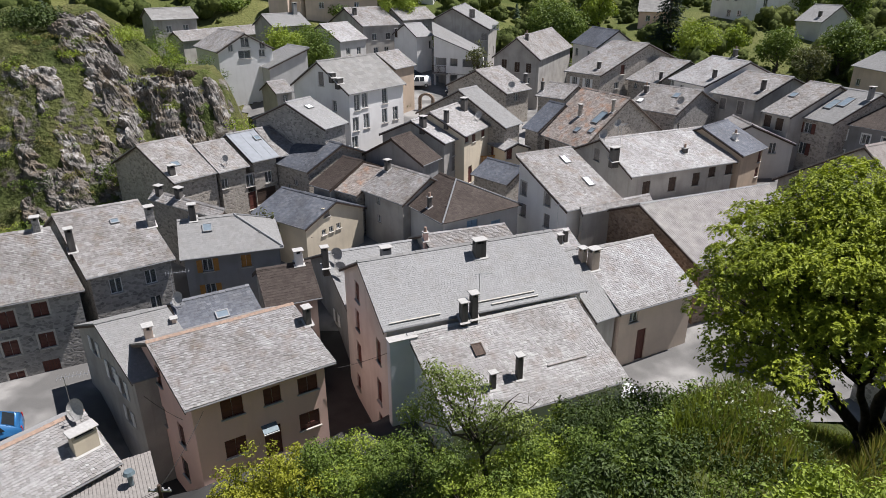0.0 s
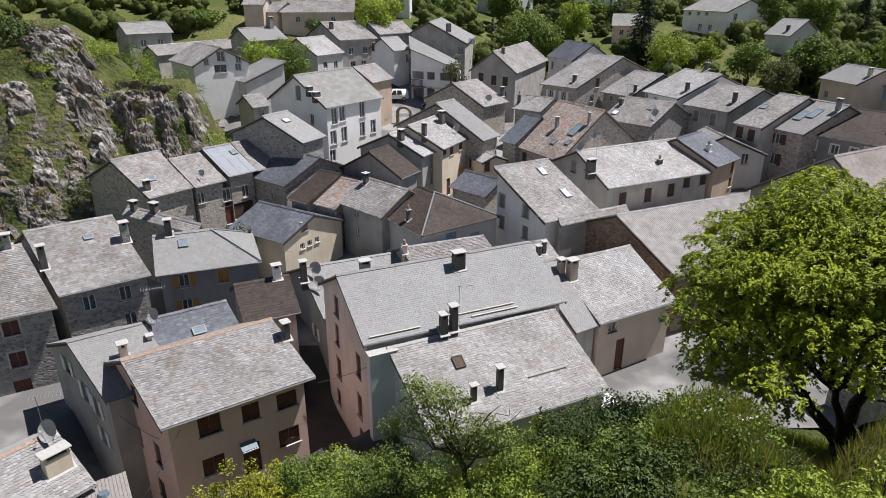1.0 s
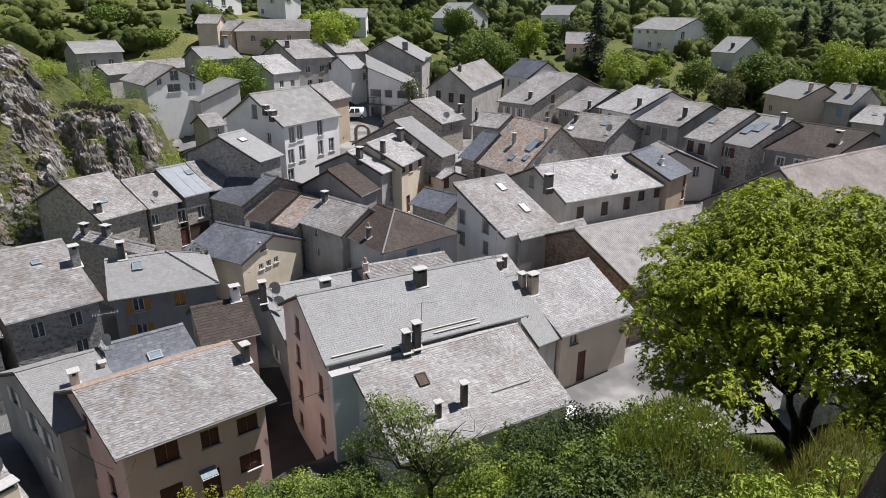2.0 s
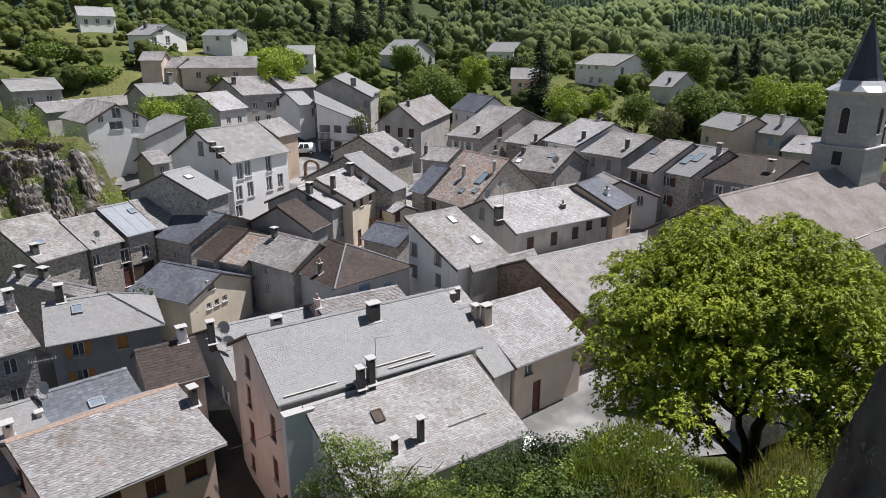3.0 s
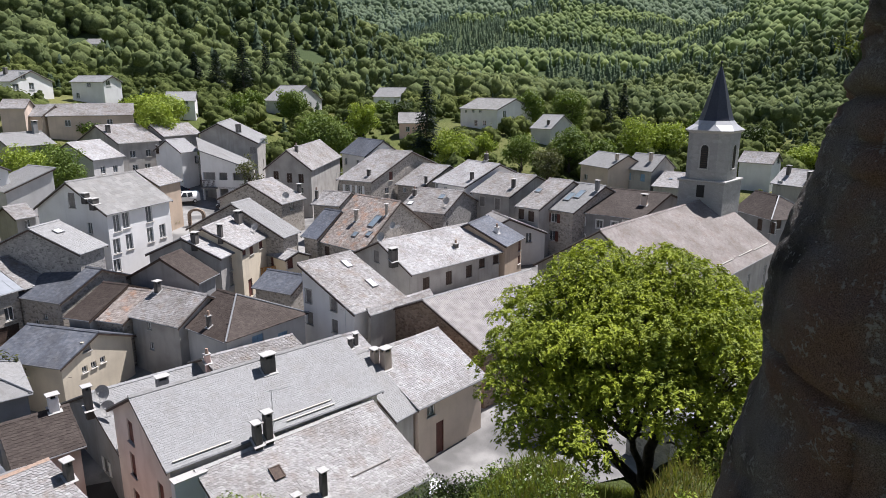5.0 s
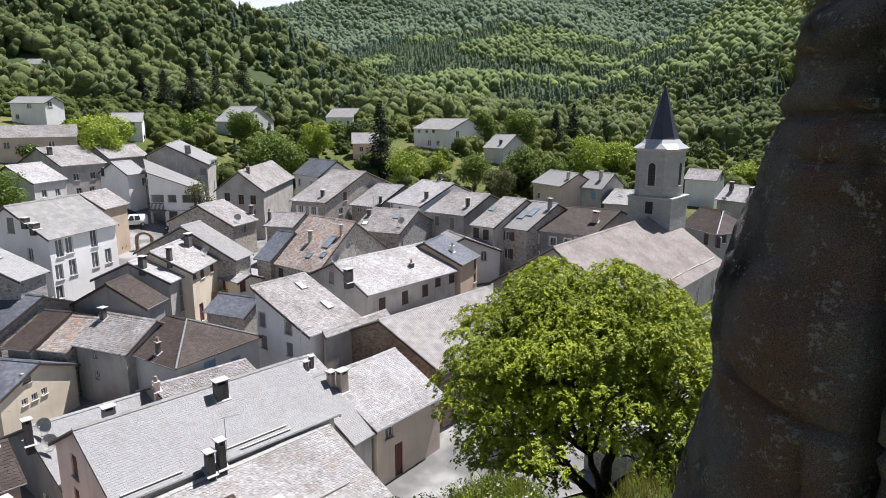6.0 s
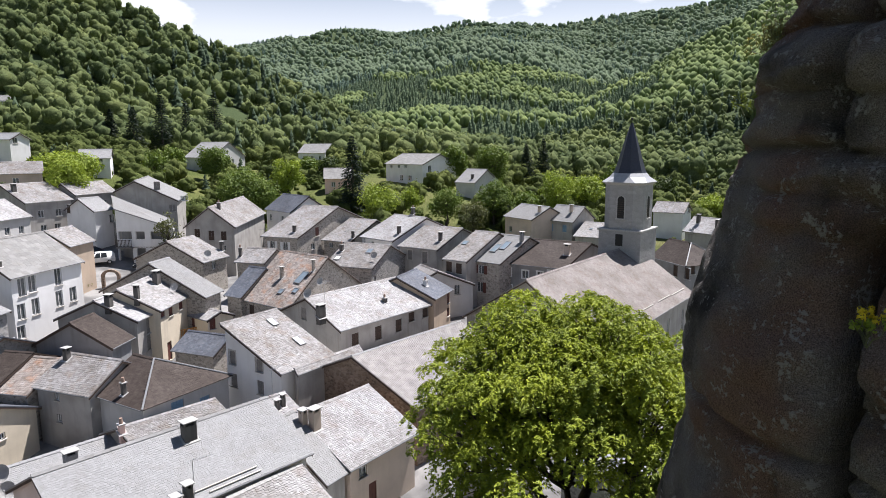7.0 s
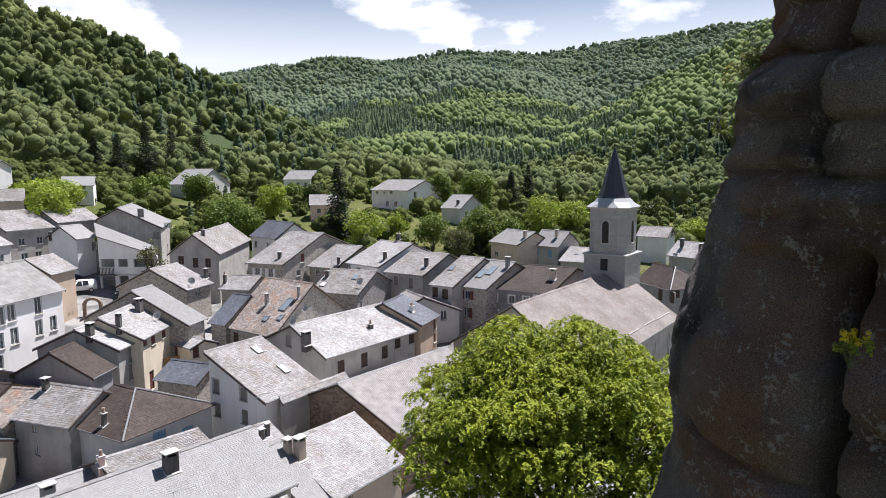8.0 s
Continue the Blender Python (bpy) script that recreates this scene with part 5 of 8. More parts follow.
window(h_hotel, "left", 4.96, 10.07, 0.90, 1.50, "closed", shutter=M_GREYWOOD)
window(h_hotel, "left", 6.94, 7.38, 0.70, 1.20, "plain")
window(h_annexi, "front", 1.30, 3.51, 0.80, 1.00, "plain", shutter=M_WHITEWOOD)
window(h_annexi, "front", 3.00, 3.43, 0.80, 1.00, "plain", shutter=M_WHITEWOOD)
window(h_annexj, "front", 1.27, 3.63, 0.70, 1.00, "plain")
window(h_aa, "front", 2.71, 3.03, 0.80, 1.00, "plain")
window(h_bb, "right", 3.89, 7.02, 1.20, 1.40, "plain")
window(h_bb, "right", 3.66, 5.42, 1.80, 1.10, "plain")
window(h_bb, "right", 1.81, 6.38, 0.70, 0.90, "plain")
window(h_bb, "right", 6.32, 6.47, 0.80, 0.90, "plain")
window(h_bb, "right", 6.18, 5.43, 0.90, 1.00, "plain")
window(h_ff, "left", 0.50, 6.17, 0.90, 1.40, "closed", shutter=M_DARKWOOD)
window(h_ff, "front", 3.04, 4.58, 0.90, 1.30, "plain")
window(h_hh, "right", 1.37, 4.69, 0.80, 1.10, "closed", shutter=M_REDWOOD)
window(h_hh, "right", 1.37, 2.83, 0.80, 1.00, "closed", shutter=M_REDWOOD)
window(h_gg, "left", 6.04, 9.88, 0.90, 1.30, "closed", shutter=M_GREYWOOD)
window(h_gg, "left", 9.93, 7.82, 1.10, 0.80, "plain")
window(h_gg, "left", 8.06, 6.29, 0.90, 1.10, "closed", shutter=M_GREYWOOD)
window(h_gg, "front", 9.51, 3.07, 0.90, 1.60, "closed", shutter=M_REDWOOD)
window(h_kk, "left", 1.62, 6.11, 0.80, 1.20, "closed", shutter=M_DARKWOOD)
window(h_kk, "left", 3.66, 5.75, 0.80, 1.40, "closed", shutter=M_DARKWOOD)
window(h_kk, "left", 5.44, 5.71, 0.80, 1.30, "closed", shutter=M_DARKWOOD)
window(h_kk, "left", 5.34, 3.94, 0.80, 0.90, "plain")
window(h_m0, "front", 1.32, 5.12, 0.90, 1.20, "plain")
window(h_m0, "front", 5.38, 5.08, 0.90, 1.20, "plain")
window(h_m1, "right", 4.74, 5.83, 0.90, 1.30, "closed", shutter=M_REDWOOD)
window(h_m1, "right", 3.67, 3.74, 0.90, 0.90, "plain")
window(h_m1, "front", 1.56, 4.22, 0.80, 1.20, "plain", shutter=M_WHITEWOOD)
window(h_m1, "front", 3.80, 4.14, 0.80, 1.30, "plain", shutter=M_WHITEWOOD)
window(h_o1, "front", 2.19, 4.64, 0.80, 0.80, "plain")
window(h_o1, "front", 4.48, 4.55, 0.80, 0.80, "plain")
window(h_o2, "front", 1.62, 4.38, 0.80, 1.30, "closed", shutter=M_GREYWOOD, surround=M_TRIM)
window(h_o2, "front", 4.10, 4.28, 0.80, 1.50, "closed", shutter=M_GREYWOOD, surround=M_TRIM)
window(h_row1, "front", 0.50, 5.04, 0.90, 1.30, "closed", shutter=M_DARKWOOD)
window(h_row1, "front", 1.99, 4.94, 0.90, 1.30, "closed", shutter=M_DARKWOOD)
window(h_row1_b, "front", 1.62, 4.94, 0.90, 1.10, "plain", shutter=M_REDWOOD)
window(h_row1_b, "front", 1.46, 2.69, 0.90, 1.30, "plain", shutter=M_REDWOOD)
window(h_row2, "front", 0.67, 4.85, 0.80, 1.00, "plain", surround=M_WHITEWOOD)
window(h_row2, "front", 2.96, 4.76, 0.80, 1.00, "plain", surround=M_WHITEWOOD)
window(h_row2, "front", 4.87, 4.79, 0.80, 1.00, "plain", surround=M_WHITEWOOD)
window(h_row2, "front", 0.74, 2.69, 0.90, 1.10, "plain", surround=M_WHITEWOOD)
window(h_curved, "left", 3.50, 3.50, 0.80, 1.20, "plain", shutter=None)
window(h_mm, "right", 0.88, 2.98, 0.50, 0.70, "plain")
window(h_lane, "front", 1.29, 3.49, 0.90, 1.10, "closed", shutter=M_DARKWOOD)
window(h_gab, "front", 2.17, 3.74, 0.80, 1.00, "plain")
window(h_l1, "front", 0.60, 5.09, 0.80, 0.90, "closed", shutter=M_REDWOOD)
window(h_l1, "front", 2.25, 4.95, 0.90, 1.20, "closed", shutter=M_REDWOOD)
window(h_l1, "front", 4.53, 5.02, 0.90, 1.20, "closed", shutter=M_REDWOOD)
door(h_l1, "front", 1.47, 0.00, 0.90, 1.90, M_REDWOOD)
window(h_l2, "front", 1.99, 4.47, 0.90, 1.50, "closed", shutter=M_GREYWOOD)
window(h_l2, "front", 1.90, 2.83, 0.90, 1.50, "closed", shutter=M_GREYWOOD)
window(h_r1, "front", 1.45, 2.82, 0.90, 1.00, "plain")
window(h_r2, "front", 1.03, 3.70, 0.90, 1.20, "closed", shutter=M_BLUE)
window(h_r2, "front", 3.82, 3.75, 0.90, 1.20, "closed", shutter=M_BLUE)
window(h_r5, "right", 3.67, 5.37, 1.60, 1.20, "plain")
window(h_r7, "front", 4.72, 4.98, 0.90, 1.40, "closed", shutter=M_DARKWOOD)
window(h_r7, "front", 6.95, 5.04, 0.90, 1.40, "closed", shutter=M_DARKWOOD)
window(h_r7, "right", 1.20, 5.44, 0.80, 1.30, "closed", shutter=M_DARKWOOD)
window(h_far2, "right", 3.20, 5.20, 1.20, 1.40, "plain")
window(h_far2, "right", 1.14, 2.85, 1.40, 1.40, "plain")
window(h_far2, "right", 4.90, 3.09, 1.20, 1.40, "plain")
window(h_far3, "front", 1.50, 1.20, 1.00, 1.10, "plain")
window(h_far3, "front", 4.86, 3.40, 1.20, 0.90, "plain")
window(h_far3, "right", 1.23, 3.77, 1.10, 1.10, "plain")
window(h_far4, "front", 3.74, 3.08, 1.00, 0.90, "plain")
window(h_far4, "front", 3.78, 1.69, 1.10, 1.20, "plain")
window(h_fa, "front", 1.95, 3.91, 0.90, 0.70, "plain")
window(h_fa, "front", 4.69, 3.96, 0.90, 0.70, "plain")
window(h_fa, "front", 7.17, 4.01, 1.00, 0.70, "plain")
window(h_fa, "front", 5.65, 1.14, 1.20, 1.40, "plain")
window(h_fa, "front", 8.73, 1.23, 1.20, 1.20, "plain")
window(h_fa, "right", 2.33, 3.50, 1.00, 1.60, "plain")
window(h_church, "front", 18.24, 3.27, 0.70, 2.60, "plain")
window(h_church, "front", 23.16, 3.28, 0.70, 2.60, "plain")
chimney(h_tall, 7.64, 3.62, 0.75, 0.53, 0.86, "chimney", "slab")
chimney(h_tall, 4.82, -0.29, 0.40, 0.44, 0.98, "chimney", "slab")
chimney(h_tall, 5.51, -0.21, 0.40, 0.44, 1.31, "chimney", "slab")
chimney(h_lean, 4.88, 1.68, 0.33, 0.33, 1.23, "chimney", "slab")
chimney(h_lean, 3.13, 1.49, 0.32, 0.26, 0.78, "chimney", "slab")
chimney(h_redd, 0.34, 3.50, 0.66, 0.53, 1.19, "beige", "slab")
chimney(h_redd, -0.21, 4.00, 0.44, 0.44, 0.90, "beige", "slab")
chimney(h_rear, -0.19, 2.13, 0.35, 0.35, 0.57, "pink", "pot")
chimney(h_metal, 3.94, 4.33, 0.75, 0.53, 0.82, "darkgrey", "slab")
chimney(h_metal, -0.59, 4.60, 0.44, 0.44, 1.31, "chimney", "slab")
chimney(h_brownshed, 2.88, 2.71, 0.53, 0.44, 0.74, "white", "slab")
chimney(h_pink, 7.67, 2.73, 0.35, 0.44, 0.78, "chimney", "slab")
chimney(h_alley, 1.51, 2.23, 0.44, 0.44, 0.78, "beige", "slab")
chimney(h_bluegrey, -0.44, 1.24, 0.26, 0.26, 0.57, "beige", "slab")
chimney(h_stoneq, -0.18, 2.56, 0.44, 0.44, 1.39, "chimney", "slab")
chimney(h_shutr, 1.19, 3.28, 0.48, 0.48, 0.98, "chimney", "slab")
chimney(h_stoneq, 5.28, 3.42, 0.53, 0.53, 1.23, "greystone", "slab")
chimney(h_wing, 0.97, 0.54, 0.53, 0.44, 0.66, "chimney", "slab")
chimney(h_wing, 3.33, 0.79, 0.62, 0.44, 0.66, "chimney", "slab")
chimney(h_stonep, 4.33, 4.61, 0.44, 0.44, 0.74, "greystone", "slab")
chimney(h_botl, 3.86, 1.36, 1.14, 0.53, 0.82, "cream", "slab")
chimney(h_stones, 0.49, 0.98, 0.53, 0.44, 0.66, "chimney", "slab")
chimney(h_hip, 3.65, 0.74, 0.31, 0.31, 0.90, "chimney", "pot")
chimney(h_hip_b, 0.71, 2.76, 0.44, 0.44, 0.74, "chimney", "slab")
chimney(h_longg, -0.31, 2.35, 0.79, 0.53, 0.98, "chimney", "slab")
chimney(h_longg, 7.96, 2.12, 0.44, 0.44, 0.41, "chimney", "pot")
chimney(h_longg2, 1.96, 2.03, 0.44, 0.44, 0.57, "white", "pot")
chimney(h_hotel, 0.27, 2.68, 0.62, 0.53, 0.33, "chimney", "flat")
chimney(h_hotel, 0.32, 1.72, 0.79, 0.53, 0.41, "chimney", "flat")
chimney(h_l1, 5.42, 2.97, 0.79, 0.53, 1.15, "chimney", "slab")
chimney(h_l1, 0.19, 2.36, 0.44, 0.44, 1.07, "chimney", "slab")
chimney(h_l2, 0.27, 2.87, 0.62, 0.53, 0.90, "chimney", "slab")
chimney(h_gab, 5.66, 1.30, 0.40, 0.40, 0.98, "chimney", "slab")
chimney(h_kk, 2.98, 3.04, 0.44, 0.44, 0.90, "chimney", "pot")
chimney(h_lane, 3.08, 3.34, 0.35, 0.35, 0.98, "stone", "slab")
chimney(h_lane, 6.62, 4.72, 0.26, 0.26, 0.98, "stone", "slab")
chimney(h_mm, 0.77, 3.19, 0.44, 0.44, 0.82, "chimney", "pot")
chimney(h_o1, 3.81, 7.21, 0.44, 0.44, 0.90, "chimney", "pot")
chimney(h_o2, 5.56, 2.29, 0.44, 0.44, 0.98, "chimney", "slab")
chimney(h_m1, 4.81, 1.68, 0.44, 0.44, 0.74, "chimney", "slab")
chimney(h_row1_b, 4.89, 4.95, 0.44, 0.44, 1.07, "darkgrey", "slab")
chimney(h_row2, 7.44, 3.47, 0.70, 0.53, 1.07, "beige", "slab")
chimney(h_n1, 5.23, 1.12, 0.35, 0.35, 0.82, "chimney", "slab")
chimney(h_o1, 6.25, 2.01, 0.44, 0.44, 0.82, "chimney", "slab")
chimney(h_rear2, 0.58, 0.63, 0.31, 0.31, 0.57, "chimney", "slab")
chimney(h_rear2, 1.15, 0.76, 0.31, 0.31, 0.74, "chimney", "slab")
chimney(h_r1, 7.04, 2.32, 0.53, 0.44, 0.82, "beige", "slab")
chimney(h_r2, 4.03, 2.19, 0.53, 0.44, 1.07, "beige", "slab")
chimney(h_cc, 6.07, 3.06, 0.70, 0.53, 1.64, "darkgrey", "slab")
chimney(h_far2, 2.53, 3.45, 0.62, 0.62, 1.31, "chimney", "flat")
chimney(h_fb, 3.86, 1.52, 0.53, 0.53, 0.98, "chimney", "flat")
chimney(h_ee, 0.62, 3.60, 0.62, 0.53, 0.98, "chimney", "slab")
chimney(h_lane2, 0.28, 1.17, 0.35, 0.35, 1.07, "chimney", "pot")
chimney(h_r6, 1.42, 2.22, 0.53, 0.53, 1.15, "chimney", "slab")
chimney(h_r6, 5.12, 1.63, 0.53, 0.53, 0.98, "chimney", "slab")
skylight(h_lean, 3.28, 3.66, 0.65, 0.8, M_DARKWOOD)
skylight(h_bluegrey, 2.39, 1.48, 0.8, 0.6)
skylight(h_stoneq, 3.01, 4.38, 0.6, 0.5)
skylight(h_shutr, 2.14, 2.36, 0.7, 0.8)
skylight(h_stones, 1.54, 2.12, 0.8, 0.7)
skylight(h_white, 4.04, 5.74, 0.7, 1.1, M_WHITEWOOD)
skylight(h_white, 4.33, 2.70, 0.7, 1.2, M_WHITEWOOD)
skylight(h_annexi, 1.83, 3.49, 0.9, 0.7, M_WHITEWOOD)
skylight(h_bluemet, 2.58, 2.91, 0.7, 0.7)
skylight(h_lane, 5.87, 3.70, 1.0, 1.8)
skylight(h_lane, 4.80, 1.73, 0.7, 0.7)
skylight(h_lane, 6.65, 2.12, 0.7, 0.7)
skylight(h_mm, 1.11, 1.57, 0.8, 0.9, M_WHITEWOOD)
skylight(h_mm, 4.75, 3.46, 0.8, 1.0)
skylight(h_row1, 0.85, 3.80, 0.8, 0.9)
skylight(h_row1_b, 2.28, 2.99, 0.9, 1.9)
skylight(h_row1_b, 3.23, 3.76, 0.9, 1.9)
skylight(h_r3, 2.25, 2.60, 0.6, 0.5)
# plain openings of the houses behind the village and on the hillside
for h_, side_, openings_ in (
    (h_cc, "front", ((4.2, 3.2),)), (h_dd, "front", ((1.8, 3.3), (4.3, 3.2))), (h_ee, "front", ((2.2, 3.6), (5.0, 3.6), (2.4, 1.3), (4.6, 1.3))), (h_ee2, "front", ((2.6, 3.7), (5.4, 3.7))),
    (h_far1, "front", ((1.6, 1.8), (4.4, 1.9), (7.2, 1.8))), (h_far1, "right", ((1.4, 1.8), (3.4, 1.8))), (h_far5, "front", ((3.0, 1.3), (9.6, 1.3))), (h_far7, "front", ((2.4, 2.4), (5.2, 2.4))),
    (h_fb, "right", ((2.6, 1.9), (6.0, 1.9))), (h_fc, "front", ((2.0, 1.8), (4.8, 1.8))), (h_fd, "front", ((2.2, 2.4), (5.0, 2.4), (7.8, 2.4))), (h_fd, "right", ((3.2, 2.5), (6.8, 2.5))),
    (h_fe, "right", ((4.4, 2.8), (9.6, 2.8), (7.0, 5.2))), (h_fg, "front", ((2.6, 2.2), (6.4, 2.2))), (h_fh, "front", ((2.0, 3.2), (5.6, 3.2))), (h_r3, "right", ((2.8, 2.0), (6.4, 2.0))), (h_lane2, "front", ((2.2, 3.2),)), (h_bluemet_b, "front", ((2.4, 3.6),)),
):
    for s_, z_ in openings_:
        window(h_, side_, s_, z_, 0.95, 1.15, "plain")
window(h_porch, "front", 1.13, 2.44, 0.90, 1.10, "closed", shutter=M_REDWOOD)
window(h_porch, "right", 0.54, 2.67, 0.70, 1.20, "closed", shutter=M_REDWOOD)
window(h_greyw, "front", 3.76, 4.56, 0.90, 1.00, "plain")
window(h_aa, "front", 2.21, 2.87, 0.80, 1.20, "plain")
window(h_n1, "front", 1.38, 3.74, 0.70, 0.80, "plain")
window(h_o1, "front", 0.35, 5.02, 0.60, 1.10, "plain")
window(h_row2, "front", 6.26, 5.06, 0.80, 1.00, "plain", surround=M_WHITEWOOD)
window(h_r6, "front", 1.14, 4.11, 0.70, 0.80, "plain")


# ---- church tower ----
M_ASHLAR = WALL["tower"]
M_SPIRE = plain_mat("dark blue-black spire slate", (0.035, 0.038, 0.055), 0.45, 0.0, 0.35, 5)
M_LEAD = plain_mat("pale zinc spire skirt", (0.38, 0.385, 0.395), 0.55, 0.15, 0.15, 3)


def ring(bm, pts):
    return [bm.verts.new(p) for p in pts]


def loft(bm, rings, cap=True):
    for a, b in zip(rings, rings[1:]):
        for i in range(len(a)):
            j = (i + 1) % len(a)
            bm.faces.new((a[i], a[j], b[j], b[i]))
    if cap:
        bm.faces.new(rings[0][::-1])
        bm.faces.new(rings[-1])
    return bm


def cut_square(half, cut, z):
    a, b = half, half - cut
    return [(-b, -a, z), (b, -a, z), (a, -b, z), (a, b, z), (b, a, z), (-b, a, z), (-a, b, z), (-a, -b, z)]


def church_tower(x, y, base, yaw, side, stage, cornice, tip):
    ob = thing("bell_tower", x, y, base, yaw, "pale stone bell tower with a dark pointed slate spire", "tower")
    S = side / 2
    # lower stage with string course
    bm = bmesh.new()
    box(bm, -S, S, -S, S, -2.0, stage, bevel=0.05)
    low = part("base", bm, M_ASHLAR, ob)
    part("string_course", boxes((-S - 0.14, S + 0.14, -S - 0.14, S + 0.14, stage, stage + 0.22), bevel=0.04), M_CAP, ob)
    # solid black block: the slit's inner darkness is put into its colour
    part("window", boxes((-S - 0.02, -S + 0.3, -0.45, 0.45, stage - 1.75, stage - 0.35), bevel=0.02), M_BLACK, ob, "small slit opening shown by a black block")
    # belfry with cut corners and tall arched openings
    s2 = S - 0.22
    cut = s2 * 0.40
    z0, z1 = stage + 0.22, cornice
    bm = bmesh.new()
    loft(bm, [ring(bm, cut_square(s2, cut, z)) for z in (z0, z1)])
    part("belfry", bm, M_ASHLAR, ob)
    for turn in (0, 90, 180, 270):
        w, hh = 0.42, 2.2
        zb = z0 + (z1 - z0) * 0.24
        outline = [(-w, zb), (w, zb), (w, zb + hh)] + [(w * math.cos(t), zb + hh + w * math.sin(t)) for t in (math.pi * k / 8 for k in range(1, 8))] + [(-w, zb + hh)]
        # surround, and louvres over a black face standing for the unlit inside
        bm = bmesh.new()
        o1 = [(px * 1.35, (pz - zb) * 1.05 + zb - 0.06) for px, pz in outline]
        ra = ring(bm, [(px, -s2 - 0.05, pz) for px, pz in o1])
        rb = ring(bm, [(px, -s2 - 0.05, pz) for px, pz in outline])
        rc = ring(bm, [(px, -s2 + 0.02, pz) for px, pz in o1])
        rd = ring(bm, [(px, -s2 + 0.02, pz) for px, pz in outline])
        for p, q in ((ra, rb), (ra, rc), (rb, rd)):
            for i in range(len(p)):
                j = (i + 1) % len(p)
                bm.faces.new((p[i], p[j], q[j], q[i]))
        op = part("opening", bm, M_CAP, ob, at=pose(0, 0, 0, 0, 0, turn))
        bm = bmesh.new()
        bm.faces.new(ring(bm, [(px, -s2 - 0.012, pz) for px, pz in outline]))
        part("void", bm, M_BLACK, op)
        bm = bmesh.new()
        for k in range(9):
            zz = zb + 0.15 + k * 0.25
            box(bm, -w + 0.03, w - 0.03, -s2 - 0.04, -s2 - 0.014, zz, zz + 0.05)
        part("louvre", bm, M_DARKWOOD, op)
        part("sill", boxes((-w - 0.2, w + 0.2, -s2 - 0.16, -s2, zb - 0.16, zb)), M_CAP, op)
    # cornice, flared skirt and spire
    bm = bmesh.new()
    loft(bm, [ring(bm, cut_square(s2 + o, cut, z1 + dz)) for o, dz in ((0.02, -0.18), (0.16, -0.05), (0.30, 0.05), (0.30, 0.14))])
    part("cornice", bm, M_CAP, ob)

    def octa(r, z, t=22.5):
        return [(r * math.cos(radians(k * 45 + t)), r * math.sin(radians(k * 45 + t)), z) for k in range(8)]
    H = tip - z1
    bm = bmesh.new()
    loft(bm, [ring(bm, [cut_square(s2 + 0.34, cut, z1 + 0.14)[(k + 3) % 8] for k in range(8)]), ring(bm, octa(s2 * 0.98, z1 + 0.10 * H)), ring(bm, octa(s2 * 0.80, z1 + 0.17 * H))])
    part("skirt", bm, M_LEAD, ob)
    bm = bmesh.new()
    prof = ((0.88, 0.12), (0.76, 0.20), (0.62, 0.34), (0.42, 0.58), (0.20, 0.83), (0.05, 0.985))
    loft(bm, [ring(bm, octa(s2 * a, z1 + b * H)) for a, b in prof])
    part("spire", bm, M_SPIRE, ob)
    bm = tube(bmesh.new(), [(0, 0, tip - 0.2), (0, 0, tip + 0.35)], 0.05)
    bmesh.ops.create_icosphere(bm, subdivisions=1, radius=0.16, matrix=Matrix.Translation((0, 0, tip + 0.4)))
    part("finial", bm, M_BLACK, ob)
    return ob


_u, _v = Vector((0.8925, 0.4510, 0)), Vector((-0.4510, 0.8925, 0))
_c = Vector((53.31, 57.42, 0)) + (_u + _v) * 2.6
church_tower(_c.x, _c.y, 1.5, 26.8, 5.2, 13.0, 18.6, 25.7)


# ---- trees, bushes, woods ----
LEAF = {
    "walnut": leaf_mat("walnut leaves", (0.076, 0.120, 0.014), (0.42, 0.475, 0.038), 0.24),
    "green": leaf_mat("broad green leaves", (0.058, 0.100, 0.018), (0.20, 0.27, 0.050), 0.26),
    "bright": leaf_mat("bright shrub leaves", (0.13, 0.19, 0.026), (0.38, 0.46, 0.07), 0.30),
    "fruit": leaf_mat("fruit tree leaves", (0.085, 0.115, 0.032), (0.24, 0.30, 0.075), 0.3),
    "dark": leaf_mat("dark shrub leaves", (0.020, 0.038, 0.010), (0.085, 0.122, 0.027), 0.20),
    "pine": leaf_mat("dark conifer needles", (0.010, 0.022, 0.012), (0.030, 0.050, 0.024), 0.12),
    "olive": leaf_mat("dusty olive leaves", (0.085, 0.095, 0.045), (0.17, 0.18, 0.085), 0.35),
    "yellow": leaf_mat("yellow-green hedge leaves", (0.20, 0.22, 0.024), (0.42, 0.43, 0.05), 0.35),
    "straw": leaf_mat("dry grass blades", (0.16, 0.15, 0.055), (0.30, 0.27, 0.11), 0.4),
    "blade": leaf_mat("long green grass", (0.085, 0.125, 0.022), (0.24, 0.28, 0.065), 0.45),
    "flower": leaf_mat("yellow flowers", (0.55, 0.42, 0.02), (0.75, 0.62, 0.05), 0.3),
    "white": leaf_mat("white blossom", (0.62, 0.62, 0.55), (0.80, 0.80, 0.74), 0.3),
}
M_BARK = plain_mat("rough grey-brown bark", (0.10, 0.08, 0.06), 0.95, 0, 0.6, 6)


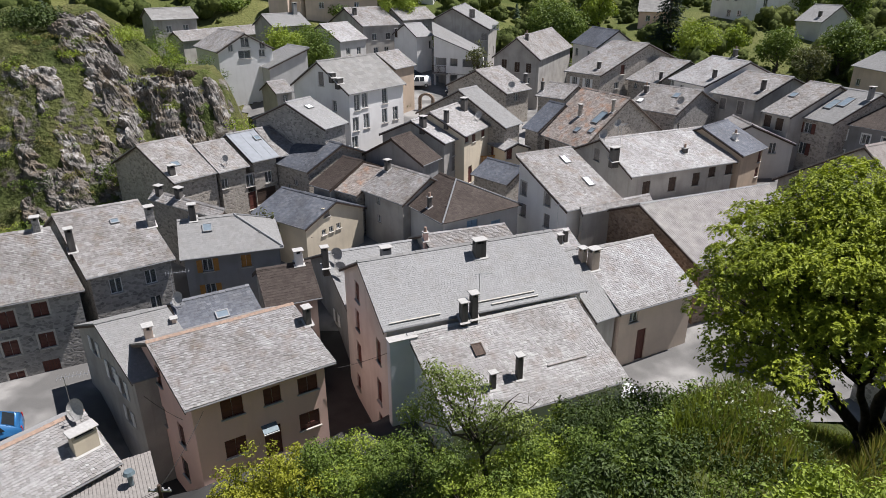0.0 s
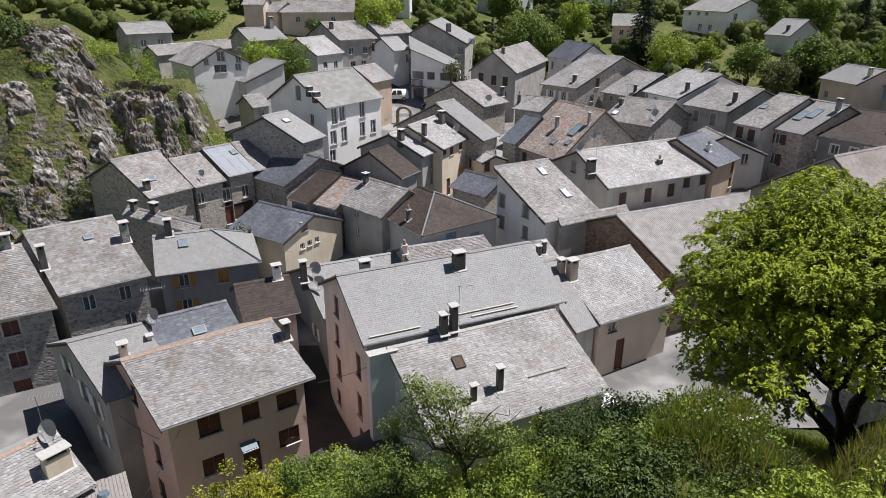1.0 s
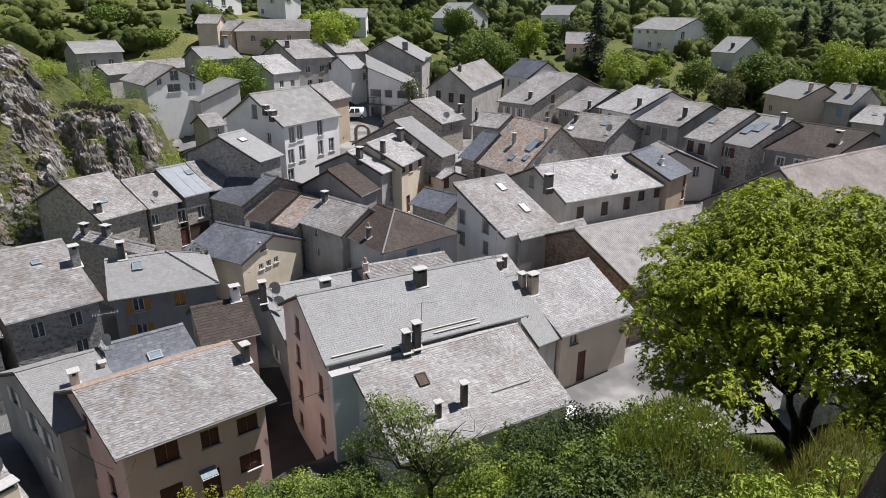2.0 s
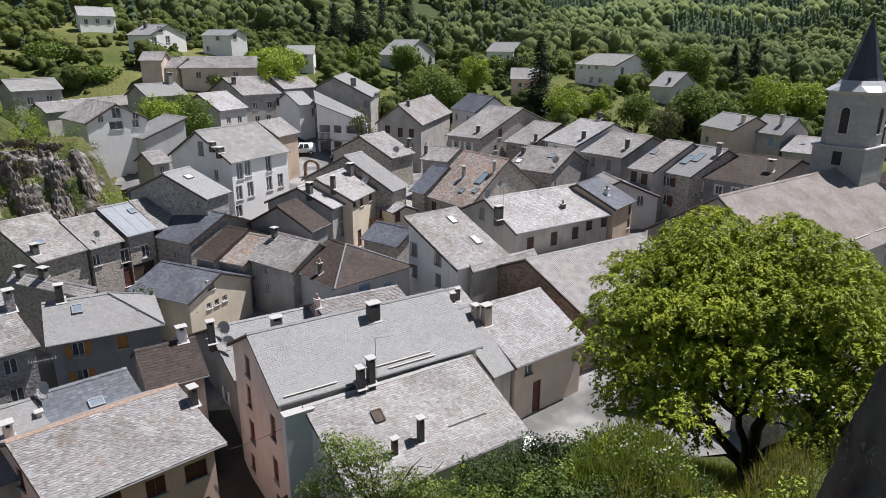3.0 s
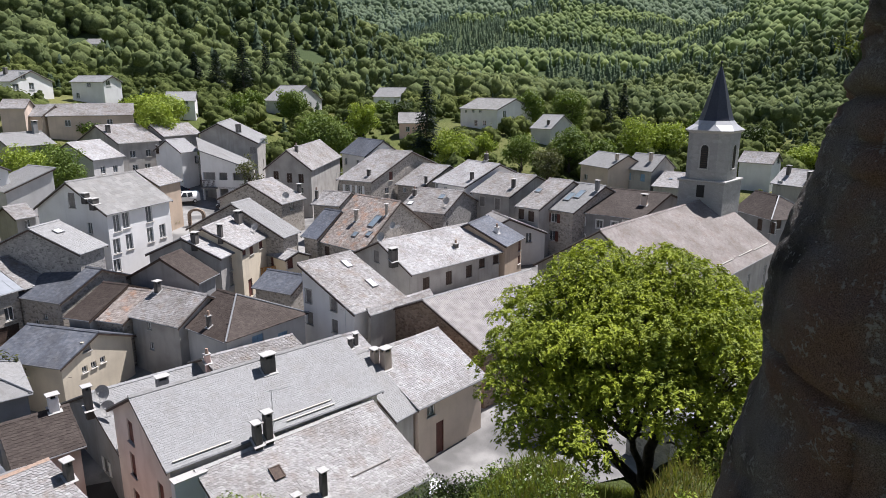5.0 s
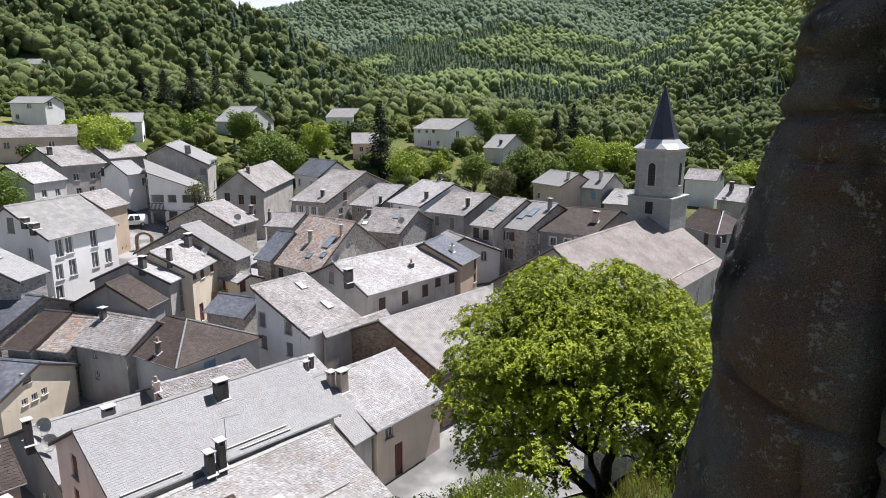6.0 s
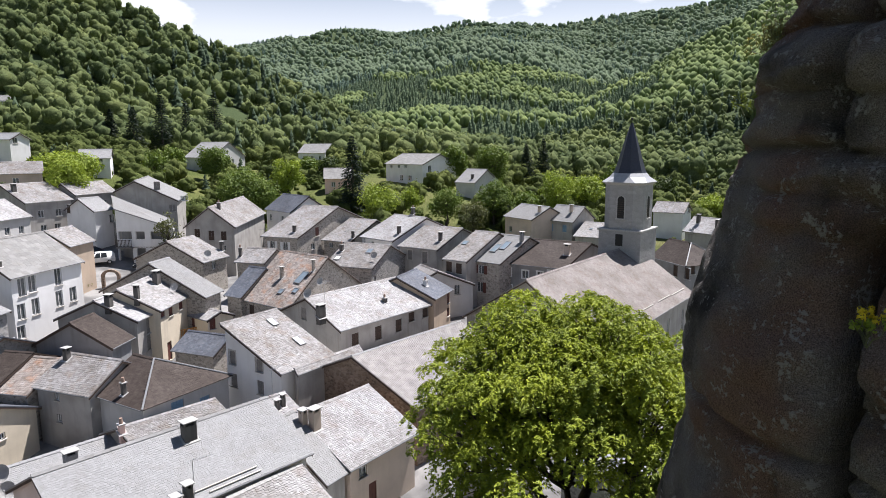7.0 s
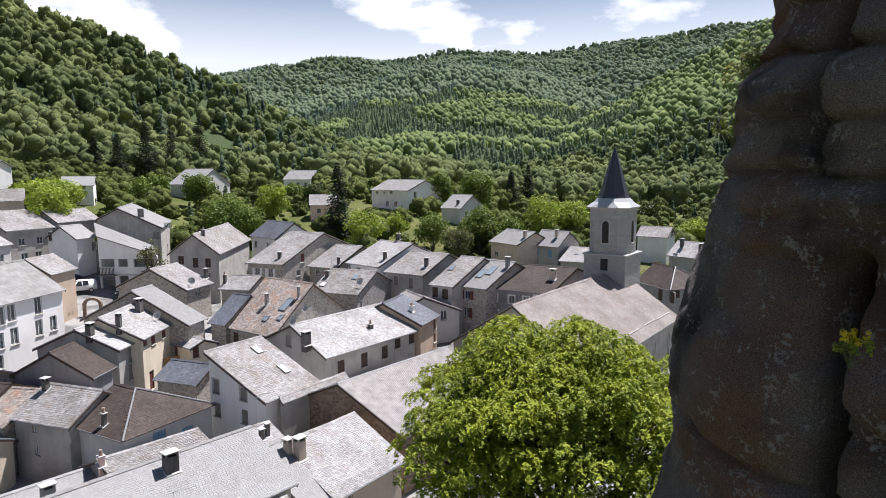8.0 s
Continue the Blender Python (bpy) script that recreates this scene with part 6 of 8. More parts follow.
def leaf_quads(centres, normals, size, rng, slim=0.55):
    """One folded leaf at each centre: arrays of vertices and faces."""
    n = len(centres)
    r = rng.normal(size=(n, 3))
    ax = np.cross(normals, r)
    ax /= np.linalg.norm(ax, axis=1)[:, None] + 1e-9
    bx = np.cross(normals, ax)
    ln = size * (0.7 + 0.6 * rng.random((n, 1)))
    w = ln * slim
    v = np.stack([centres - ax * ln / 2, centres + bx * w / 2 + normals * ln * 0.10, centres + ax * ln / 2, centres - bx * w / 2 + normals * ln * 0.10], 1)
    return v.reshape(-1, 3), (np.arange(n)[:, None] * 4 + np.arange(4)[None]).tolist()


def clump_points(clumps, per, rng):
    """Leaf places and normals in round clumps (x, y, z, radius), thickest near their skin."""
    cs, ns = [], []
    for x, y, z, r in clumps:
        k = max(6, int(per * r * r))
        d = rng.normal(size=(k, 3))
        d /= np.linalg.norm(d, axis=1)[:, None]
        rr = r * (0.50 + 0.72 * rng.random((k, 1)) ** 0.85)
        q = d * rr
        q[:, 2] *= 0.75
        cs.append(q + np.array((x, y, z)))
        m = d + rng.normal(size=(k, 3)) * 0.55 + np.array((0, 0, 0.45))
        ns.append(m / np.linalg.norm(m, axis=1)[:, None])
    return np.concatenate(cs), np.concatenate(ns)


def leaves_mesh(name, clumps, per, size, mat, seed, slim=0.55):
    rng = np.random.default_rng(seed)
    c, n = clump_points(clumps, per, rng)
    v, f = leaf_quads(c, n, size, rng, slim)
    return mesh_of(name, v.tolist(), f, mat)


def limb(bm, p, q, r0, r1, rng, bend=0.12, seg=7, steps=5):
    p, q = Vector(p), Vector(q)
    ln = (q - p).length
    pts = []
    for k in range(steps + 1):
        t = k / steps
        o = p.lerp(q, t) + Vector(rng.normal(size=3)) * bend * ln * 0.25 * math.sin(math.pi * t)
        pts.append(o)
    tube(bm, pts, [r0 + (r1 - r0) * k / steps for k in range(steps + 1)], seg)
    return pts


def tree(x, y, top, width, kind="green", seed=1, trunk=None, label="", z=None, leaf=0.34, per=70, lift=0.10, name="tree", group="", clumps=None):
    """A broad-leaved tree with its foot on the ground: trunk, limbs and a crown of leaf clumps with gaps."""
    rng = np.random.default_rng(seed)
    z0 = ground(x, y) if z is None else z
    H = max(top - z0, 1.5)
    ob = thing(name, x, y, z0, 0, label or "broad-leaved tree with a full green crown", "tree", group)
    R = width / 2
    low = H * lift
    cz, rz = (H + low) / 2, (H - low) / 2
    n = clumps or int(14 + R * 5)
    cl = []
    for k in range(n):
        d = rng.normal(size=3)
        d /= np.linalg.norm(d)
        rr = 0.35 + 0.50 * rng.random()
        cr = R * (0.26 + 0.16 * rng.random())
        cl.append((d[0] * (R - cr) * rr * 1.25, d[1] * (R - cr) * rr * 1.25, cz + d[2] * (rz - cr * 0.7) * rr * 1.2, cr))
    bm = bmesh.new()
    tr = trunk or 0.03 * H + 0.05
    pts = limb(bm, (0, 0, -0.4), (rng.normal() * 0.1 * R, rng.normal() * 0.1 * R, cz), tr, tr * 0.45, rng)
    for c in cl[:9]:
        limb(bm, pts[2 + int(rng.random() * 3)], (c[0], c[1], c[2]), tr * 0.35, tr * 0.08, rng, 0.2, 5, 4)
    part("trunk", bm, M_BARK, ob)
    part("crown", leaves_mesh("crown", cl, per, leaf, LEAF[kind], seed), None, ob)
    return ob


def conifer(x, y, top, width, seed=1, z=None, label="tall dark conifer among the gardens", group=""):
    rng = np.random.default_rng(seed)
    z0 = ground(x, y) if z is None else z
    H = top - z0
    ob = thing("conifer_tree", x, y, z0, 0, label, "tree", group)
    bm = bmesh.new()
    limb(bm, (0, 0, -0.4), (0, 0, H * 0.97), 0.025 * H, 0.01, rng, 0.02)
    part("trunk", bm, M_BARK, ob)
    cs, ns = [], []
    for k in range(26):
        t = 0.10 + 0.90 * k / 26
        r = width / 2 * (1 - t) ** 0.75 * (0.85 + 0.3 * rng.random()) + 0.15
        m = int(26 + 50 * r)
        a = rng.random(m) * 2 * math.pi
        rr = r * (0.30 + 0.70 * rng.random(m) ** 0.6) * (0.80 + 0.25 * np.sin(a * 5 + k * 1.7))
        cs.append(np.stack([rr * np.cos(a), rr * np.sin(a), H * t - rr * 0.30 + rng.normal(size=m) * 0.10], 1))
        q = np.stack([np.cos(a) * 0.35, np.sin(a) * 0.35, np.ones(m)], 1) + rng.normal(size=(m, 3)) * 0.35
        ns.append(q / np.linalg.norm(q, axis=1)[:, None])
    v, f = leaf_quads(np.concatenate(cs), np.concatenate(ns), 0.62, rng, 0.38)
    part("crown", mesh_of("crown", v.tolist(), f, LEAF["pine"]), None, ob)
    return ob


def shrub_clumps(r, h, rng):
    cl = []
    for k in range(int(7 + 5 * r)):
        a, d = rng.random() * 2 * math.pi, r * math.sqrt(rng.random())
        cr = r * (0.25 + 0.15 * rng.random())
        cl.append((d * math.cos(a), d * math.sin(a), max(cr * 0.5, (h - cr) * (0.35 + 0.65 * rng.random()) * (1 - 0.45 * (d / r) ** 2)), cr))
    return cl


def scrub(name, label, rows, leaf, per):
    """Low plants that nobody could count: rows of (x, y, radius, height, kind), joined by kind."""
    for kind in sorted({q[4] for q in rows}):
        rng = np.random.default_rng(len(rows) + len(kind))
        cl = []
        for x, y, r, h, k in rows:
            if k == kind:
                z = ground(x, y)
                cl += [(x + a, y + b, z + c, d) for a, b, c, d in shrub_clumps(r, h, rng)]
        tagged(new(name, leaves_mesh(name, cl, per, leaf, LEAF[kind], 7)), label, "undergrowth", kind="stuff")


def bush(x, y, r, h, kind="green", seed=1, leaf=0.145, per=520, label="leafy green shrub on the slope", group="shrubs of the slope", z=None, blossom=None):
    rng = np.random.default_rng(seed)
    ob = thing("shrub", x, y, ground(x, y) if z is None else z, 0, label, "shrub", group)
    cl = shrub_clumps(r, h, rng)
    part("foliage", leaves_mesh("foliage", cl, per, leaf, LEAF[kind], seed), None, ob)
    bm = bmesh.new()
    for c in cl[:7]:
        limb(bm, (c[0] * 0.1, c[1] * 0.1, -0.2), c[:3], 0.04, 0.012, rng, 0.15, 5, 3)
    part("stem", bm, M_BARK, ob)
    if blossom:
        part("blossom", leaves_mesh("blossom", [(c[0], c[1], c[2] + c[3] * 0.55, c[3] * 0.7) for c in cl[::2]], 40, 0.12, LEAF[blossom], seed + 1, 0.9), None, ob)
    return ob


# the great walnut on the slope
def spray_points(boughs, per, rng):
    """Leaves of flattened boughs: a domed, thinly layered top whose leaves hang at the rim."""
    cs, ns, ax = [], [], []
    for x, y, z, r in boughs:
        k = max(8, int(per * r * r))
        # each bough is made of small hanging sprays
        m = max(4, k // 14)
        a, q = rng.random(m) * 2 * math.pi, np.sqrt(rng.random(m))
        sx, sy = q * np.cos(a), q * np.sin(a)
        sz = 0.74 * np.sqrt(np.maximum(0, 1.02 - q * q)) - 0.30 * rng.random(m) ** 2
        i = rng.integers(0, m, k)
        out = np.stack([sx[i], sy[i], np.zeros(k)], 1)
        t = rng.random((k, 1))
        dirn = np.stack([sx[i] * 0.8 + 0.45 * np.cos(a[i] * 7 + i), sy[i] * 0.8 + 0.45 * np.sin(a[i] * 7 + i), np.full(k, 0.05)], 1)
        pos = np.stack([sx[i], sy[i], sz[i]], 1) * r + dirn * t * 0.34 + np.stack([np.zeros(k), np.zeros(k), -0.30 * t[:, 0] ** 2], 1) + rng.normal(size=(k, 3)) * 0.05
        cs.append(pos + np.array((x, y, z)))
        nn = out * 0.5 + np.array((0, 0, 0.9)) + dirn * 0.5 * t + rng.normal(size=(k, 3)) * 0.30
        ns.append(nn / np.linalg.norm(nn, axis=1)[:, None])
    return np.concatenate(cs), np.concatenate(ns)


def walnut():
    rng = np.random.default_rng(11)
    x, y = 17.76, 22.29
    z0 = ground(x, y)
    ob = thing("walnut_tree", x, y, z0, 0, "great walnut tree with a wide bright green crown on the slope", "tree")
    bm = bmesh.new()
    right = Vector((0.78, -0.62, 0))
    back = Vector((0.62, 0.78, 0))
    fork = limb(bm, (0, 0, -0.8), (0.05, 0.05, 0.7), 0.42, 0.36, rng, 0.05, 10, 3)[-1]
    mid_z = 13.05 - z0
    ends = []
    for r, b, h_, rad in ((-2.3, 0.2, 3.4, 0.28), (0.4, 0.5, 4.2, 0.32), (-0.6, -0.9, 3.8, 0.21), (2.0, -0.2, 3.9, 0.18)):
        e = right * r + back * b + Vector((0, 0, h_))
        ends.append(limb(bm, fork, e, rad, rad * 0.65, rng, 0.10, 9, 5)[-1])
    cl, inner = [], []
    tries = 0
    while len(cl) < 140 and tries < 9000:
        tries += 1
        d = rng.normal(size=3)
        d /= np.linalg.norm(d)
        # nothing hangs before the trunk
        if d[2] < (-0.62 if d[0] < -0.15 else -0.48 if d[1] > 0.2 else -0.12 if abs(d[0] - 0.1) < 0.30 else -0.36):
            continue
        cr = 0.75 + 0.95 * rng.random() ** 1.3
        rr = 0.70 + 0.30 * rng.random()
        wav = 1 + 0.26 * noise.noise((d[0] * 2.2, d[1] * 2.2, d[2] * 2.2 + 3)) + 0.07 * noise.noise((d[0] * 5.0, d[1] * 5.0, d[2] * 5.0))
        wide = 7.0 if d[2] > -0.2 else 6.3
        rx, rz = (wide - cr * 0.6) * rr * wav, (4.8 if d[2] > 0 else 5.5) - cr * 0.3
        p = right * (d[0] * rx - 0.85) + back * (d[1] * rx) + Vector((0, 0, mid_z + d[2] * rz * rr * wav))
        if all((p - Vector(c[:3])).length > 0.58 * (cr + c[3]) for c in cl):
            cl.append((p.x, p.y, p.z, cr))
    for k in range(150):
        d = rng.normal(size=3)
        d /= np.linalg.norm(d)
        q = 0.35 + 0.35 * rng.random()
        p = right * (d[0] * 6.4 * q - 0.85) + back * (d[1] * 6.4 * q) + Vector((0, 0, mid_z + 0.9 + d[2] * 3.6 * q))
        inner.append((p.x, p.y, p.z, 1.0))
    for i, c in enumerate(cl + inner[::2]):
        s = min(ends, key=lambda q: (q - Vector(c[:3])).length)
        mid = s.lerp(Vector(c[:3]), 0.55) + Vector((0, 0, 0.25))
        if i % 3 == 0:
            limb(bm, s, mid, 0.12, 0.06, rng, 0.15, 6, 3)
            limb(bm, mid, c[:3], 0.06, 0.02, rng, 0.2, 5, 3)
        else:
            limb(bm, mid, c[:3], 0.05, 0.02, rng, 0.2, 5, 3)
    part("trunk", bm, M_BARK, ob, smooth=True)
    c, n = spray_points(cl, 840, rng)
    v, f = leaf_quads(c, n, 0.185, rng, 0.42)
    part("crown", mesh_of("crown", v.tolist(), f, LEAF["walnut"]), None, ob)
    c, n = spray_points(inner, 420, rng)
    v, f = leaf_quads(c, n, 0.21, rng, 0.45)
    part("inner_leaves", mesh_of("inner_leaves", v.tolist(), f, LEAF["walnut"]), None, ob)


walnut()


# small ragged fruit tree in front of the lean-to, with a bare branch
def fruit_tree():
    rng = np.random.default_rng(31)
    x, y = 2.21, 23.4
    ob = thing("fruit_tree", x, y, ground(x, y), 0, "ragged old fruit tree with sparse leaves and bare branches", "tree")
    z = 2.3 - ground(x, y)
    bm = bmesh.new()
    pts = limb(bm, (0, 0, -1.0), (-0.5, 0.0, z + 3.2), 0.17, 0.12, rng, 0.12, 8, 5)
    cl = []
    for dx, dy, dz, r in ((-3.1, 0, 5.4, 0.7), (-2.4, 0.4, 6.3, 0.8), (-1.7, -0.3, 6.9, 0.75), (-2.0, -0.3, 5.4, 0.8), (-1.0, 0.3, 6.2, 0.75), (-1.3, 0, 4.9, 0.7), (-0.4, -0.2, 5.2, 0.7), (0.4, 0.3, 4.7, 0.7), (1.2, 0, 4.6, 0.6), (-3.7, 0.2, 4.8, 0.55), (-0.3, 0.2, 3.8, 0.7), (0.8, 0, 3.9, 0.6), (-2.6, 0, 7.3, 0.5), (-0.9, 0.1, 3.3, 0.6), (1.6, 0, 3.6, 0.5)):
        e = Vector((dx, dy, z + dz - 0.1))
        limb(bm, pts[-1 - int(rng.random() * 2)], e, 0.07, 0.018, rng, 0.2, 6, 5)
        cl.append((e.x, e.y, e.z, r))
    for dx, dz in ((1.5, 6.0), (2.0, 5.6), (1.1, 5.9), (2.3, 4.7)):
        limb(bm, pts[-1], (dx, 0.1, z + dz), 0.05, 0.008, rng, 0.35, 5, 6)
    part("trunk", bm, M_BARK, ob)
    part("crown", leaves_mesh("crown", cl, 980, 0.14, LEAF["fruit"], 32, 0.55), None, ob)


fruit_tree()


def wild_shrub(x, y, top, width, kind, seed):
    """A shrub as high as a small tree, leafy down to its foot."""
    return bush(x, y, width * 0.55, 0.85 * (top - ground(x, y)), kind, seed, 0.2, 150, "tall wild shrub at the edge of the knoll", "shrubs of the knoll")

# trees of the village, its gardens and the lower hillside
conifer(42.0, 128.3, 26.6, 8.6, 1)
tree(21.2, 128.3, 21.0, 13.5, "green", 42, leaf=0.47, per=60, group='trees round the village')
tree(75.7, 150.0, 24.9, 8.9, "green", 43, leaf=0.60, per=40, group='trees round the village')
tree(84.5, 145.2, 25.3, 9.8, "green", 44, leaf=0.60, per=40, group='trees round the village')
tree(81.9, 113.5, 19.8, 8.9, "bright", 45, leaf=0.50, per=40, group='trees round the village')
tree(93.0, 117.7, 18.6, 9.8, "bright", 46, leaf=0.54, per=40, group='trees round the village')
tree(123.1, 124.4, 16.4, 7.4, "dark", 47, leaf=0.63, per=40, group='trees round the village')
tree(21.1, 176.7, 25.1, 9.7, "green", 48, leaf=0.64, per=40, group='trees round the village')
tree(11.6, 181.6, 24.5, 7.7, "green", 49, leaf=0.66, per=40, group='trees round the village')
tree(34.9, 156.2, 22.1, 9.0, "bright", 50, leaf=0.58, per=40, group='trees round the village')
tree(42.4, 114.4, 18.4, 8.6, "bright", 51, leaf=0.44, per=60, group='trees round the village')
tree(64.9, 110.3, 18.3, 8.6, "green", 52, leaf=0.46, per=60, group='trees round the village')
tree(54.9, 111.2, 17.1, 7.6, "green", 53, leaf=0.45, per=60, group='trees round the village')
tree(50.9, 119.6, 16.8, 5.7, "bright", 54, leaf=0.47, per=60, group='trees round the village')
tree(-9.9, 144.7, 23.4, 15.1, "bright", 55, leaf=0.52, per=40, group='trees round the village')
tree(72.2, 110.5, 15.6, 7.0, "green", 56, leaf=0.48, per=60, group='trees round the village')
tree(112.0, 99.8, 14.1, 7.9, "bright", 57, leaf=0.54, per=40, group='trees round the village')
tree(123.5, 144.4, 19.5, 8.4, "green", 58, leaf=0.68, per=40, group='trees round the village')
tree(52.0, 177.5, 21.8, 8.1, "dark", 59, leaf=0.67, per=40, group='trees round the village')
tree(47.4, 184.0, 21.0, 7.4, "green", 60, leaf=0.68, per=40, group='trees round the village')
tree(1.4, 165.0, 19.0, 8.7, "bright", 61, leaf=0.59, per=40, group='trees round the village')
tree(56.3, 103.7, 15.1, 6.2, "olive", 62, leaf=0.42, per=60, group='trees round the village')
tree(-22.0, 115.9, 16.6, 11.6, "green", 63, leaf=0.42, per=60, group='trees round the village')
wild_shrub(-21.7, 70.8, 12.7, 4.6, "bright", 64)
tree(-14.8, 51.9, 7.4, 2.7, "olive", 65, leaf=0.30, per=60, lift=0.1, group='trees round the village')
wild_shrub(-30.9, 76.0, 18.7, 3.3, "bright", 66)
wild_shrub(-35.9, 76.0, 20.2, 4.4, "bright", 67)
wild_shrub(-29.4, 74.4, 18.0, 2.8, "green", 68)
tree(-43.6, 74.1, 20.9, 8.3, "dark", 70, leaf=0.31, per=60, group='trees round the village')
tree(-5.6, 94.8, 8.1, 2.2, "bright", 71, leaf=0.34, per=60, lift=0.1, group='trees round the village')
tree(-52.0, 140.7, 24.7, 9.2, "green", 72, leaf=0.54, per=40, group='trees round the village')
tree(6.3, 159.9, 24.5, 6.2, "green", 73, leaf=0.58, per=40, group='trees round the village')
tree(-8.3, 127.7, 22.9, 9.0, "bright", 74, leaf=0.46, per=60, lift=0.1, group='trees round the village')
tree(5.5, 104.9, 15.5, 4.6, "olive", 75, leaf=0.38, per=60, group='trees round the village')
tree(-25.3, 109.1, 17.2, 8.9, "bright", 76, leaf=0.40, per=60, lift=0.1, group='trees round the village')
tree(-19.8, 106.2, 16.9, 7.6, "green", 77, leaf=0.39, per=60, lift=0.1, group='trees round the village')
tree(-20.3, 133.5, 19.2, 7.1, "green", 78, leaf=0.49, per=60, group='trees round the village')
tree(-41.3, 133.8, 19.0, 8.6, "green", 79, leaf=0.50, per=40, group='trees round the village')
tree(-1.6, 165.0, 21.3, 5.8, "green", 80, leaf=0.59, per=40, group='trees round the village')
wild_shrub(-30.4, 86.8, 18.4, 4.1, "green", 81)
wild_shrub(-36.7, 87.6, 19.8, 5.0, "green", 82)
conifer(12.3, 229.7, 41.2, 10.1, 43)
conifer(4.0, 225.0, 36.4, 8.9, 44)
conifer(31.9, 258.0, 44.7, 11.5, 45)
conifer(109.3, 167.5, 24.4, 7.0, 46)
conifer(119.2, 172.9, 26.1, 7.4, 47)
conifer(-2.3, 235.0, 36.0, 8.3, 48)
conifer(21.3, 249.1, 39.9, 9.9, 49)

# shrubs
bush(-9.72, 22.70, 1.62, 2.75, "yellow", 200, label='yellow-green clipped hedge on the slope')
bush(-8.90, 24.11, 1.49, 2.50, "yellow", 201, label='yellow-green clipped hedge on the slope')
bush(-7.84, 25.00, 1.35, 2.50, "yellow", 202, label='yellow-green clipped hedge on the slope')
bush(-6.66, 25.14, 1.35, 2.75, "green", 203)
bush(-5.53, 25.81, 1.49, 3.00, "green", 204)
bush(-4.15, 26.07, 1.49, 3.00, "bright", 205)
bush(-2.71, 26.26, 1.35, 3.25, "green", 206)
bush(-1.55, 26.16, 1.35, 3.25, "dark", 207)
bush(-0.39, 25.80, 1.35, 3.00, "dark", 208)
bush(-5.86, 23.27, 1.35, 2.00, "green", 209)
bush(-3.54, 23.44, 1.49, 2.00, "green", 210)
bush(-1.17, 23.67, 1.49, 2.25, "green", 211)
bush(0.90, 22.18, 1.08, 1.75, "bright", 212)
bush(3.73, 23.30, 1.22, 2.00, "bright", 213)
bush(5.09, 23.97, 1.35, 3.00, "dark", 214)
bush(6.14, 24.23, 1.49, 3.50, "dark", 215)
bush(7.29, 24.96, 1.49, 3.75, "dark", 216)
bush(8.40, 25.13, 1.49, 3.25, "dark", 217)
bush(6.24, 22.14, 1.62, 2.50, "dark", 218)
bush(7.98, 22.42, 1.76, 2.75, "dark", 219)
bush(4.79, 20.75, 1.62, 1.75, "bright", 225)
bush(6.64, 19.92, 1.62, 1.88, "green", 226)
bush(-32.65, 64.17, 2.16, 2.75, "green", 243, group='shrubs of the knoll', label='wild shrub between the rocks of the knoll', leaf=0.2, per=170)
bush(-29.28, 63.58, 1.89, 2.00, "green", 244, group='shrubs of the knoll', label='wild shrub between the rocks of the knoll', leaf=0.2, per=170)
bush(-35.64, 55.55, 4.05, 4.38, "green", 245, group='shrubs of the knoll', label='wild shrub between the rocks of the knoll', leaf=0.2, per=170)
bush(-33.88, 51.93, 3.38, 3.12, "bright", 246, group='shrubs of the knoll', label='wild shrub between the rocks of the knoll', leaf=0.2, per=170)
bush(-32.08, 48.32, 2.70, 2.50, "bright", 247, group='shrubs of the knoll', label='wild shrub between the rocks of the knoll', leaf=0.2, per=170)
bush(-32.29, 45.76, 2.97, 3.25, "green", 248, group='shrubs of the knoll', label='wild shrub between the rocks of the knoll', leaf=0.2, per=170)
bush(-31.61, 53.34, 1.76, 1.62, "green", 249, group='shrubs of the knoll', label='wild shrub between the rocks of the knoll', leaf=0.2, per=170)
bush(-28.93, 59.32, 1.76, 1.75, "bright", 250, group='shrubs of the knoll', label='wild shrub between the rocks of the knoll', leaf=0.2, per=170)
bush(-26.73, 63.61, 1.76, 2.00, "green", 251, group='shrubs of the knoll', label='wild shrub between the rocks of the knoll', leaf=0.2, per=170)
bush(-23.97, 65.77, 1.76, 2.25, "green", 252, group='shrubs of the knoll', label='wild shrub between the rocks of the knoll', leaf=0.2, per=170)
bush(-22.69, 66.22, 2.03, 2.75, "bright", 253, group='shrubs of the knoll', label='wild shrub between the rocks of the knoll', leaf=0.2, per=170)
bush(-26.36, 69.15, 2.16, 3.25, "green", 254, group='shrubs of the knoll', label='wild shrub between the rocks of the knoll', leaf=0.2, per=170)
bush(-30.41, 66.36, 1.76, 1.88, "bright", 255, group='shrubs of the knoll', label='wild shrub between the rocks of the knoll', leaf=0.2, per=170)
bush(-33.63, 49.69, 3.24, 3.25, "dark", 256, group='shrubs of the knoll', label='wild shrub between the rocks of the knoll', leaf=0.2, per=170)
bush(-27.97, 64.17, 1.89, 2.25, "green", 257, group='shrubs of the knoll', label='wild shrub between the rocks of the knoll', leaf=0.2, per=170)
bush(-24.68, 63.36, 1.62, 1.75, "green", 258, group='shrubs of the knoll', label='wild shrub between the rocks of the knoll', leaf=0.2, per=170)
bush(-33.70, 56.75, 1.76, 1.50, "bright", 259, group='shrubs of the knoll', label='wild shrub between the rocks of the knoll', leaf=0.2, per=170)
bush(-35.31, 58.12, 2.43, 2.50, "green", 260, group='shrubs of the knoll', label='wild shrub between the rocks of the knoll', leaf=0.2, per=170)
bush(-27.89, 53.13, 1.35, 1.12, "bright", 261, group='shrubs of the knoll', label='wild shrub between the rocks of the knoll', leaf=0.2, per=170)
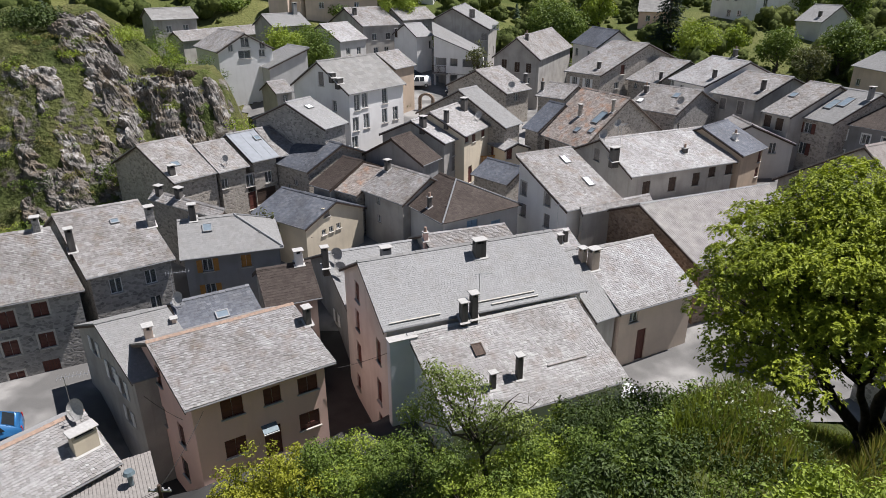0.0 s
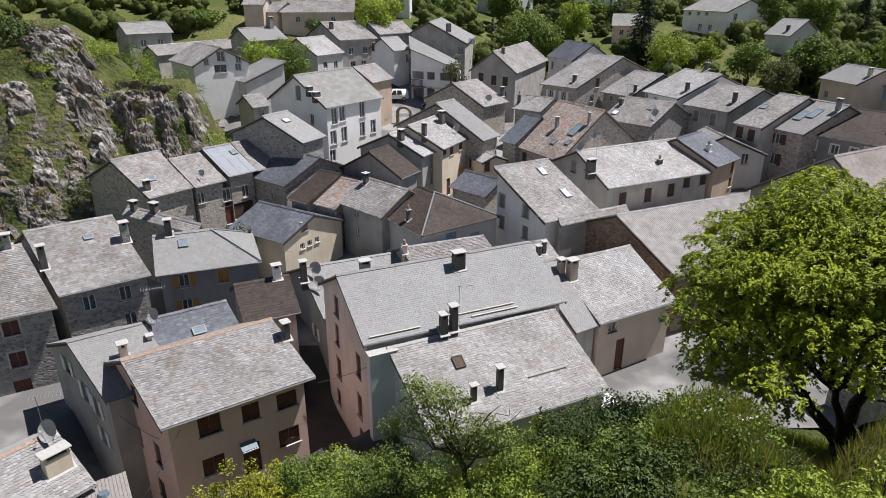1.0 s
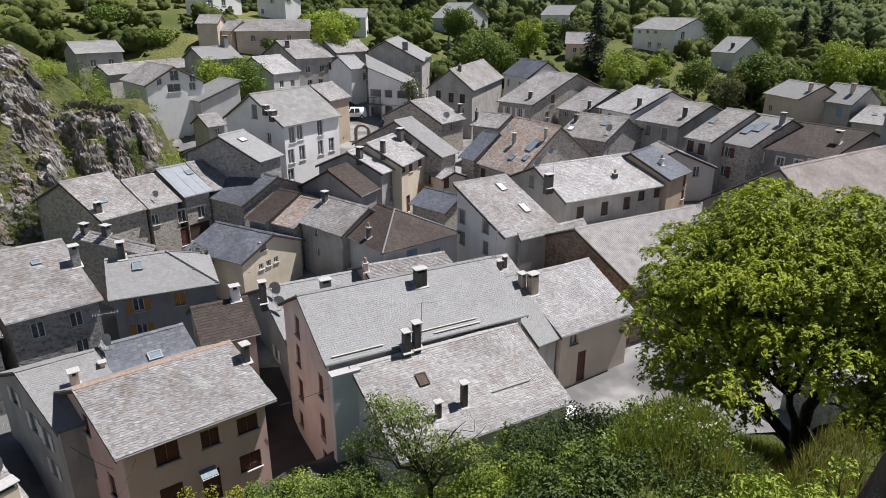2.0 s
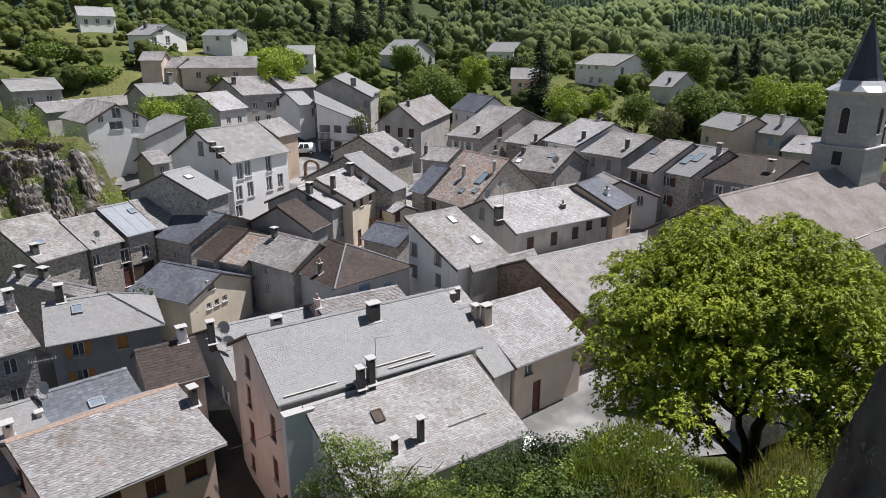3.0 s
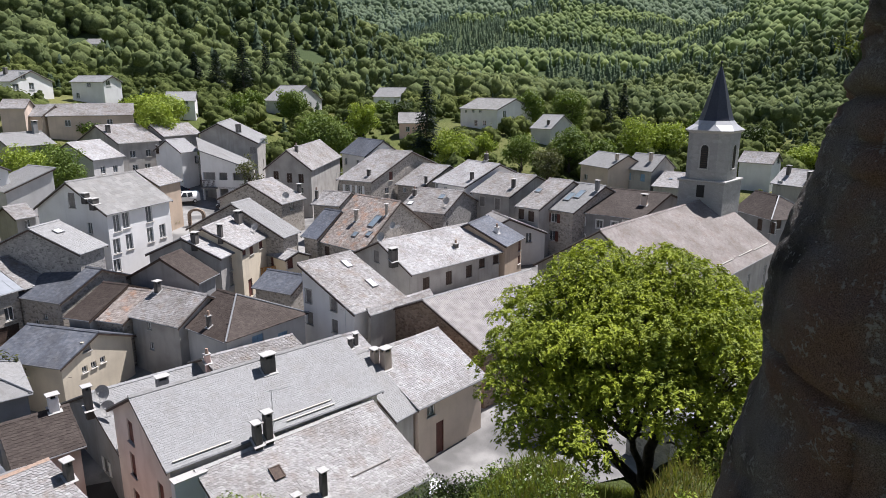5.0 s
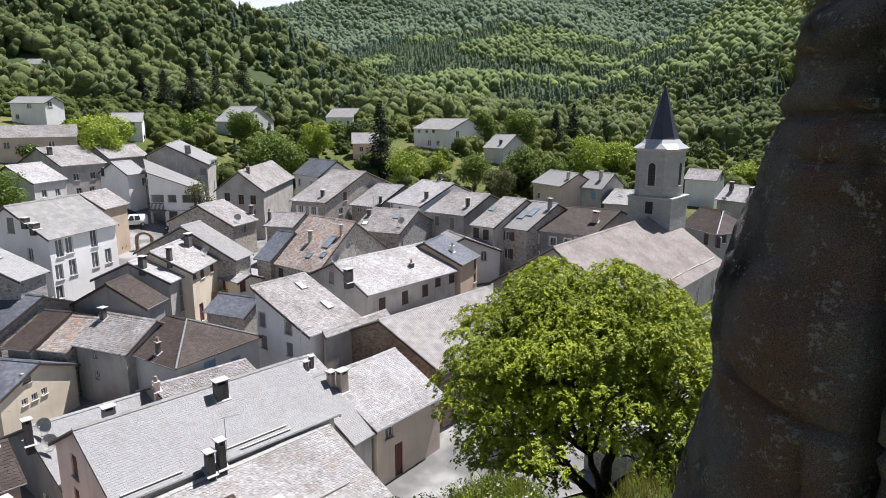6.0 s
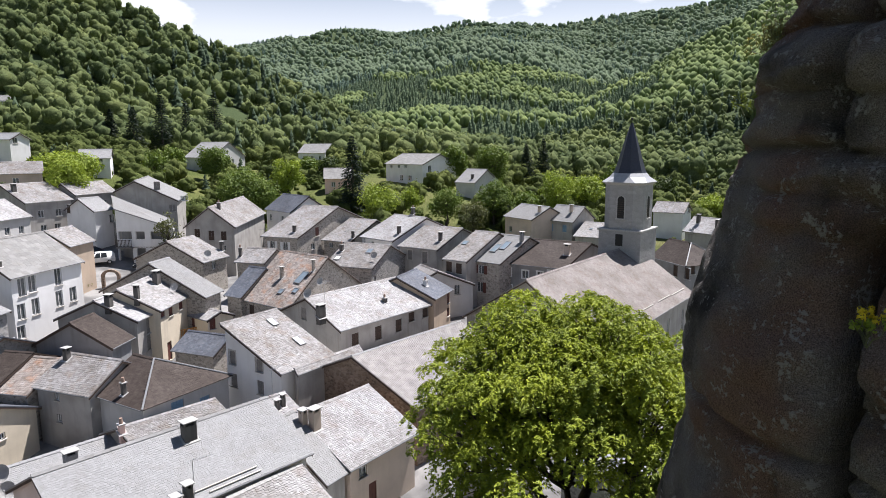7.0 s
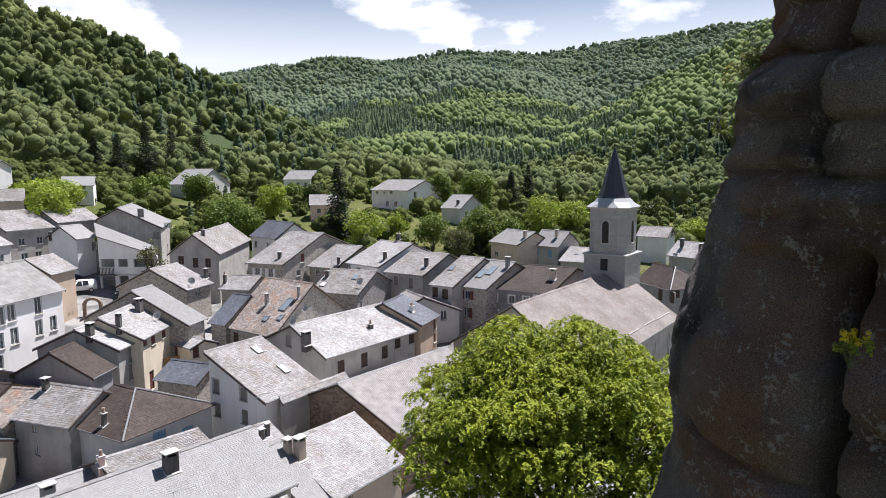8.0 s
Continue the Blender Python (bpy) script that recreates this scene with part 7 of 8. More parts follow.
bush(-31.11, 55.93, 1.62, 1.25, "bright", 262, group='shrubs of the knoll', label='wild shrub between the rocks of the knoll', leaf=0.2, per=170)
bush(-23.99, 70.00, 2.03, 3.12, "bright", 263, group='shrubs of the knoll', label='wild shrub between the rocks of the knoll', leaf=0.2, per=170)
bush(2.16, 22.90, 1.20, 2.25, "bright", 400)
bush(2.93, 20.79, 1.32, 1.88, "green", 401)
bush(4.21, 21.59, 1.44, 2.38, "green", 402)
bush(5.24, 20.85, 1.44, 2.25, "bright", 403)
bush(6.87, 23.00, 1.44, 2.75, "dark", 404)
bush(6.51, 20.49, 1.56, 2.50, "dark", 405)
bush(8.70, 23.44, 1.56, 3.25, "dark", 406)
bush(7.58, 19.05, 1.56, 2.25, "dark", 407)
bush(-3.38, 24.47, 1.44, 2.50, "green", 419)
bush(-4.66, 23.95, 1.44, 2.38, "bright", 420)
bush(0.17, 23.80, 1.32, 2.00, "green", 421)
bush(-1.73, 24.13, 1.44, 2.75, "dark", 422)
bush(8.27, 26.75, 1.08, 2.50, "dark", 423)
bush(6.80, 26.13, 1.20, 3.25, "dark", 424)
bush(5.92, 25.73, 1.20, 2.75, "dark", 425)
bush(4.72, 24.86, 1.08, 2.00, "bright", 426)
bush(-7.93, 23.29, 1.44, 2.38, "yellow", 427, label="yellow-green clipped hedge on the slope")
bush(-8.86, 22.30, 1.44, 2.38, "yellow", 428, label="yellow-green clipped hedge on the slope")
bush(-6.51, 23.83, 1.32, 2.38, "yellow", 429, label="yellow-green clipped hedge on the slope")

# undergrowth that fills the slope below the walnut
rng_ = random.Random(77)
rows_ = []
for i_ in range(70):
    a_, d_ = 4 + 18 * rng_.random(), 14.2 + 8.5 * rng_.random()
    if d_ > knots(SLOPE_FOOT, a_) - 8.5 or (a_ < 12 and d_ > 21):
        continue
    rows_.append((d_ * math.sin(radians(a_)), d_ * math.cos(radians(a_)), 0.75 + 0.5 * rng_.random(), 0.7 + 0.7 * rng_.random(), rng_.choice(("bright", "bright", "green") if a_ < 14.5 else ("dark", "dark", "green"))))
scrub("undergrowth", "dense leafy undergrowth on the slope", rows_, 0.145, 520)
# low plants on the shaded level ground under the walnut, and weeds along its brow
rows_ = []
for i_ in range(90):
    a_, d_ = 17 + 28 * rng_.random(), 12.2 + 6.3 * rng_.random()
    rows_.append((d_ * math.sin(radians(a_)), d_ * math.cos(radians(a_)), 0.5 + 0.5 * rng_.random(), (0.4 + 0.7 * rng_.random()) * (1.0 if a_ < 32 else 0.5), "green" if a_ > 34 else rng_.choice(("dark", "dark", "green"))))
scrub("low_plants", "low shaded plants under the walnut tree", rows_, 0.11, 380)
for i_ in range(34):
    a_ = 24.5 + 8.0 * rng_.random()
    d_ = 18.6 + 1.9 * rng_.random()
    bush(d_ * math.sin(radians(a_)), d_ * math.cos(radians(a_)), 0.5 + 0.35 * rng_.random(), 0.45 + 0.5 * rng_.random(), rng_.choice(("bright", "green", "green", "olive")), 760 + i_, 0.13, 260, "sunlit tall weeds on the bank above the street", blossom="white" if i_ % 9 == 4 else None)
for x_, y_, r_, h_ in ((9.0, 11.9, 1.2, 2.5), (10.1, 12.3, 1.2, 2.7), (9.9, 10.9, 1.2, 2.6), (11.2, 11.7, 1.1, 2.4), (8.2, 12.2, 0.9, 1.9), (11.9, 12.9, 1.0, 2.0), (8.9, 10.4, 1.1, 2.6)):
    bush(x_, y_, r_, h_, "bright", int(820 + x_ * 9), 0.14, 520, "broad bright green shrub at the foot of the cliff")

# taller shrubs before the lean-to's front
for a_, d_, r_, h_, k_ in ((9.6, 26.3, 0.9, 2.5, "green"), (11.0, 26.8, 1.2, 3.9, "bright"), (13.0, 27.0, 1.2, 3.6, "dark"), (15.0, 27.6, 1.2, 3.0, "dark"), (17.0, 28.0, 1.1, 2.4, "dark"), (7.0, 26.0, 0.9, 1.6, "dark"), (19.5, 28.4, 1.0, 2.2, "bright")):
    bush(d_ * math.sin(radians(a_)), d_ * math.cos(radians(a_)), r_, h_, k_, int(800 + a_ * 3))

# low scrub between the rocks of the knoll
rows_ = []
for i_ in range(330):
    x_, y_ = -46 + 23 * rng_.random(), 56 + 19 * rng_.random()
    if 0.2 < knoll(x_, y_) < 1.02:
        rows_.append((x_, y_, 0.4 + 0.65 * rng_.random(), 0.45 + 0.75 * rng_.random(), rng_.choice(("green", "dark", "olive", "bright", "straw"))))
scrub("knoll_scrub", "low scrub and dry grass between the rocks of the knoll", rows_, 0.15, 210)

# hedge before the salmon house
for x_, y_, z_, k_ in ((-9.94, 23.5, 4.4, "yellow"), (-9.0, 23.9, 5.3, "yellow"), (-8.0, 24.2, 5.9, "yellow"), (-7.1, 24.5, 6.0, "yellow"), (-6.1, 24.8, 5.4, "green"), (-5.2, 25.0, 4.8, "green"), (-3.9, 25.2, 4.3, "bright"), (-2.5, 25.4, 4.5, "green"), (-1.3, 25.5, 4.3, "green"), (-0.1, 25.5, 3.6, "bright")):
    hedge = k_ == "yellow" and x_ < 0
    bush(x_, y_, 1.05, max(0.8, z_ - ground(x_, y_)), k_, int(950 + x_ * 7), label="yellow-green clipped hedge on the slope" if hedge else "leafy green shrub on the slope")


# ---- woods on the hills ----
def ball(sub):
    bm = bmesh.new()
    bmesh.ops.create_icosphere(bm, subdivisions=sub, radius=1.0)
    bm.verts.index_update()
    v, f = np.array([q.co[:] for q in bm.verts]), np.array([[q.index for q in t.verts] for t in bm.faces])
    bm.free()
    return v, f


BALL = {1: ball(1), 2: ball(2)}


def crown_shape(seed, kind, lobes, sub, n, size):
    """A tree crown, unit wide, foot at zero: billowing lobes (or ragged tiers) with n small leafy sprays lying on them."""
    rng = np.random.default_rng(seed)
    if kind == "pine":
        body, tri = [], []
        tiers = 7 if n > 30 else 5
        for q in range(tiers):
            z0 = 0.06 + 1.45 * q / tiers
            z1 = z0 + 2.1 / tiers
            r0, b = 0.36 * (1 - q / (tiers + 0.6)) ** 0.85, len(body)
            body.append((0.02 * rng.normal(), 0.02 * rng.normal(), z1))
            for j in range(8):
                a, r = 2 * math.pi * (j + 0.5 * q) / 8, r0 * (0.62 + 0.45 * rng.random())
                body.append((r * math.cos(a), r * math.sin(a), z0 - 0.06 + 0.14 * rng.random()))
            tri += [(b, b + 1 + j, b + 1 + (j + 1) % 8) for j in range(8)]
        body, tri = np.array(body), np.array(tri)
        t = rng.random(n) ** 1.3
        a = rng.random(n) * 2 * math.pi
        r = 0.38 * (1 - t) ** 0.9 * (0.6 + 0.45 * rng.random(n))
        c = np.stack([r * np.cos(a), r * np.sin(a), 0.10 + 1.45 * t], 1)
        nn = np.stack([np.cos(a) * 0.8, np.sin(a) * 0.8, np.full(n, 0.6)], 1) + rng.normal(size=(n, 3)) * 0.15
        slim = 0.5
    else:
        spheres = [(0.0, 0.0, 0.42, 0.34 if lobes > 1 else 0.45)]
        for k in range(lobes - 1):
            a, up = 2.4 * k + rng.random(), -0.35 + 1.25 * rng.random()
            h = math.sqrt(max(0.05, 1 - min(up, 0.95) ** 2))
            r = 0.17 + 0.10 * rng.random()
            spheres.append((0.28 * h * math.cos(a), 0.28 * h * math.sin(a), 0.44 + 0.30 * up, r))
        bv, bf = BALL[sub]
        vs, fs, base = [], [], 0
        for k, (x, y, z, r) in enumerate(spheres):
            jit = np.array([1 + 0.45 * noise.noise(Vector(q) * 1.9 + Vector((seed, k * 3.1, 0))) for q in bv])
            v = bv * (r * jit)[:, None] * np.array((1, 1, 0.95)) + np.array((x, y, z))
            hid = v[:, 2] < 0.05
            for m, (x2, y2, z2, r2) in enumerate(spheres):
                if m != k:
                    hid |= np.linalg.norm(v - np.array((x2, y2, z2)), axis=1) < r2 * 0.88
            keep = ~hid[bf].all(1)
            used = np.unique(bf[keep])
            new_id = np.full(len(v), -1)
            new_id[used] = np.arange(len(used)) + base
            vs.append(v[used])
            fs.append(new_id[bf[keep]])
            base += len(used)
        body, tri = np.concatenate(vs), np.concatenate(fs)
        pick = rng.integers(0, len(spheres), n)
        d = rng.normal(size=(n, 3))
        d[:, 2] = np.abs(d[:, 2]) - 0.25
        d /= np.linalg.norm(d, axis=1)[:, None] + 1e-9
        sp = np.array(spheres)[pick]
        c = sp[:, :3] + d * (sp[:, 3:] * (0.98 + 0.14 * rng.random((n, 1))))
        nn = d + rng.normal(size=(n, 3)) * 0.28
        slim = 0.8
    if n == 0:
        return body, tri
    nn /= np.linalg.norm(nn, axis=1)[:, None]
    v, f = leaf_quads(c, nn, size, rng, slim)
    f = np.array(f)
    b = len(body)
    return np.concatenate([body, v]), np.concatenate([tri, f[:, [0, 1, 2]] + b, f[:, [0, 2, 3]] + b])


SHAPES = {}
for rich_, lobes_, sub_, n_, s_ in ((3, 7, 1, 110, 0.085), (2, 4, 1, 26, 0.11), (1, 3, 1, 0, 0.12), (0, 1, 1, 0, 0.1)):
    SHAPES[rich_] = ([crown_shape(q * 3 + 1, "broad", lobes_, sub_, n_, s_) for q in range(7)], [crown_shape(q * 3 + 2, "pine", lobes_, sub_, n_, s_ * 1.3) for q in range(5)])


def wood(name, label, spots, mat):
    """Many crowns joined: spots of (x, y, z, width, height factor, shape, turn)."""
    vs, fs, base = [], [], 0
    for x, y, z, w, hf, (v, f), t in spots:
        c, s = math.cos(t), math.sin(t)
        q = np.stack([(v[:, 0] * c - v[:, 1] * s) * w + x, (v[:, 0] * s + v[:, 1] * c) * w + y, v[:, 2] * w * hf + z], 1)
        vs.append(q)
        fs.append(f + base)
        base += len(v)
    me = mesh_of(name, np.concatenate(vs).tolist(), np.concatenate(fs).tolist(), mat, True)
    return tagged(new(name, me), label, "woodland", kind="stuff")


def canopy_mat(name, dark, mid, light, near=1.0):
    m, n, l, b = nodes_of(name)
    # near below 1 evens out tones and shading, standing for distance haze
    stand = mix(n, l, 0.5, noise_node(n, l, 0.016, 3), noise_node(n, l, 0.09, 4))
    c = ramp(n, l, stand, (0.36, dark), (0.5, mid), (0.62, light))
    c = mix(n, l, 0.20 + 0.15 * near, c, ramp(n, l, island(n), (0.0, dark), (1.0, light)))
    fine = noise_node(n, l, 1.6, 6)
    c = mix(n, l, 0.15 + 0.30 * near, c, ramp(n, l, fine, (0.34, (0.20, 0.20, 0.20)), (0.66, (0.78, 0.78, 0.78))), "OVERLAY")
    bump(n, l, b, fine, 0.3 + 0.4 * near, 0.5)
    l.new(c, b.inputs["Base Color"])
    b.inputs["Roughness"].default_value = 0.85
    b.inputs["Specular IOR Level"].default_value = 0.1
    tr = n.new("ShaderNodeBsdfTranslucent")
    l.new(c, tr.inputs["Color"])
    ms = n.new("ShaderNodeMixShader")
    ms.inputs["Fac"].default_value = 0.54 - 0.12 * near
    l.new(b.outputs["BSDF"], ms.inputs[1])
    l.new(tr.outputs["BSDF"], ms.inputs[2])
    l.new(ms.outputs["Shader"], n["Material Output"].inputs["Surface"])
    return m


M_BROAD = canopy_mat("broad-leaved canopy", (0.060, 0.083, 0.026), (0.112, 0.143, 0.042), (0.190, 0.217, 0.064))
# the hill woods' base colours are shifted paler and bluer for haze
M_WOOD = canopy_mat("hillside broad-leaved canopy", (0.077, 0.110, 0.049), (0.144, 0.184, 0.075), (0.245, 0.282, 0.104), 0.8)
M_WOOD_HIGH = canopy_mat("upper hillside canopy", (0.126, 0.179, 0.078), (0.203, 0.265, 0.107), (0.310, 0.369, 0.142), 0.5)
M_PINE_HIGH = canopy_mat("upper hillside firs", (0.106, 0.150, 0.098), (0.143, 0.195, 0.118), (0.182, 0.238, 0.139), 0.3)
M_PINE = canopy_mat("conifer canopy", (0.054, 0.081, 0.055), (0.083, 0.121, 0.076), (0.127, 0.167, 0.097))


def clear(x, y):
    """Ground kept free of trees: round the houses on the slope, before their fronts, and the meadows."""
    r = math.hypot(x, y)
    for h in HOUSES.values():
        o = h["ob"].location
        ro = math.hypot(o.x, o.y)
        if ro < 96:
            continue
        if (o.x - x) ** 2 + (o.y - y) ** 2 < 8 ** 2:
            return True
        if abs(math.atan2(o.x, o.y) - math.atan2(x, y)) * ro < 9 and 0 < ro - r < (17 if ro < 250 else 40):
            return True
    return noise.noise((x * 0.018, y * 0.018, 8)) > 0.22 and r < 190


def scatter(d0, d1, a0, a1, step, width, pines, seed, keep=None, rich=2):
    rng = np.random.default_rng(seed)
    broad, pine = [], []
    d = d0
    while d < d1:
        da = math.degrees(step / d)
        a = a0 + rng.random() * da
        while a < a1:
            az, dd = a + (rng.random() - 0.5) * da * 1.6, d + (rng.random() - 0.5) * step * 2.0
            x, y = dd * math.sin(radians(az)), dd * math.cos(radians(az))
            a += da
            if keep and not keep(x, y, az, dd, rng):
                continue
            z = ground(x, y)
            w = width * (0.5 + 1.0 * rng.random() ** 1.4)
            pk = pines * min(3.0 if d > 500 else 5.0, 0.3 + 12.0 * max(0.0, noise.noise((x * 0.008, y * 0.008, 5)) - 0.02))
            t = rng.random() * 6.28
            if rng.random() < pk:
                w *= 0.62 if d < 500 else 0.75
                pine.append((x, y, z - 0.5, w * 1.1, min(0.62 + 0.25 * rng.random(), 9.0 / w), SHAPES[rich][1][int(rng.random() * 5)], t))
            else:
                flat = 0.9 if d < 235 else 1.3
                broad.append((x, y, z - 0.22 * w, w, flat * min(0.85 + 0.45 * rng.random(), (11.0 if d < 1000 else 16.0) / w), SHAPES[rich][0][int(rng.random() * 7)], t))
        d += step
    return broad, pine


def near_wood(x, y, az, d, rng):
    return not clear(x, y)


def front_slope(x, y, az, d, rng):
    """Only the slopes that face the village carry trees that can be told apart."""
    return ground(x * 1.03, y * 1.03) > ground(x, y) - 0.02 * d


def shrubby(x, y, az, d, rng):
    for h in HOUSES.values():
        o = h["ob"].location
        if (o.x - x) ** 2 + (o.y - y) ** 2 < 5.5 ** 2:
            return False
    return not paved(x, y) and knoll(x, y) > 1.1 and rng.random() < 0.75


B0, P0 = scatter(104, 215, -34, 60, 4.4, 2.3, 0.0, 6, shrubby, 2)
B1, P1 = scatter(118, 235, -34, 62, 5.0, 5.4, 0.05, 1, lambda x, y, az, d, rng: not clear(x, y) and rng.random() < 0.72 + 0.2 * ease(150, 220, d), 3)
B2, P2 = scatter(235, 500, -34, 62, 6.8, 9.6, 0.12, 2, near_wood, 2)
B3, P3 = scatter(500, 1000, 2, 62, 6.9, 8.6, 0.34, 3, front_slope, 0)
B4, P4 = scatter(1000, 1500, 8, 60, 9.3, 11.5, 0.34, 4, front_slope, 0)
B5, P5 = scatter(1500, 2700, 6, 60, 17.0, 20.0, 0.16, 5, front_slope, 0)
wood("garden_shrubs", "low shrubs and hedges in the gardens behind the village", B0, M_BROAD)
wood("garden_wood", "scattered broad-leaved trees in gardens behind the village", B1, M_BROAD)
wood("garden_wood", "scattered dark conifers in gardens behind the village", P1, M_PINE)
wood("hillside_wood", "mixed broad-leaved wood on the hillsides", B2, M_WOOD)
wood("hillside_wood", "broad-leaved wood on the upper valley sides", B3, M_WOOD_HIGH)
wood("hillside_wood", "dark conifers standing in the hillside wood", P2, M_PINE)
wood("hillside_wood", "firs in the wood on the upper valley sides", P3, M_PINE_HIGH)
# distance haze is put into these two base colours, pale and bluish
M_BROAD_FAR = canopy_mat("haze-paled beech canopy", (0.175, 0.231, 0.153), (0.212, 0.272, 0.171), (0.251, 0.314, 0.192), 0.0)
M_PINE_FAR = canopy_mat("haze-blued fir canopy", (0.135, 0.195, 0.154), (0.161, 0.225, 0.172), (0.186, 0.255, 0.190), 0.0)
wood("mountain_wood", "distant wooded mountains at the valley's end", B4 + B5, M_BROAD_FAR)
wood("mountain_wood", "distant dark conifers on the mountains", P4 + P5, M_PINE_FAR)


# ---- vehicles, aerials, rails and other small things ----
M_CARWHITE = plain_mat("white car paint", (0.80, 0.80, 0.79), 0.25, 0.0, 0.05, 2)
M_CARDARK = plain_mat("dark car paint", (0.03, 0.032, 0.04), 0.25, 0.1, 0.2, 2)
M_CARBLUE = plain_mat("blue car paint", (0.03, 0.14, 0.33), 0.25, 0.1, 0.15, 2)
M_CARGLASS = plain_mat("tinted car glass", (0.02, 0.025, 0.03), 0.08, 0.0, 0.2, 2)
M_RUBBER = plain_mat("black rubber", (0.018, 0.018, 0.018), 0.85, 0.0, 0.2, 9)
M_LAMPGLASS = plain_mat("clear lamp glass", (0.72, 0.72, 0.70), 0.15, 0.0, 0.1, 5)
M_REDGLASS = plain_mat("red lamp glass", (0.45, 0.02, 0.02), 0.2, 0.0, 0.1, 5)


def car(x, y, yaw, paint, label, name="car", van=False, L=4.1, Wd=1.7, H=1.5):
    ob = thing(name, x, y, ground(x, y) + 0.07, yaw, label, "car" if not van else "van")
    if van:
        H = 1.82
        prof = [(0.0, 0.35), (0.05, 0.75), (0.25, 0.98), (0.95, 1.12), (1.55, 1.72), (1.85, H), (L - 0.25, H), (L - 0.05, 1.6), (L, 0.9), (L, 0.35)]
    else:
        prof = [(0.0, 0.35), (0.05, 0.65), (0.3, 0.80), (1.15, 0.92), (1.85, 1.40), (2.2, H), (3.1, H), (3.75, 1.05), (L - 0.05, 0.98), (L, 0.7), (L, 0.35)]
    bm = bmesh.new()
    loft(bm, [ring(bm, [(px, sy, pz) for px, pz in prof]) for sy in (-Wd / 2, Wd / 2)])
    for v in bm.verts:
        if v.co.z > 1.0:
            v.co.y *= 1 - 0.16 * (v.co.z - 1.0) / (H - 1.0)
    bmesh.ops.bevel(bm, geom=[e for e in bm.edges], offset=0.05, segments=2, affect="EDGES")
    part("body", bm, paint, ob, smooth=True)
    z0, z1 = 1.02, H - 0.12
    for sy in (-1, 1):
        for x0, x1, s0 in (((1.25, 2.15, 0.45), (2.25, 3.0, 0.0)) if van else ((1.55, 2.45, 0.5), (2.52, 3.3, 0.0))):
            bm = bmesh.new()
            ya, yb = sy * (Wd / 2 + 0.006), sy * (Wd / 2 * (1 - 0.16 * (z1 - 1.0) / (H - 1.0)) + 0.012)
            e = 0.0 if van else (0.25 if x1 > 3 else 0.0)
            bm.faces.new(ring(bm, [(x0, ya, z0), (x1, ya, z0), (x1 - e, yb, z1), (x0 + s0, yb, z1)][::sy]))
            part("side_window", bm, M_CARGLASS, ob)
    bm = bmesh.new()
    a, b = ((0.98, 1.16), (1.55, 1.70)) if van else ((1.2, 0.98), (1.82, 1.38))
    w0, w1 = Wd / 2 - 0.12, Wd / 2 - 0.22
    n = Vector((-(b[1] - a[1]), 0, b[0] - a[0])).normalized() * 0.02
    bm.faces.new(ring(bm, [Vector((a[0], -w0, a[1])) + n, Vector((a[0], w0, a[1])) + n, Vector((b[0], w1, b[1])) + n, Vector((b[0], -w1, b[1])) + n]))
    part("windscreen", bm, M_CARGLASS, ob)
    bm = bmesh.new()
    if van:
        bm.faces.new(ring(bm, [(L + 0.006, w1, 1.1), (L + 0.006, -w1, 1.1), (L - 0.07, -w1, 1.55), (L - 0.07, w1, 1.55)]))
    else:
        bm.faces.new(ring(bm, [(3.74, w1, 1.10), (3.74, -w1, 1.10), (3.2, -w1, H - 0.06), (3.2, w1, H - 0.06)]))
    part("rear_window", bm, M_CARGLASS, ob)
    for px in (0.75, L - 0.8):
        for sy in (-1, 1):
            wh = part("wheel", tube(bmesh.new(), [(0, -0.1, 0), (0, 0.1, 0)], 0.31, 16), M_RUBBER, ob, at=pose(px, sy * (Wd / 2 - 0.07), 0.31))
            part("rim", tube(bmesh.new(), [(0, -0.112, 0), (0, 0.112, 0)], 0.19, 12), M_METAL, wh)
    for sy in (-1, 1):
        part("headlight", boxes((-0.02, 0.08, -0.16, 0.16, -0.08, 0.08), bevel=0.02), M_LAMPGLASS, ob, at=pose(0.05, sy * (Wd / 2 - 0.3), 0.68))
        part("tail_light", boxes((-0.05, 0.02, -0.06, 0.06, -0.16, 0.16), bevel=0.02), M_REDGLASS, ob, at=pose(L - 0.01, sy * (Wd / 2 - 0.12), 0.85))
        part("mirror", boxes((-0.06, 0.06, -0.1, 0.1, -0.07, 0.07), bevel=0.03), M_BLACK, ob, at=pose(1.3, sy * (Wd / 2 + 0.09), 1.02))
    return ob


car(-6.1, 107.6, 8, M_CARWHITE, "small white delivery van parked on the square", "van", True)
car(-7.6, 110.2, 10, M_CARDARK, "dark car parked beside the white van")
car(0.6, 105.9, -28, M_CARDARK, "dark car parked in front of the white wing")
car(5.0, 103.4, -28, M_CARDARK, "dark car in the shade of the white wing")
car(-27.9, 28.9, 30, M_CARBLUE, "blue car parked at the street corner")
car(11.6, 33.6, 120, M_CARWHITE, "white car parked beside the lean-to")


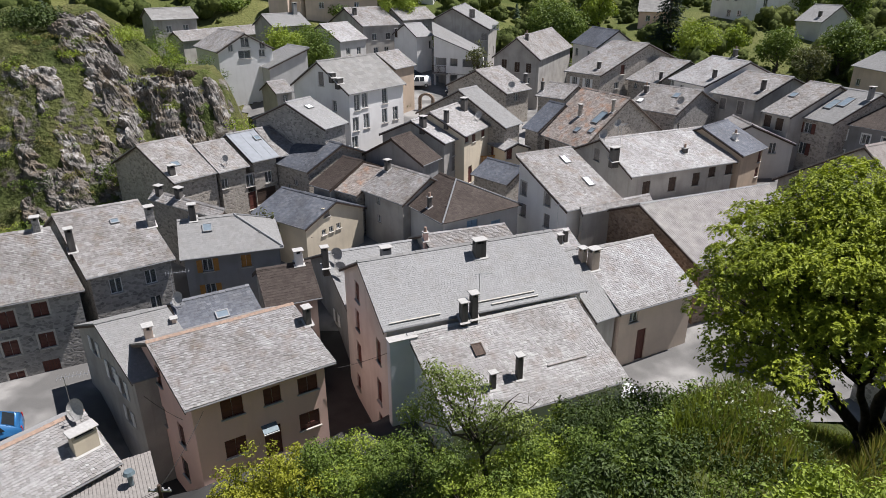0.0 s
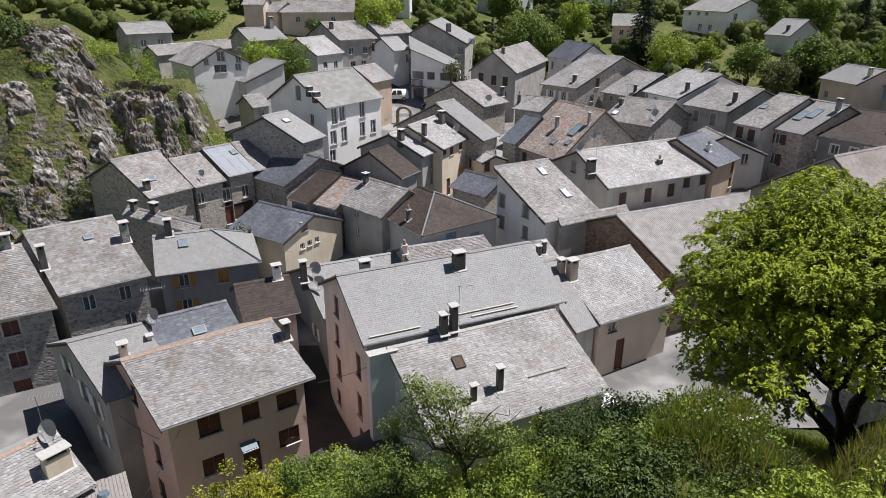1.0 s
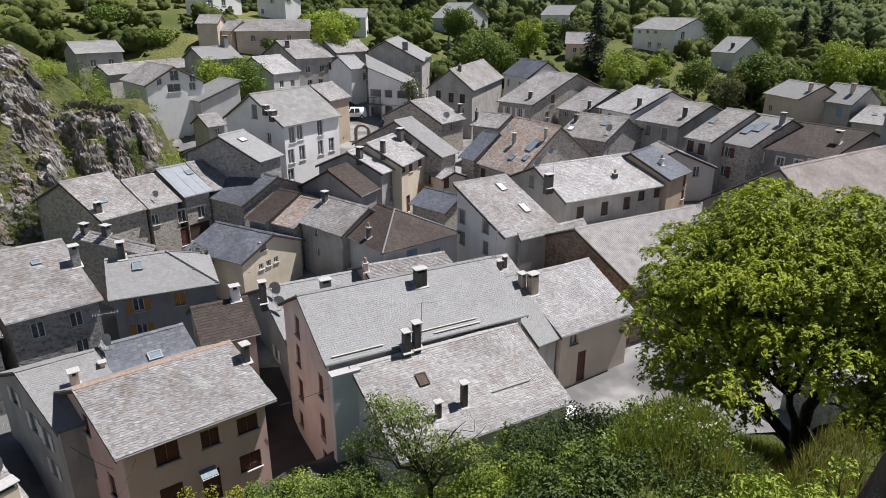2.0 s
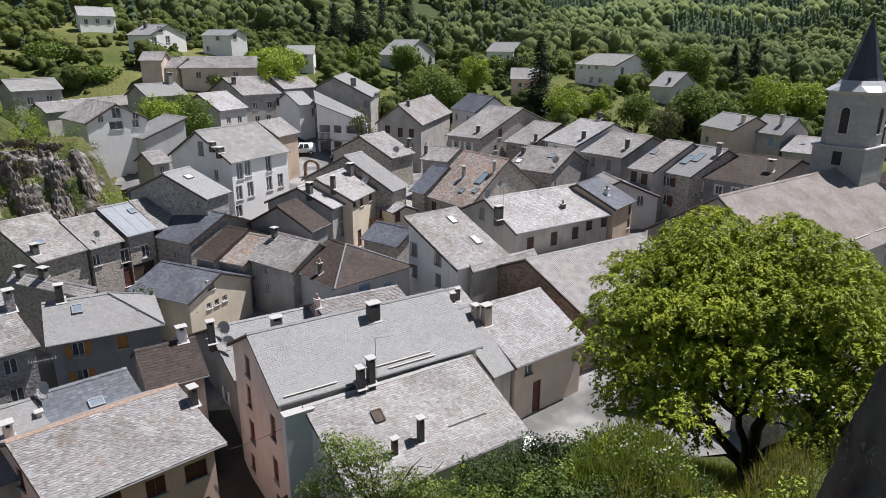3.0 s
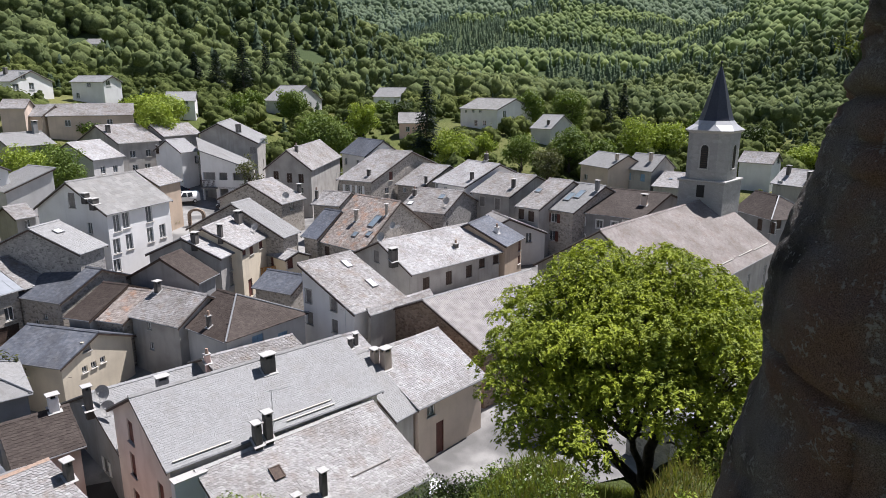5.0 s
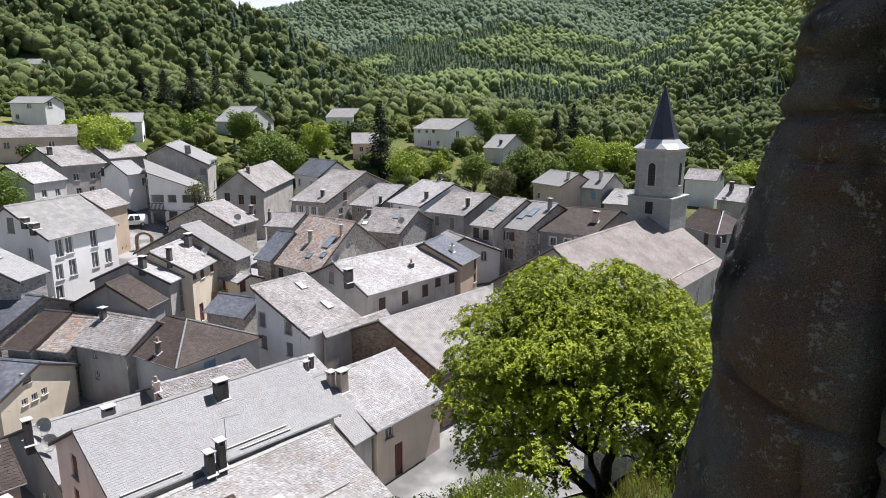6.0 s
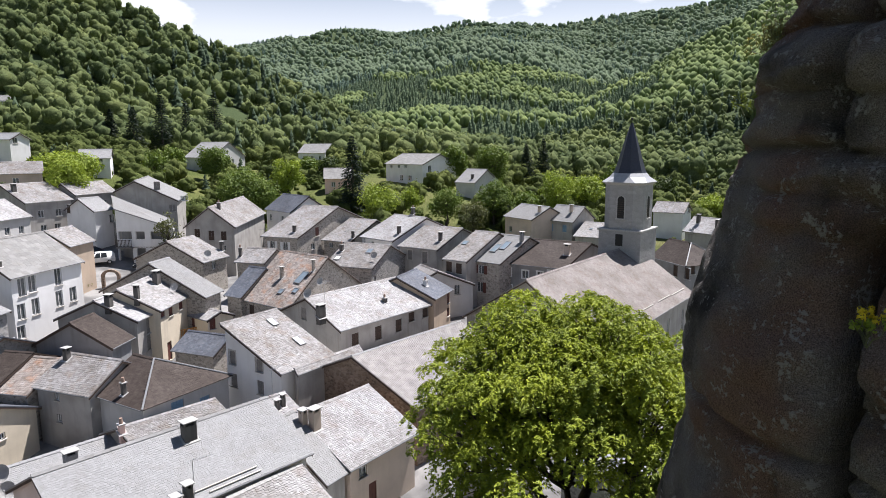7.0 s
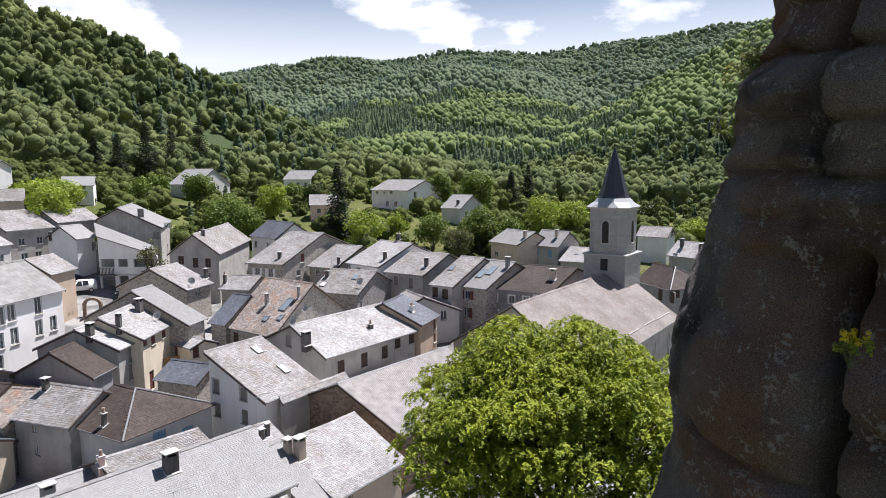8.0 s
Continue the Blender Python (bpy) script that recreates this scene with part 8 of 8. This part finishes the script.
def dish(x, y, z, yaw, r=0.45, tilt=28):
    ob = thing("satellite_dish", x, y, z, yaw, "white satellite dish on a short roof mast", "satellite dish", "satellite dishes")
    bm = bmesh.new()
    rings = [ring(bm, [(r * q * math.cos(a), -0.28 * r * q * q, r * q * math.sin(a)) for a in (2 * math.pi * k / 16 for k in range(16))]) for q in (0.12, 0.45, 0.75, 1.0)]
    for a, b in zip(rings, rings[1:]):
        for i in range(16):
            bm.faces.new((a[i], a[(i + 1) % 16], b[(i + 1) % 16], b[i]))
    bm.faces.new(rings[0])
    d = part("reflector", bm, M_CAP, ob, at=pose(0, 0, 0.55, -tilt))
    part("arm", tube(bmesh.new(), [(0, 0, -r), (0, -r * 0.95, -0.1 * r)], 0.015), M_METAL, d)
    part("receiver", boxes((-0.05, 0.05, -0.06, 0.06, -0.05, 0.05), bevel=0.015), M_CAP, d, at=pose(0, -r * 0.95, -0.05 * r))
    part("mast", tube(bmesh.new(), [(0, 0.08, -0.6), (0, 0.08, 0.6)], 0.025), M_METAL, ob)
    return ob


def aerial(x, y, z, yaw, h=2.2, n=9):
    ob = thing("television_aerial", x, y, z, yaw, "thin metal television aerial on a mast", "aerial", "roof aerials")
    part("mast", tube(bmesh.new(), [(0, 0, -0.6), (0, 0, h)], 0.018), M_METAL, ob)
    part("boom", tube(bmesh.new(), [(-0.3, 0, h - 0.05), (1.1, 0, h - 0.05)], 0.012), M_METAL, ob)
    el = bm_mesh("element", tube(bmesh.new(), [(0, -0.28, 0), (0, 0.28, 0)], 0.007, 5), M_METAL)
    for k in range(n):
        part("element", el, None, ob, at=pose(-0.25 + 1.3 * k / (n - 1), 0, h - 0.03))
    return ob


def on_roof(key, a, v, up=0.0):
    h = HOUSES[key]
    p = h["ob"].matrix_basis @ Vector((a, v, h["eave"] + h["slope"] * v + up))
    return p.x, p.y, p.z


for key, a, v, yaw, r in (("metal", 0.34, 4.7, -30, 0.55), ("metal", 0.28, 3.5, -20, 0.5), ("botl", 4.3, 2.6, -20, 0.55), ("bluegrey", 0.2, 2.6, -30, 0.45), ("stonet", 1.2, 0.6, -25, 0.4), ("mm", 6.4, 1.6, -60, 0.5), ("longg", 0.3, 4.9, -60, 0.5), ("gab", 1.5, 0.4, -30, 0.5), ("l1", 5.2, 1.0, -40, 0.45), ("lane", 9.5, 3.0, -60, 0.4)):
    dish(*on_roof(key, a, v, 0.1), yaw, r)
for key, a, v, yaw in (("tall", 6.1, 0.3, 10), ("botl", 4.2, 3.0, 20), ("bluegrey", 0.0, 2.9, 20), ("rear2", 1.0, 1.9, 40), ("lane2", 2.0, 3.4, 30), ("mm", 1.0, 4.0, 20), ("longg", 1.4, 3.8, 60)):
    aerial(*on_roof(key, a, v), yaw)


# snow guards: bars that lie on the slopes
def snow_guard(key, a0, a1, v, label="pale timber snow guard lying across the roof slope"):
    h = HOUSES[key]
    m = h["ob"].matrix_basis @ h["slope_m"] @ pose(a0, v / math.cos(math.atan(h["slope"])), 0.06)
    ob = new("snow_guard", bm_mesh("snow_guard", boxes((0, a1 - a0, -0.04, 0.04, -0.02, 0.05), bevel=0.01), M_GREYWOOD if key == "lean" else M_TRIM))
    ob.matrix_basis = m
    return tagged(ob, label, "snow guard", "snow guards")


snow_guard("tall", 0.45, 3.6, 0.30)
snow_guard("tall", 6.0, 10.0, 0.55)
snow_guard("tall", 6.9, 10.1, 0.25)
snow_guard("lean", 6.85, 9.5, 1.85)
snow_guard("church", 11.7, 15.5, 1.1)
snow_guard("church", 17.0, 20.6, 1.1)
snow_guard("church", 21.0, 25.4, 1.0)


# awning over the door of the salmon house
def awning(h, side, s, z, w=1.5):
    f = h["faces"][side]
    bm = bmesh.new()
    box(bm, -w / 2, w / 2, -0.55, 0.0, 0.0, 0.04, m=pose(0, 0, 0, 24))
    a = part("awning", bm, M_DULLTEAL, h["ob"], "dull teal door awning", at=f.m(s, z, 0.0))
    part("trim", boxes((-w / 2, w / 2, -0.54, -0.50, -0.29, -0.24)), M_WHITEWOOD, a)


awning(h_pink, "front", 3.75, 2.15, 0.85)


# wooden balcony of the cream house
def balcony(x0, y0, x1, y1, z):
    d = Vector((x1 - x0, y1 - y0, 0))
    n = d.length
    ob = thing("balcony", x0, y0, z, math.degrees(math.atan2(d.y, d.x)), "brown wooden terrace balustrade beside the cream house", "balcony")
    part("rail", boxes((0, n, -0.04, 0.04, 0.92, 1.0), bevel=0.01), M_ORANGEWOOD, ob)
    part("rail", boxes((0, n, -0.03, 0.03, 0.12, 0.18), bevel=0.01), M_ORANGEWOOD, ob)
    sl = bm_mesh("baluster", boxes((-0.035, 0.035, -0.02, 0.02, 0.18, 0.92)), M_ORANGEWOOD)
    k = 0.08
    while k < n:
        part("baluster", sl, None, ob, at=pose(k, 0, 0))
        k += 0.16
    part("deck", boxes((0, n, 0.0, 1.6, -0.1, 0.06)), M_GREYWOOD, ob)
    part("support_wall", boxes((0, n, 0.1, 1.6, -4.0, -0.1)), WALL["stone"], ob)
    return ob


balcony(2.75, 70.2, 7.2, 71.4, 5.0)


# white wing before the large gabled house: its slate roof falls to one side, with dark openings in two storeys
def wing(p, q, u, w):
    p, q, u, w = Vector(p), Vector(q), Vector(u), Vector(w)
    d = q - p
    n, yaw = math.hypot(d.x, d.y), math.degrees(math.atan2(d.y, d.x))
    g = ground(p.x, p.y) - 0.3
    ob = thing("house_wing", p.x, p.y, g, yaw, "white wing with a falling slate roof and dark openings", "house")
    back = ob.matrix_basis.inverted()
    a, b, c, e = [back @ v for v in (p, q, w, u)]
    bm = bmesh.new()
    top = [bm.verts.new(v + Vector((0, -0.25 if i < 2 else 0, 0.08))) for i, v in enumerate((a, b, c, e))]
    low = [bm.verts.new(v.co - Vector((0, 0, 0.16))) for v in top]
    bm.faces.new(top)
    bm.faces.new(low[::-1])
    for i in range(4):
        bm.faces.new((top[i], low[i], low[(i + 1) % 4], top[(i + 1) % 4]))
    part("roof", bm, ROOF["slate"], ob)

    def eave(s):
        return a.z + (b.z - a.z) * s / n - 0.12
    mid, sill, head = b.z - 2.75, b.z - 1.75, b.z - 0.55
    cols = [0.0, 0.25, 2.3, 2.9, 4.3, 5.2, 8.2, n]
    bm = bmesh.new()
    for k in range(7):
        s0, s1 = cols[k], cols[k + 1]
        solid = k % 2 == 0
        for z0, z1 in (((-2.5, None),) if solid else ((mid - 0.35, sill), (head, None))):
            t0, t1 = (eave(s0), eave(s1)) if z1 is None else (z1, z1)
            ring = [bm.verts.new(v) for v in ((s0, 0, z0), (s0, 0.3, z0), (s0, 0.3, t0), (s0, 0, t0))]
            ring1 = [bm.verts.new(v) for v in ((s1, 0, z0), (s1, 0.3, z0), (s1, 0.3, t1), (s1, 0, t1))]
            for i in range(4):
                bm.faces.new((ring[i], ring1[i], ring1[(i + 1) % 4], ring[(i + 1) % 4]))
            bm.faces.new(ring[::-1])
            bm.faces.new(ring1)
    part("front_wall", bm, WALL["white"], ob)
    part("back_wall", boxes((0.0, n, 1.5, 1.7, -2.5, b.z - 0.2)), WALL["darkgrey"], ob)
    part("floor", boxes((0.0, n, 0.0, 1.5, mid - 0.3, mid - 0.1)), WALL["grey"], ob)
    part("balcony_rail", boxes((0.1, 2.6, -0.75, -0.70, sill - 0.05, sill + 0.02), (0.1, 2.6, -0.75, -0.70, mid - 0.05, mid + 0.02)), M_DARKWOOD, ob)
    part("balcony_floor", boxes((0.1, 2.6, -0.8, 0.0, mid - 0.3, mid - 0.15)), M_GREYWOOD, ob)
    bar = bm_mesh("baluster", boxes((-0.03, 0.03, -0.745, -0.705, mid, sill - 0.05)), M_DARKWOOD)
    for k in range(12):
        part("baluster", bar, None, ob, at=pose(0.2 + 0.21 * k, 0, 0))
    return ob


wing((-1.5, 109.49, 15.29), (6.25, 105.31, 12.45), (-1.86, 112.48, 17.11), (6.0, 107.83, 13.56))


# arched gateway and low walls on the square
def arch(x, y, yaw, w=2.6, h=2.1):
    ob = thing("arched_gateway", x, y, ground(x, y), yaw, "brown brick archway at the edge of the square", "gateway")
    for s in (-1, 1):
        part("pillar", boxes((s * w / 2 - 0.2, s * w / 2 + 0.2, -0.2, 0.2, -0.2, h), bevel=0.02), WALL["brownstone"], ob)
    bm = bmesh.new()
    rs = [ring(bm, [((w / 2 - 0.2) * c, -0.2, h + 0.75 * (w / 2 - 0.2) * s), ((w / 2 + 0.2) * c, -0.2, h + 0.75 * (w / 2 + 0.2) * s), ((w / 2 + 0.2) * c, 0.2, h + 0.75 * (w / 2 + 0.2) * s), ((w / 2 - 0.2) * c, 0.2, h + 0.75 * (w / 2 - 0.2) * s)]) for c, s in ((math.cos(math.pi * k / 12), math.sin(math.pi * k / 12)) for k in range(13))]
    loft(bm, rs)
    part("arch", bm, WALL["brownstone"], ob)
    return ob


arch(-2.4, 95.2, -20, 2.0, 1.7)


def low_wall(name, x0, y0, x1, y1, h, mat, label, t=0.35):
    d = Vector((x1 - x0, y1 - y0, 0))
    n = d.length
    z0, z1 = ground(x0, y0), ground(x1, y1)
    bm = bmesh.new()
    box(bm, 0, n, -t / 2, t / 2, -0.6, h, bevel=0.04)
    for v in bm.verts:
        v.co.z += (z1 - z0) * v.co.x / n + 0.05 * noise.noise(v.co * 2)
    ob = new(name, bm_mesh(name, bm, mat))
    ob.matrix_basis = pose(x0, y0, z0, 0, 0, math.degrees(math.atan2(d.y, d.x)))
    return tagged(ob, label, "wall")


low_wall("yard_wall", -25.5, 28.6, -20.6, 31.6, 0.9, WALL["stone"], "low rubble wall beside the street")
low_wall("yard_wall", -1.2, 96.0, 5.0, 94.5, 1.1, WALL["beige"], "low beige wall round the square")
low_wall("yard_wall", 19.5, 38.2, 24.0, 35.2, 2.2, WALL["stone"], "stone retaining wall between street and slope", 0.5)
low_wall("yard_wall", -5.0, 105.0, -9.0, 104.0, 1.0, WALL["beige"], "low wall beside the parked van")


# flat concrete roof at the street corner
bm = bmesh.new()
box(bm, 0, 3.6, -3.2, 0, -5.0, 0.0, bevel=0.05)
ob_ = tagged(new("shed"), "grey concrete shed with a flat roof at the corner", "shed")
ob_.matrix_basis = pose(-17.6, 23.9, 3.0, 0, 0, 30)
part("body", bm, WALL["grey"], ob_)
for k in range(24):
    part("board", boxes((-0.1 + 0.158 * k, 0.048 + 0.158 * k, -3.3, 0.1, 0.02, 0.10 + 0.012 * (k % 3)), bevel=0.006), M_GREYWOOD, ob_)
part("cowl", tube(bmesh.new(), [(2.6, -2.0, 0.1), (2.6, -2.0, 0.75), (2.6, -2.0, 0.8), (2.6, -2.0, 0.95)], [0.12, 0.12, 0.28, 0.20], 10), M_DULLTEAL, ob_, "blue-grey metal chimney cowl")


# pole with line brackets, and cables that sag across the streets
def pole(x, y, z0, z1, label="dark pole with insulators and bracket"):
    ob = thing("power_pole", x, y, z0, 0, label, "pole")
    part("shaft", tube(bmesh.new(), [(0, 0, -0.5), (0, 0, z1 - z0)], [0.11, 0.08], 10), M_DARKWOOD, ob)
    part("bracket", boxes((-0.5, 0.5, -0.04, 0.04, z1 - z0 - 0.35, z1 - z0 - 0.27)), M_METAL, ob)
    ins = bm_mesh("insulator", tube(bmesh.new(), [(0, 0, 0), (0, 0, 0.07), (0, 0, 0.13)], [0.03, 0.055, 0.03], 8), M_CAP)
    for k in (-0.42, -0.15, 0.15, 0.42):
        part("insulator", ins, None, ob, at=pose(k, 0, z1 - z0 - 0.27))
    return ob


pole(-12.4, 22.2, 0.5, 4.3)


def cable(p, q, sag, r=0.012):
    p, q = Vector(p), Vector(q)
    pts = [p.lerp(q, k / 14) - Vector((0, 0, sag * 4 * (k / 14) * (1 - k / 14))) for k in range(15)]
    ob = new("cable", bm_mesh("cable", tube(bmesh.new(), pts, r, 5), M_BLACK))
    return tagged(ob, "thin black overhead cable between the houses", "cable", "overhead cables")


cable((-12.3, 22.2, 4.1), (-16.8, 20.5, 3.2), 0.15)
cable((-12.3, 22.2, 4.0), (-17.0, 21.0, 3.0), 0.2)
cable((-12.4, 22.2, 4.1), (-12.2, 27.4, 4.3), 0.2)
cable((-16.6, 30.2, 3.2), (-12.4, 27.3, 3.4), 0.25)
cable((-5.9, 31.2, 4.4), (-3.0, 32.6, 4.6), 0.1)
cable((11.0, 52.0, 4.4), (6.2, 57.0, 4.6), 0.3)
cable((10.6, 50.9, 4.1), (15.4, 53.4, 5.4), 0.15)
cable((-11.0, 51.5, 4.0), (-17.5, 56.5, 5.0), 0.4)
cable((4.2, 66.0, 6.0), (12.5, 63.5, 6.6), 0.5)

# heap of pale sheets at the foot of the knoll
rng_ = np.random.default_rng(77)
for k in range(9):
    bm = bmesh.new()
    bmesh.ops.create_grid(bm, x_segments=8, y_segments=8, size=1.0)
    for v in bm.verts:
        v.co.z = 0.25 * noise.noise(v.co * 2 + Vector((k, 0, 0))) + 0.02
    me_ = bm_mesh("sheet", bm, (M_WHITEWOOD, M_TRIM, plain_mat("faded pink sheet", (0.55, 0.38, 0.36), 0.8))[k % 3], True)
    ob_ = new("tarpaulin", me_)
    xx, yy = -33.0 - k * 0.75 + rng_.normal() * 0.3, 50.0 + k * 0.15 + rng_.normal() * 0.4
    ob_.matrix_basis = pose(xx, yy, ground(xx, yy) + 2.2 + 0.12 * k, 8, 5, rng_.random() * 360)
    tagged(ob_, "crumpled pale tarpaulin on a heap behind the house", "tarpaulin", "sheets on the heap")
low_wall("yard_wall", -40.0, 51.3, -31.0, 49.8, 2.3, WALL["greystone"], "rubble wall of an open store behind the house", 2.0)


# plants that cling to the cliff
def tuft(x, y, z, r, kind, n, seed, label, size=0.10, slim=0.5, up=0.6):
    rng = np.random.default_rng(seed)
    ob = thing("cliff_plant", x, y, z, 0, label, "plant", "plants on the cliff")
    bm = bmesh.new()
    tips = []
    for k in range(max(5, n // 14)):
        a = rng.random() * 6.28
        e = Vector((math.cos(a) * r * rng.random(), math.sin(a) * r * rng.random(), r * (up + 0.8 * rng.random())))
        limb(bm, (0, 0, -0.1), e, 0.006, 0.003, rng, 0.3, 4, 4)
        tips.append(e)
    part("stem", bm, LEAF["olive"], ob)
    cl = [(e.x, e.y, e.z * q, r * 0.16) for e in tips for q in (0.6, 0.8, 1.0)]
    rng = np.random.default_rng(seed + 1)
    c, nn = clump_points(cl, n / max(1, len(cl)) / (r * 0.16) ** 2, rng)
    v, f = leaf_quads(c, nn, size, rng, slim)
    part("leaves", mesh_of("leaves", v.tolist(), f, LEAF[kind]), None, ob)
    return ob


tuft(6.22, 3.62, 23.25, 0.15, "flower", 90, 1, "yellow flowering plant rooted in the cliff", 0.045, 0.8)
tuft(6.22, 3.62, 23.15, 0.18, "bright", 120, 2, "green leafy plant rooted in the cliff", 0.05, 0.6)
tuft(8.10, 6.32, 25.95, 0.36, "straw", 420, 3, "dry grey-brown tuft of grass on the cliff edge", 0.07, 0.25, 1.1)
tuft(8.15, 6.25, 26.15, 0.34, "white", 110, 4, "dry tuft with pale seed heads on the cliff edge", 0.04, 0.6, 1.2)
tuft(7.95, 6.45, 25.25, 0.30, "blade", 120, 5, "small green tuft growing in a crack of the cliff", 0.10, 0.15, 0.7)


# long grass over the near slope
def slope_grass(n, seed, kind, d0, d1, a0, a1, hgt, label):
    rng = np.random.default_rng(seed)
    a = np.radians(a0 + (a1 - a0) * rng.random(n))
    d = d0 + (d1 - d0) * rng.random(n) ** 0.8
    xs, ys = d * np.sin(a), d * np.cos(a)
    vs = np.zeros((n, 3, 3))
    for i in range(n):
        z = ground(xs[i], ys[i])
        t = rng.random() * 6.28
        h = hgt * (0.4 + 0.9 * rng.random())
        lx, ly = rng.normal() * 0.35 * h, rng.normal() * 0.35 * h
        w = 0.03
        vs[i] = ((xs[i] - w * math.cos(t), ys[i] - w * math.sin(t), z - 0.05), (xs[i] + w * math.cos(t), ys[i] + w * math.sin(t), z - 0.05), (xs[i] + lx, ys[i] + ly, z + h))
    return tagged(new("grass", mesh_of("grass", vs.reshape(-1, 3).tolist(), np.arange(n * 3).reshape(-1, 3).tolist(), LEAF[kind])), label, "grass", kind="stuff")


slope_grass(26000, 5, "blade", 12, 35, -3, 48, 0.5, "long green grass on the slope below the cliff")
slope_grass(3000, 6, "straw", 16, 35, 16, 48, 0.6, "dry yellow grass on the slope below the cliff")


# narrow pale bay that joins the lean-to to the tall house
part("bay", boxes((-1.55, 0.14, 5.05, 5.6, -2.0, 5.80), bevel=0.02), WALL["bluish"], h_lean["ob"], "narrow flat-topped bay of pale render")
part("coping", boxes((-1.60, 0.16, 5.0, 5.65, 5.80, 5.85), bevel=0.01), M_CAP, h_lean["ob"])

slope_grass(9000, 7, "blade", 17.5, 24, 23, 36, 0.7, "sunlit tall grass on the bank above the street")
slope_grass(2200, 8, "straw", 17.0, 22, 27, 44, 0.65, "dry tall grass on the bank above the street")


# ---- walls round their openings, and roof slates ----
for h in HOUSES.values():
    close_walls(h)
SINGLE = {"pink": 300, "lean": 300, "tall": 300, "redd": 200, "botl": 150}
for i, (key, ob, m, S, L, lay, roof, inside, lean) in enumerate(LATER):
    far = ob.location.length > 46
    if far:
        lay = (lay[0], lay[1], lay[2] * 0.5, lay[3] * 0.45)
    elif roof in ("lauze", "pale", "slate"):
        lay = (lay[0] * 0.74, lay[1] * 0.74, lay[2] * 0.85, lay[3] * 0.8)
    rows = slate_rows(S, L, lay[0], lay[1], lay[2], 100 + i, inside, 0.30 if lay[3] else 0.04, lay[3])
    rows[:, :, 0] += lean * rows[:, :, 1]
    # single slates on the lower rows of the nearest roofs, the rest joined
    k = min(SINGLE.get(key, 0), len(rows))
    if k:
        mat = SLATE_SINGLE if roof in ("lauze", "pale") else SLATE_SMOOTH
        forms = []
        for q in range(12):
            r = rows[(q * 23) % k]
            c = r[:6].mean(0)
            forms.append((r - c, r[:6, 0].max() - r[:6, 0].min(), mesh_of("slate", (r - c).tolist(), SLATE_FACES, mat)))
        for q in range(k):
            r = rows[q]
            c = r[:6].mean(0)
            w = r[:6, 0].max() - r[:6, 0].min()
            f = forms[q % 12]
            o = part("slate", f[2], None, ob, at=m @ Matrix.Translation(c.tolist()))
            o.scale = (w / f[1], 1, 1)
    if len(rows) > k:
        tagged(part("roofing", slates_mesh("roofing", rows[k:], ROOF[roof], ob.location.length > 85), None, ob, at=m), kind="stuff")
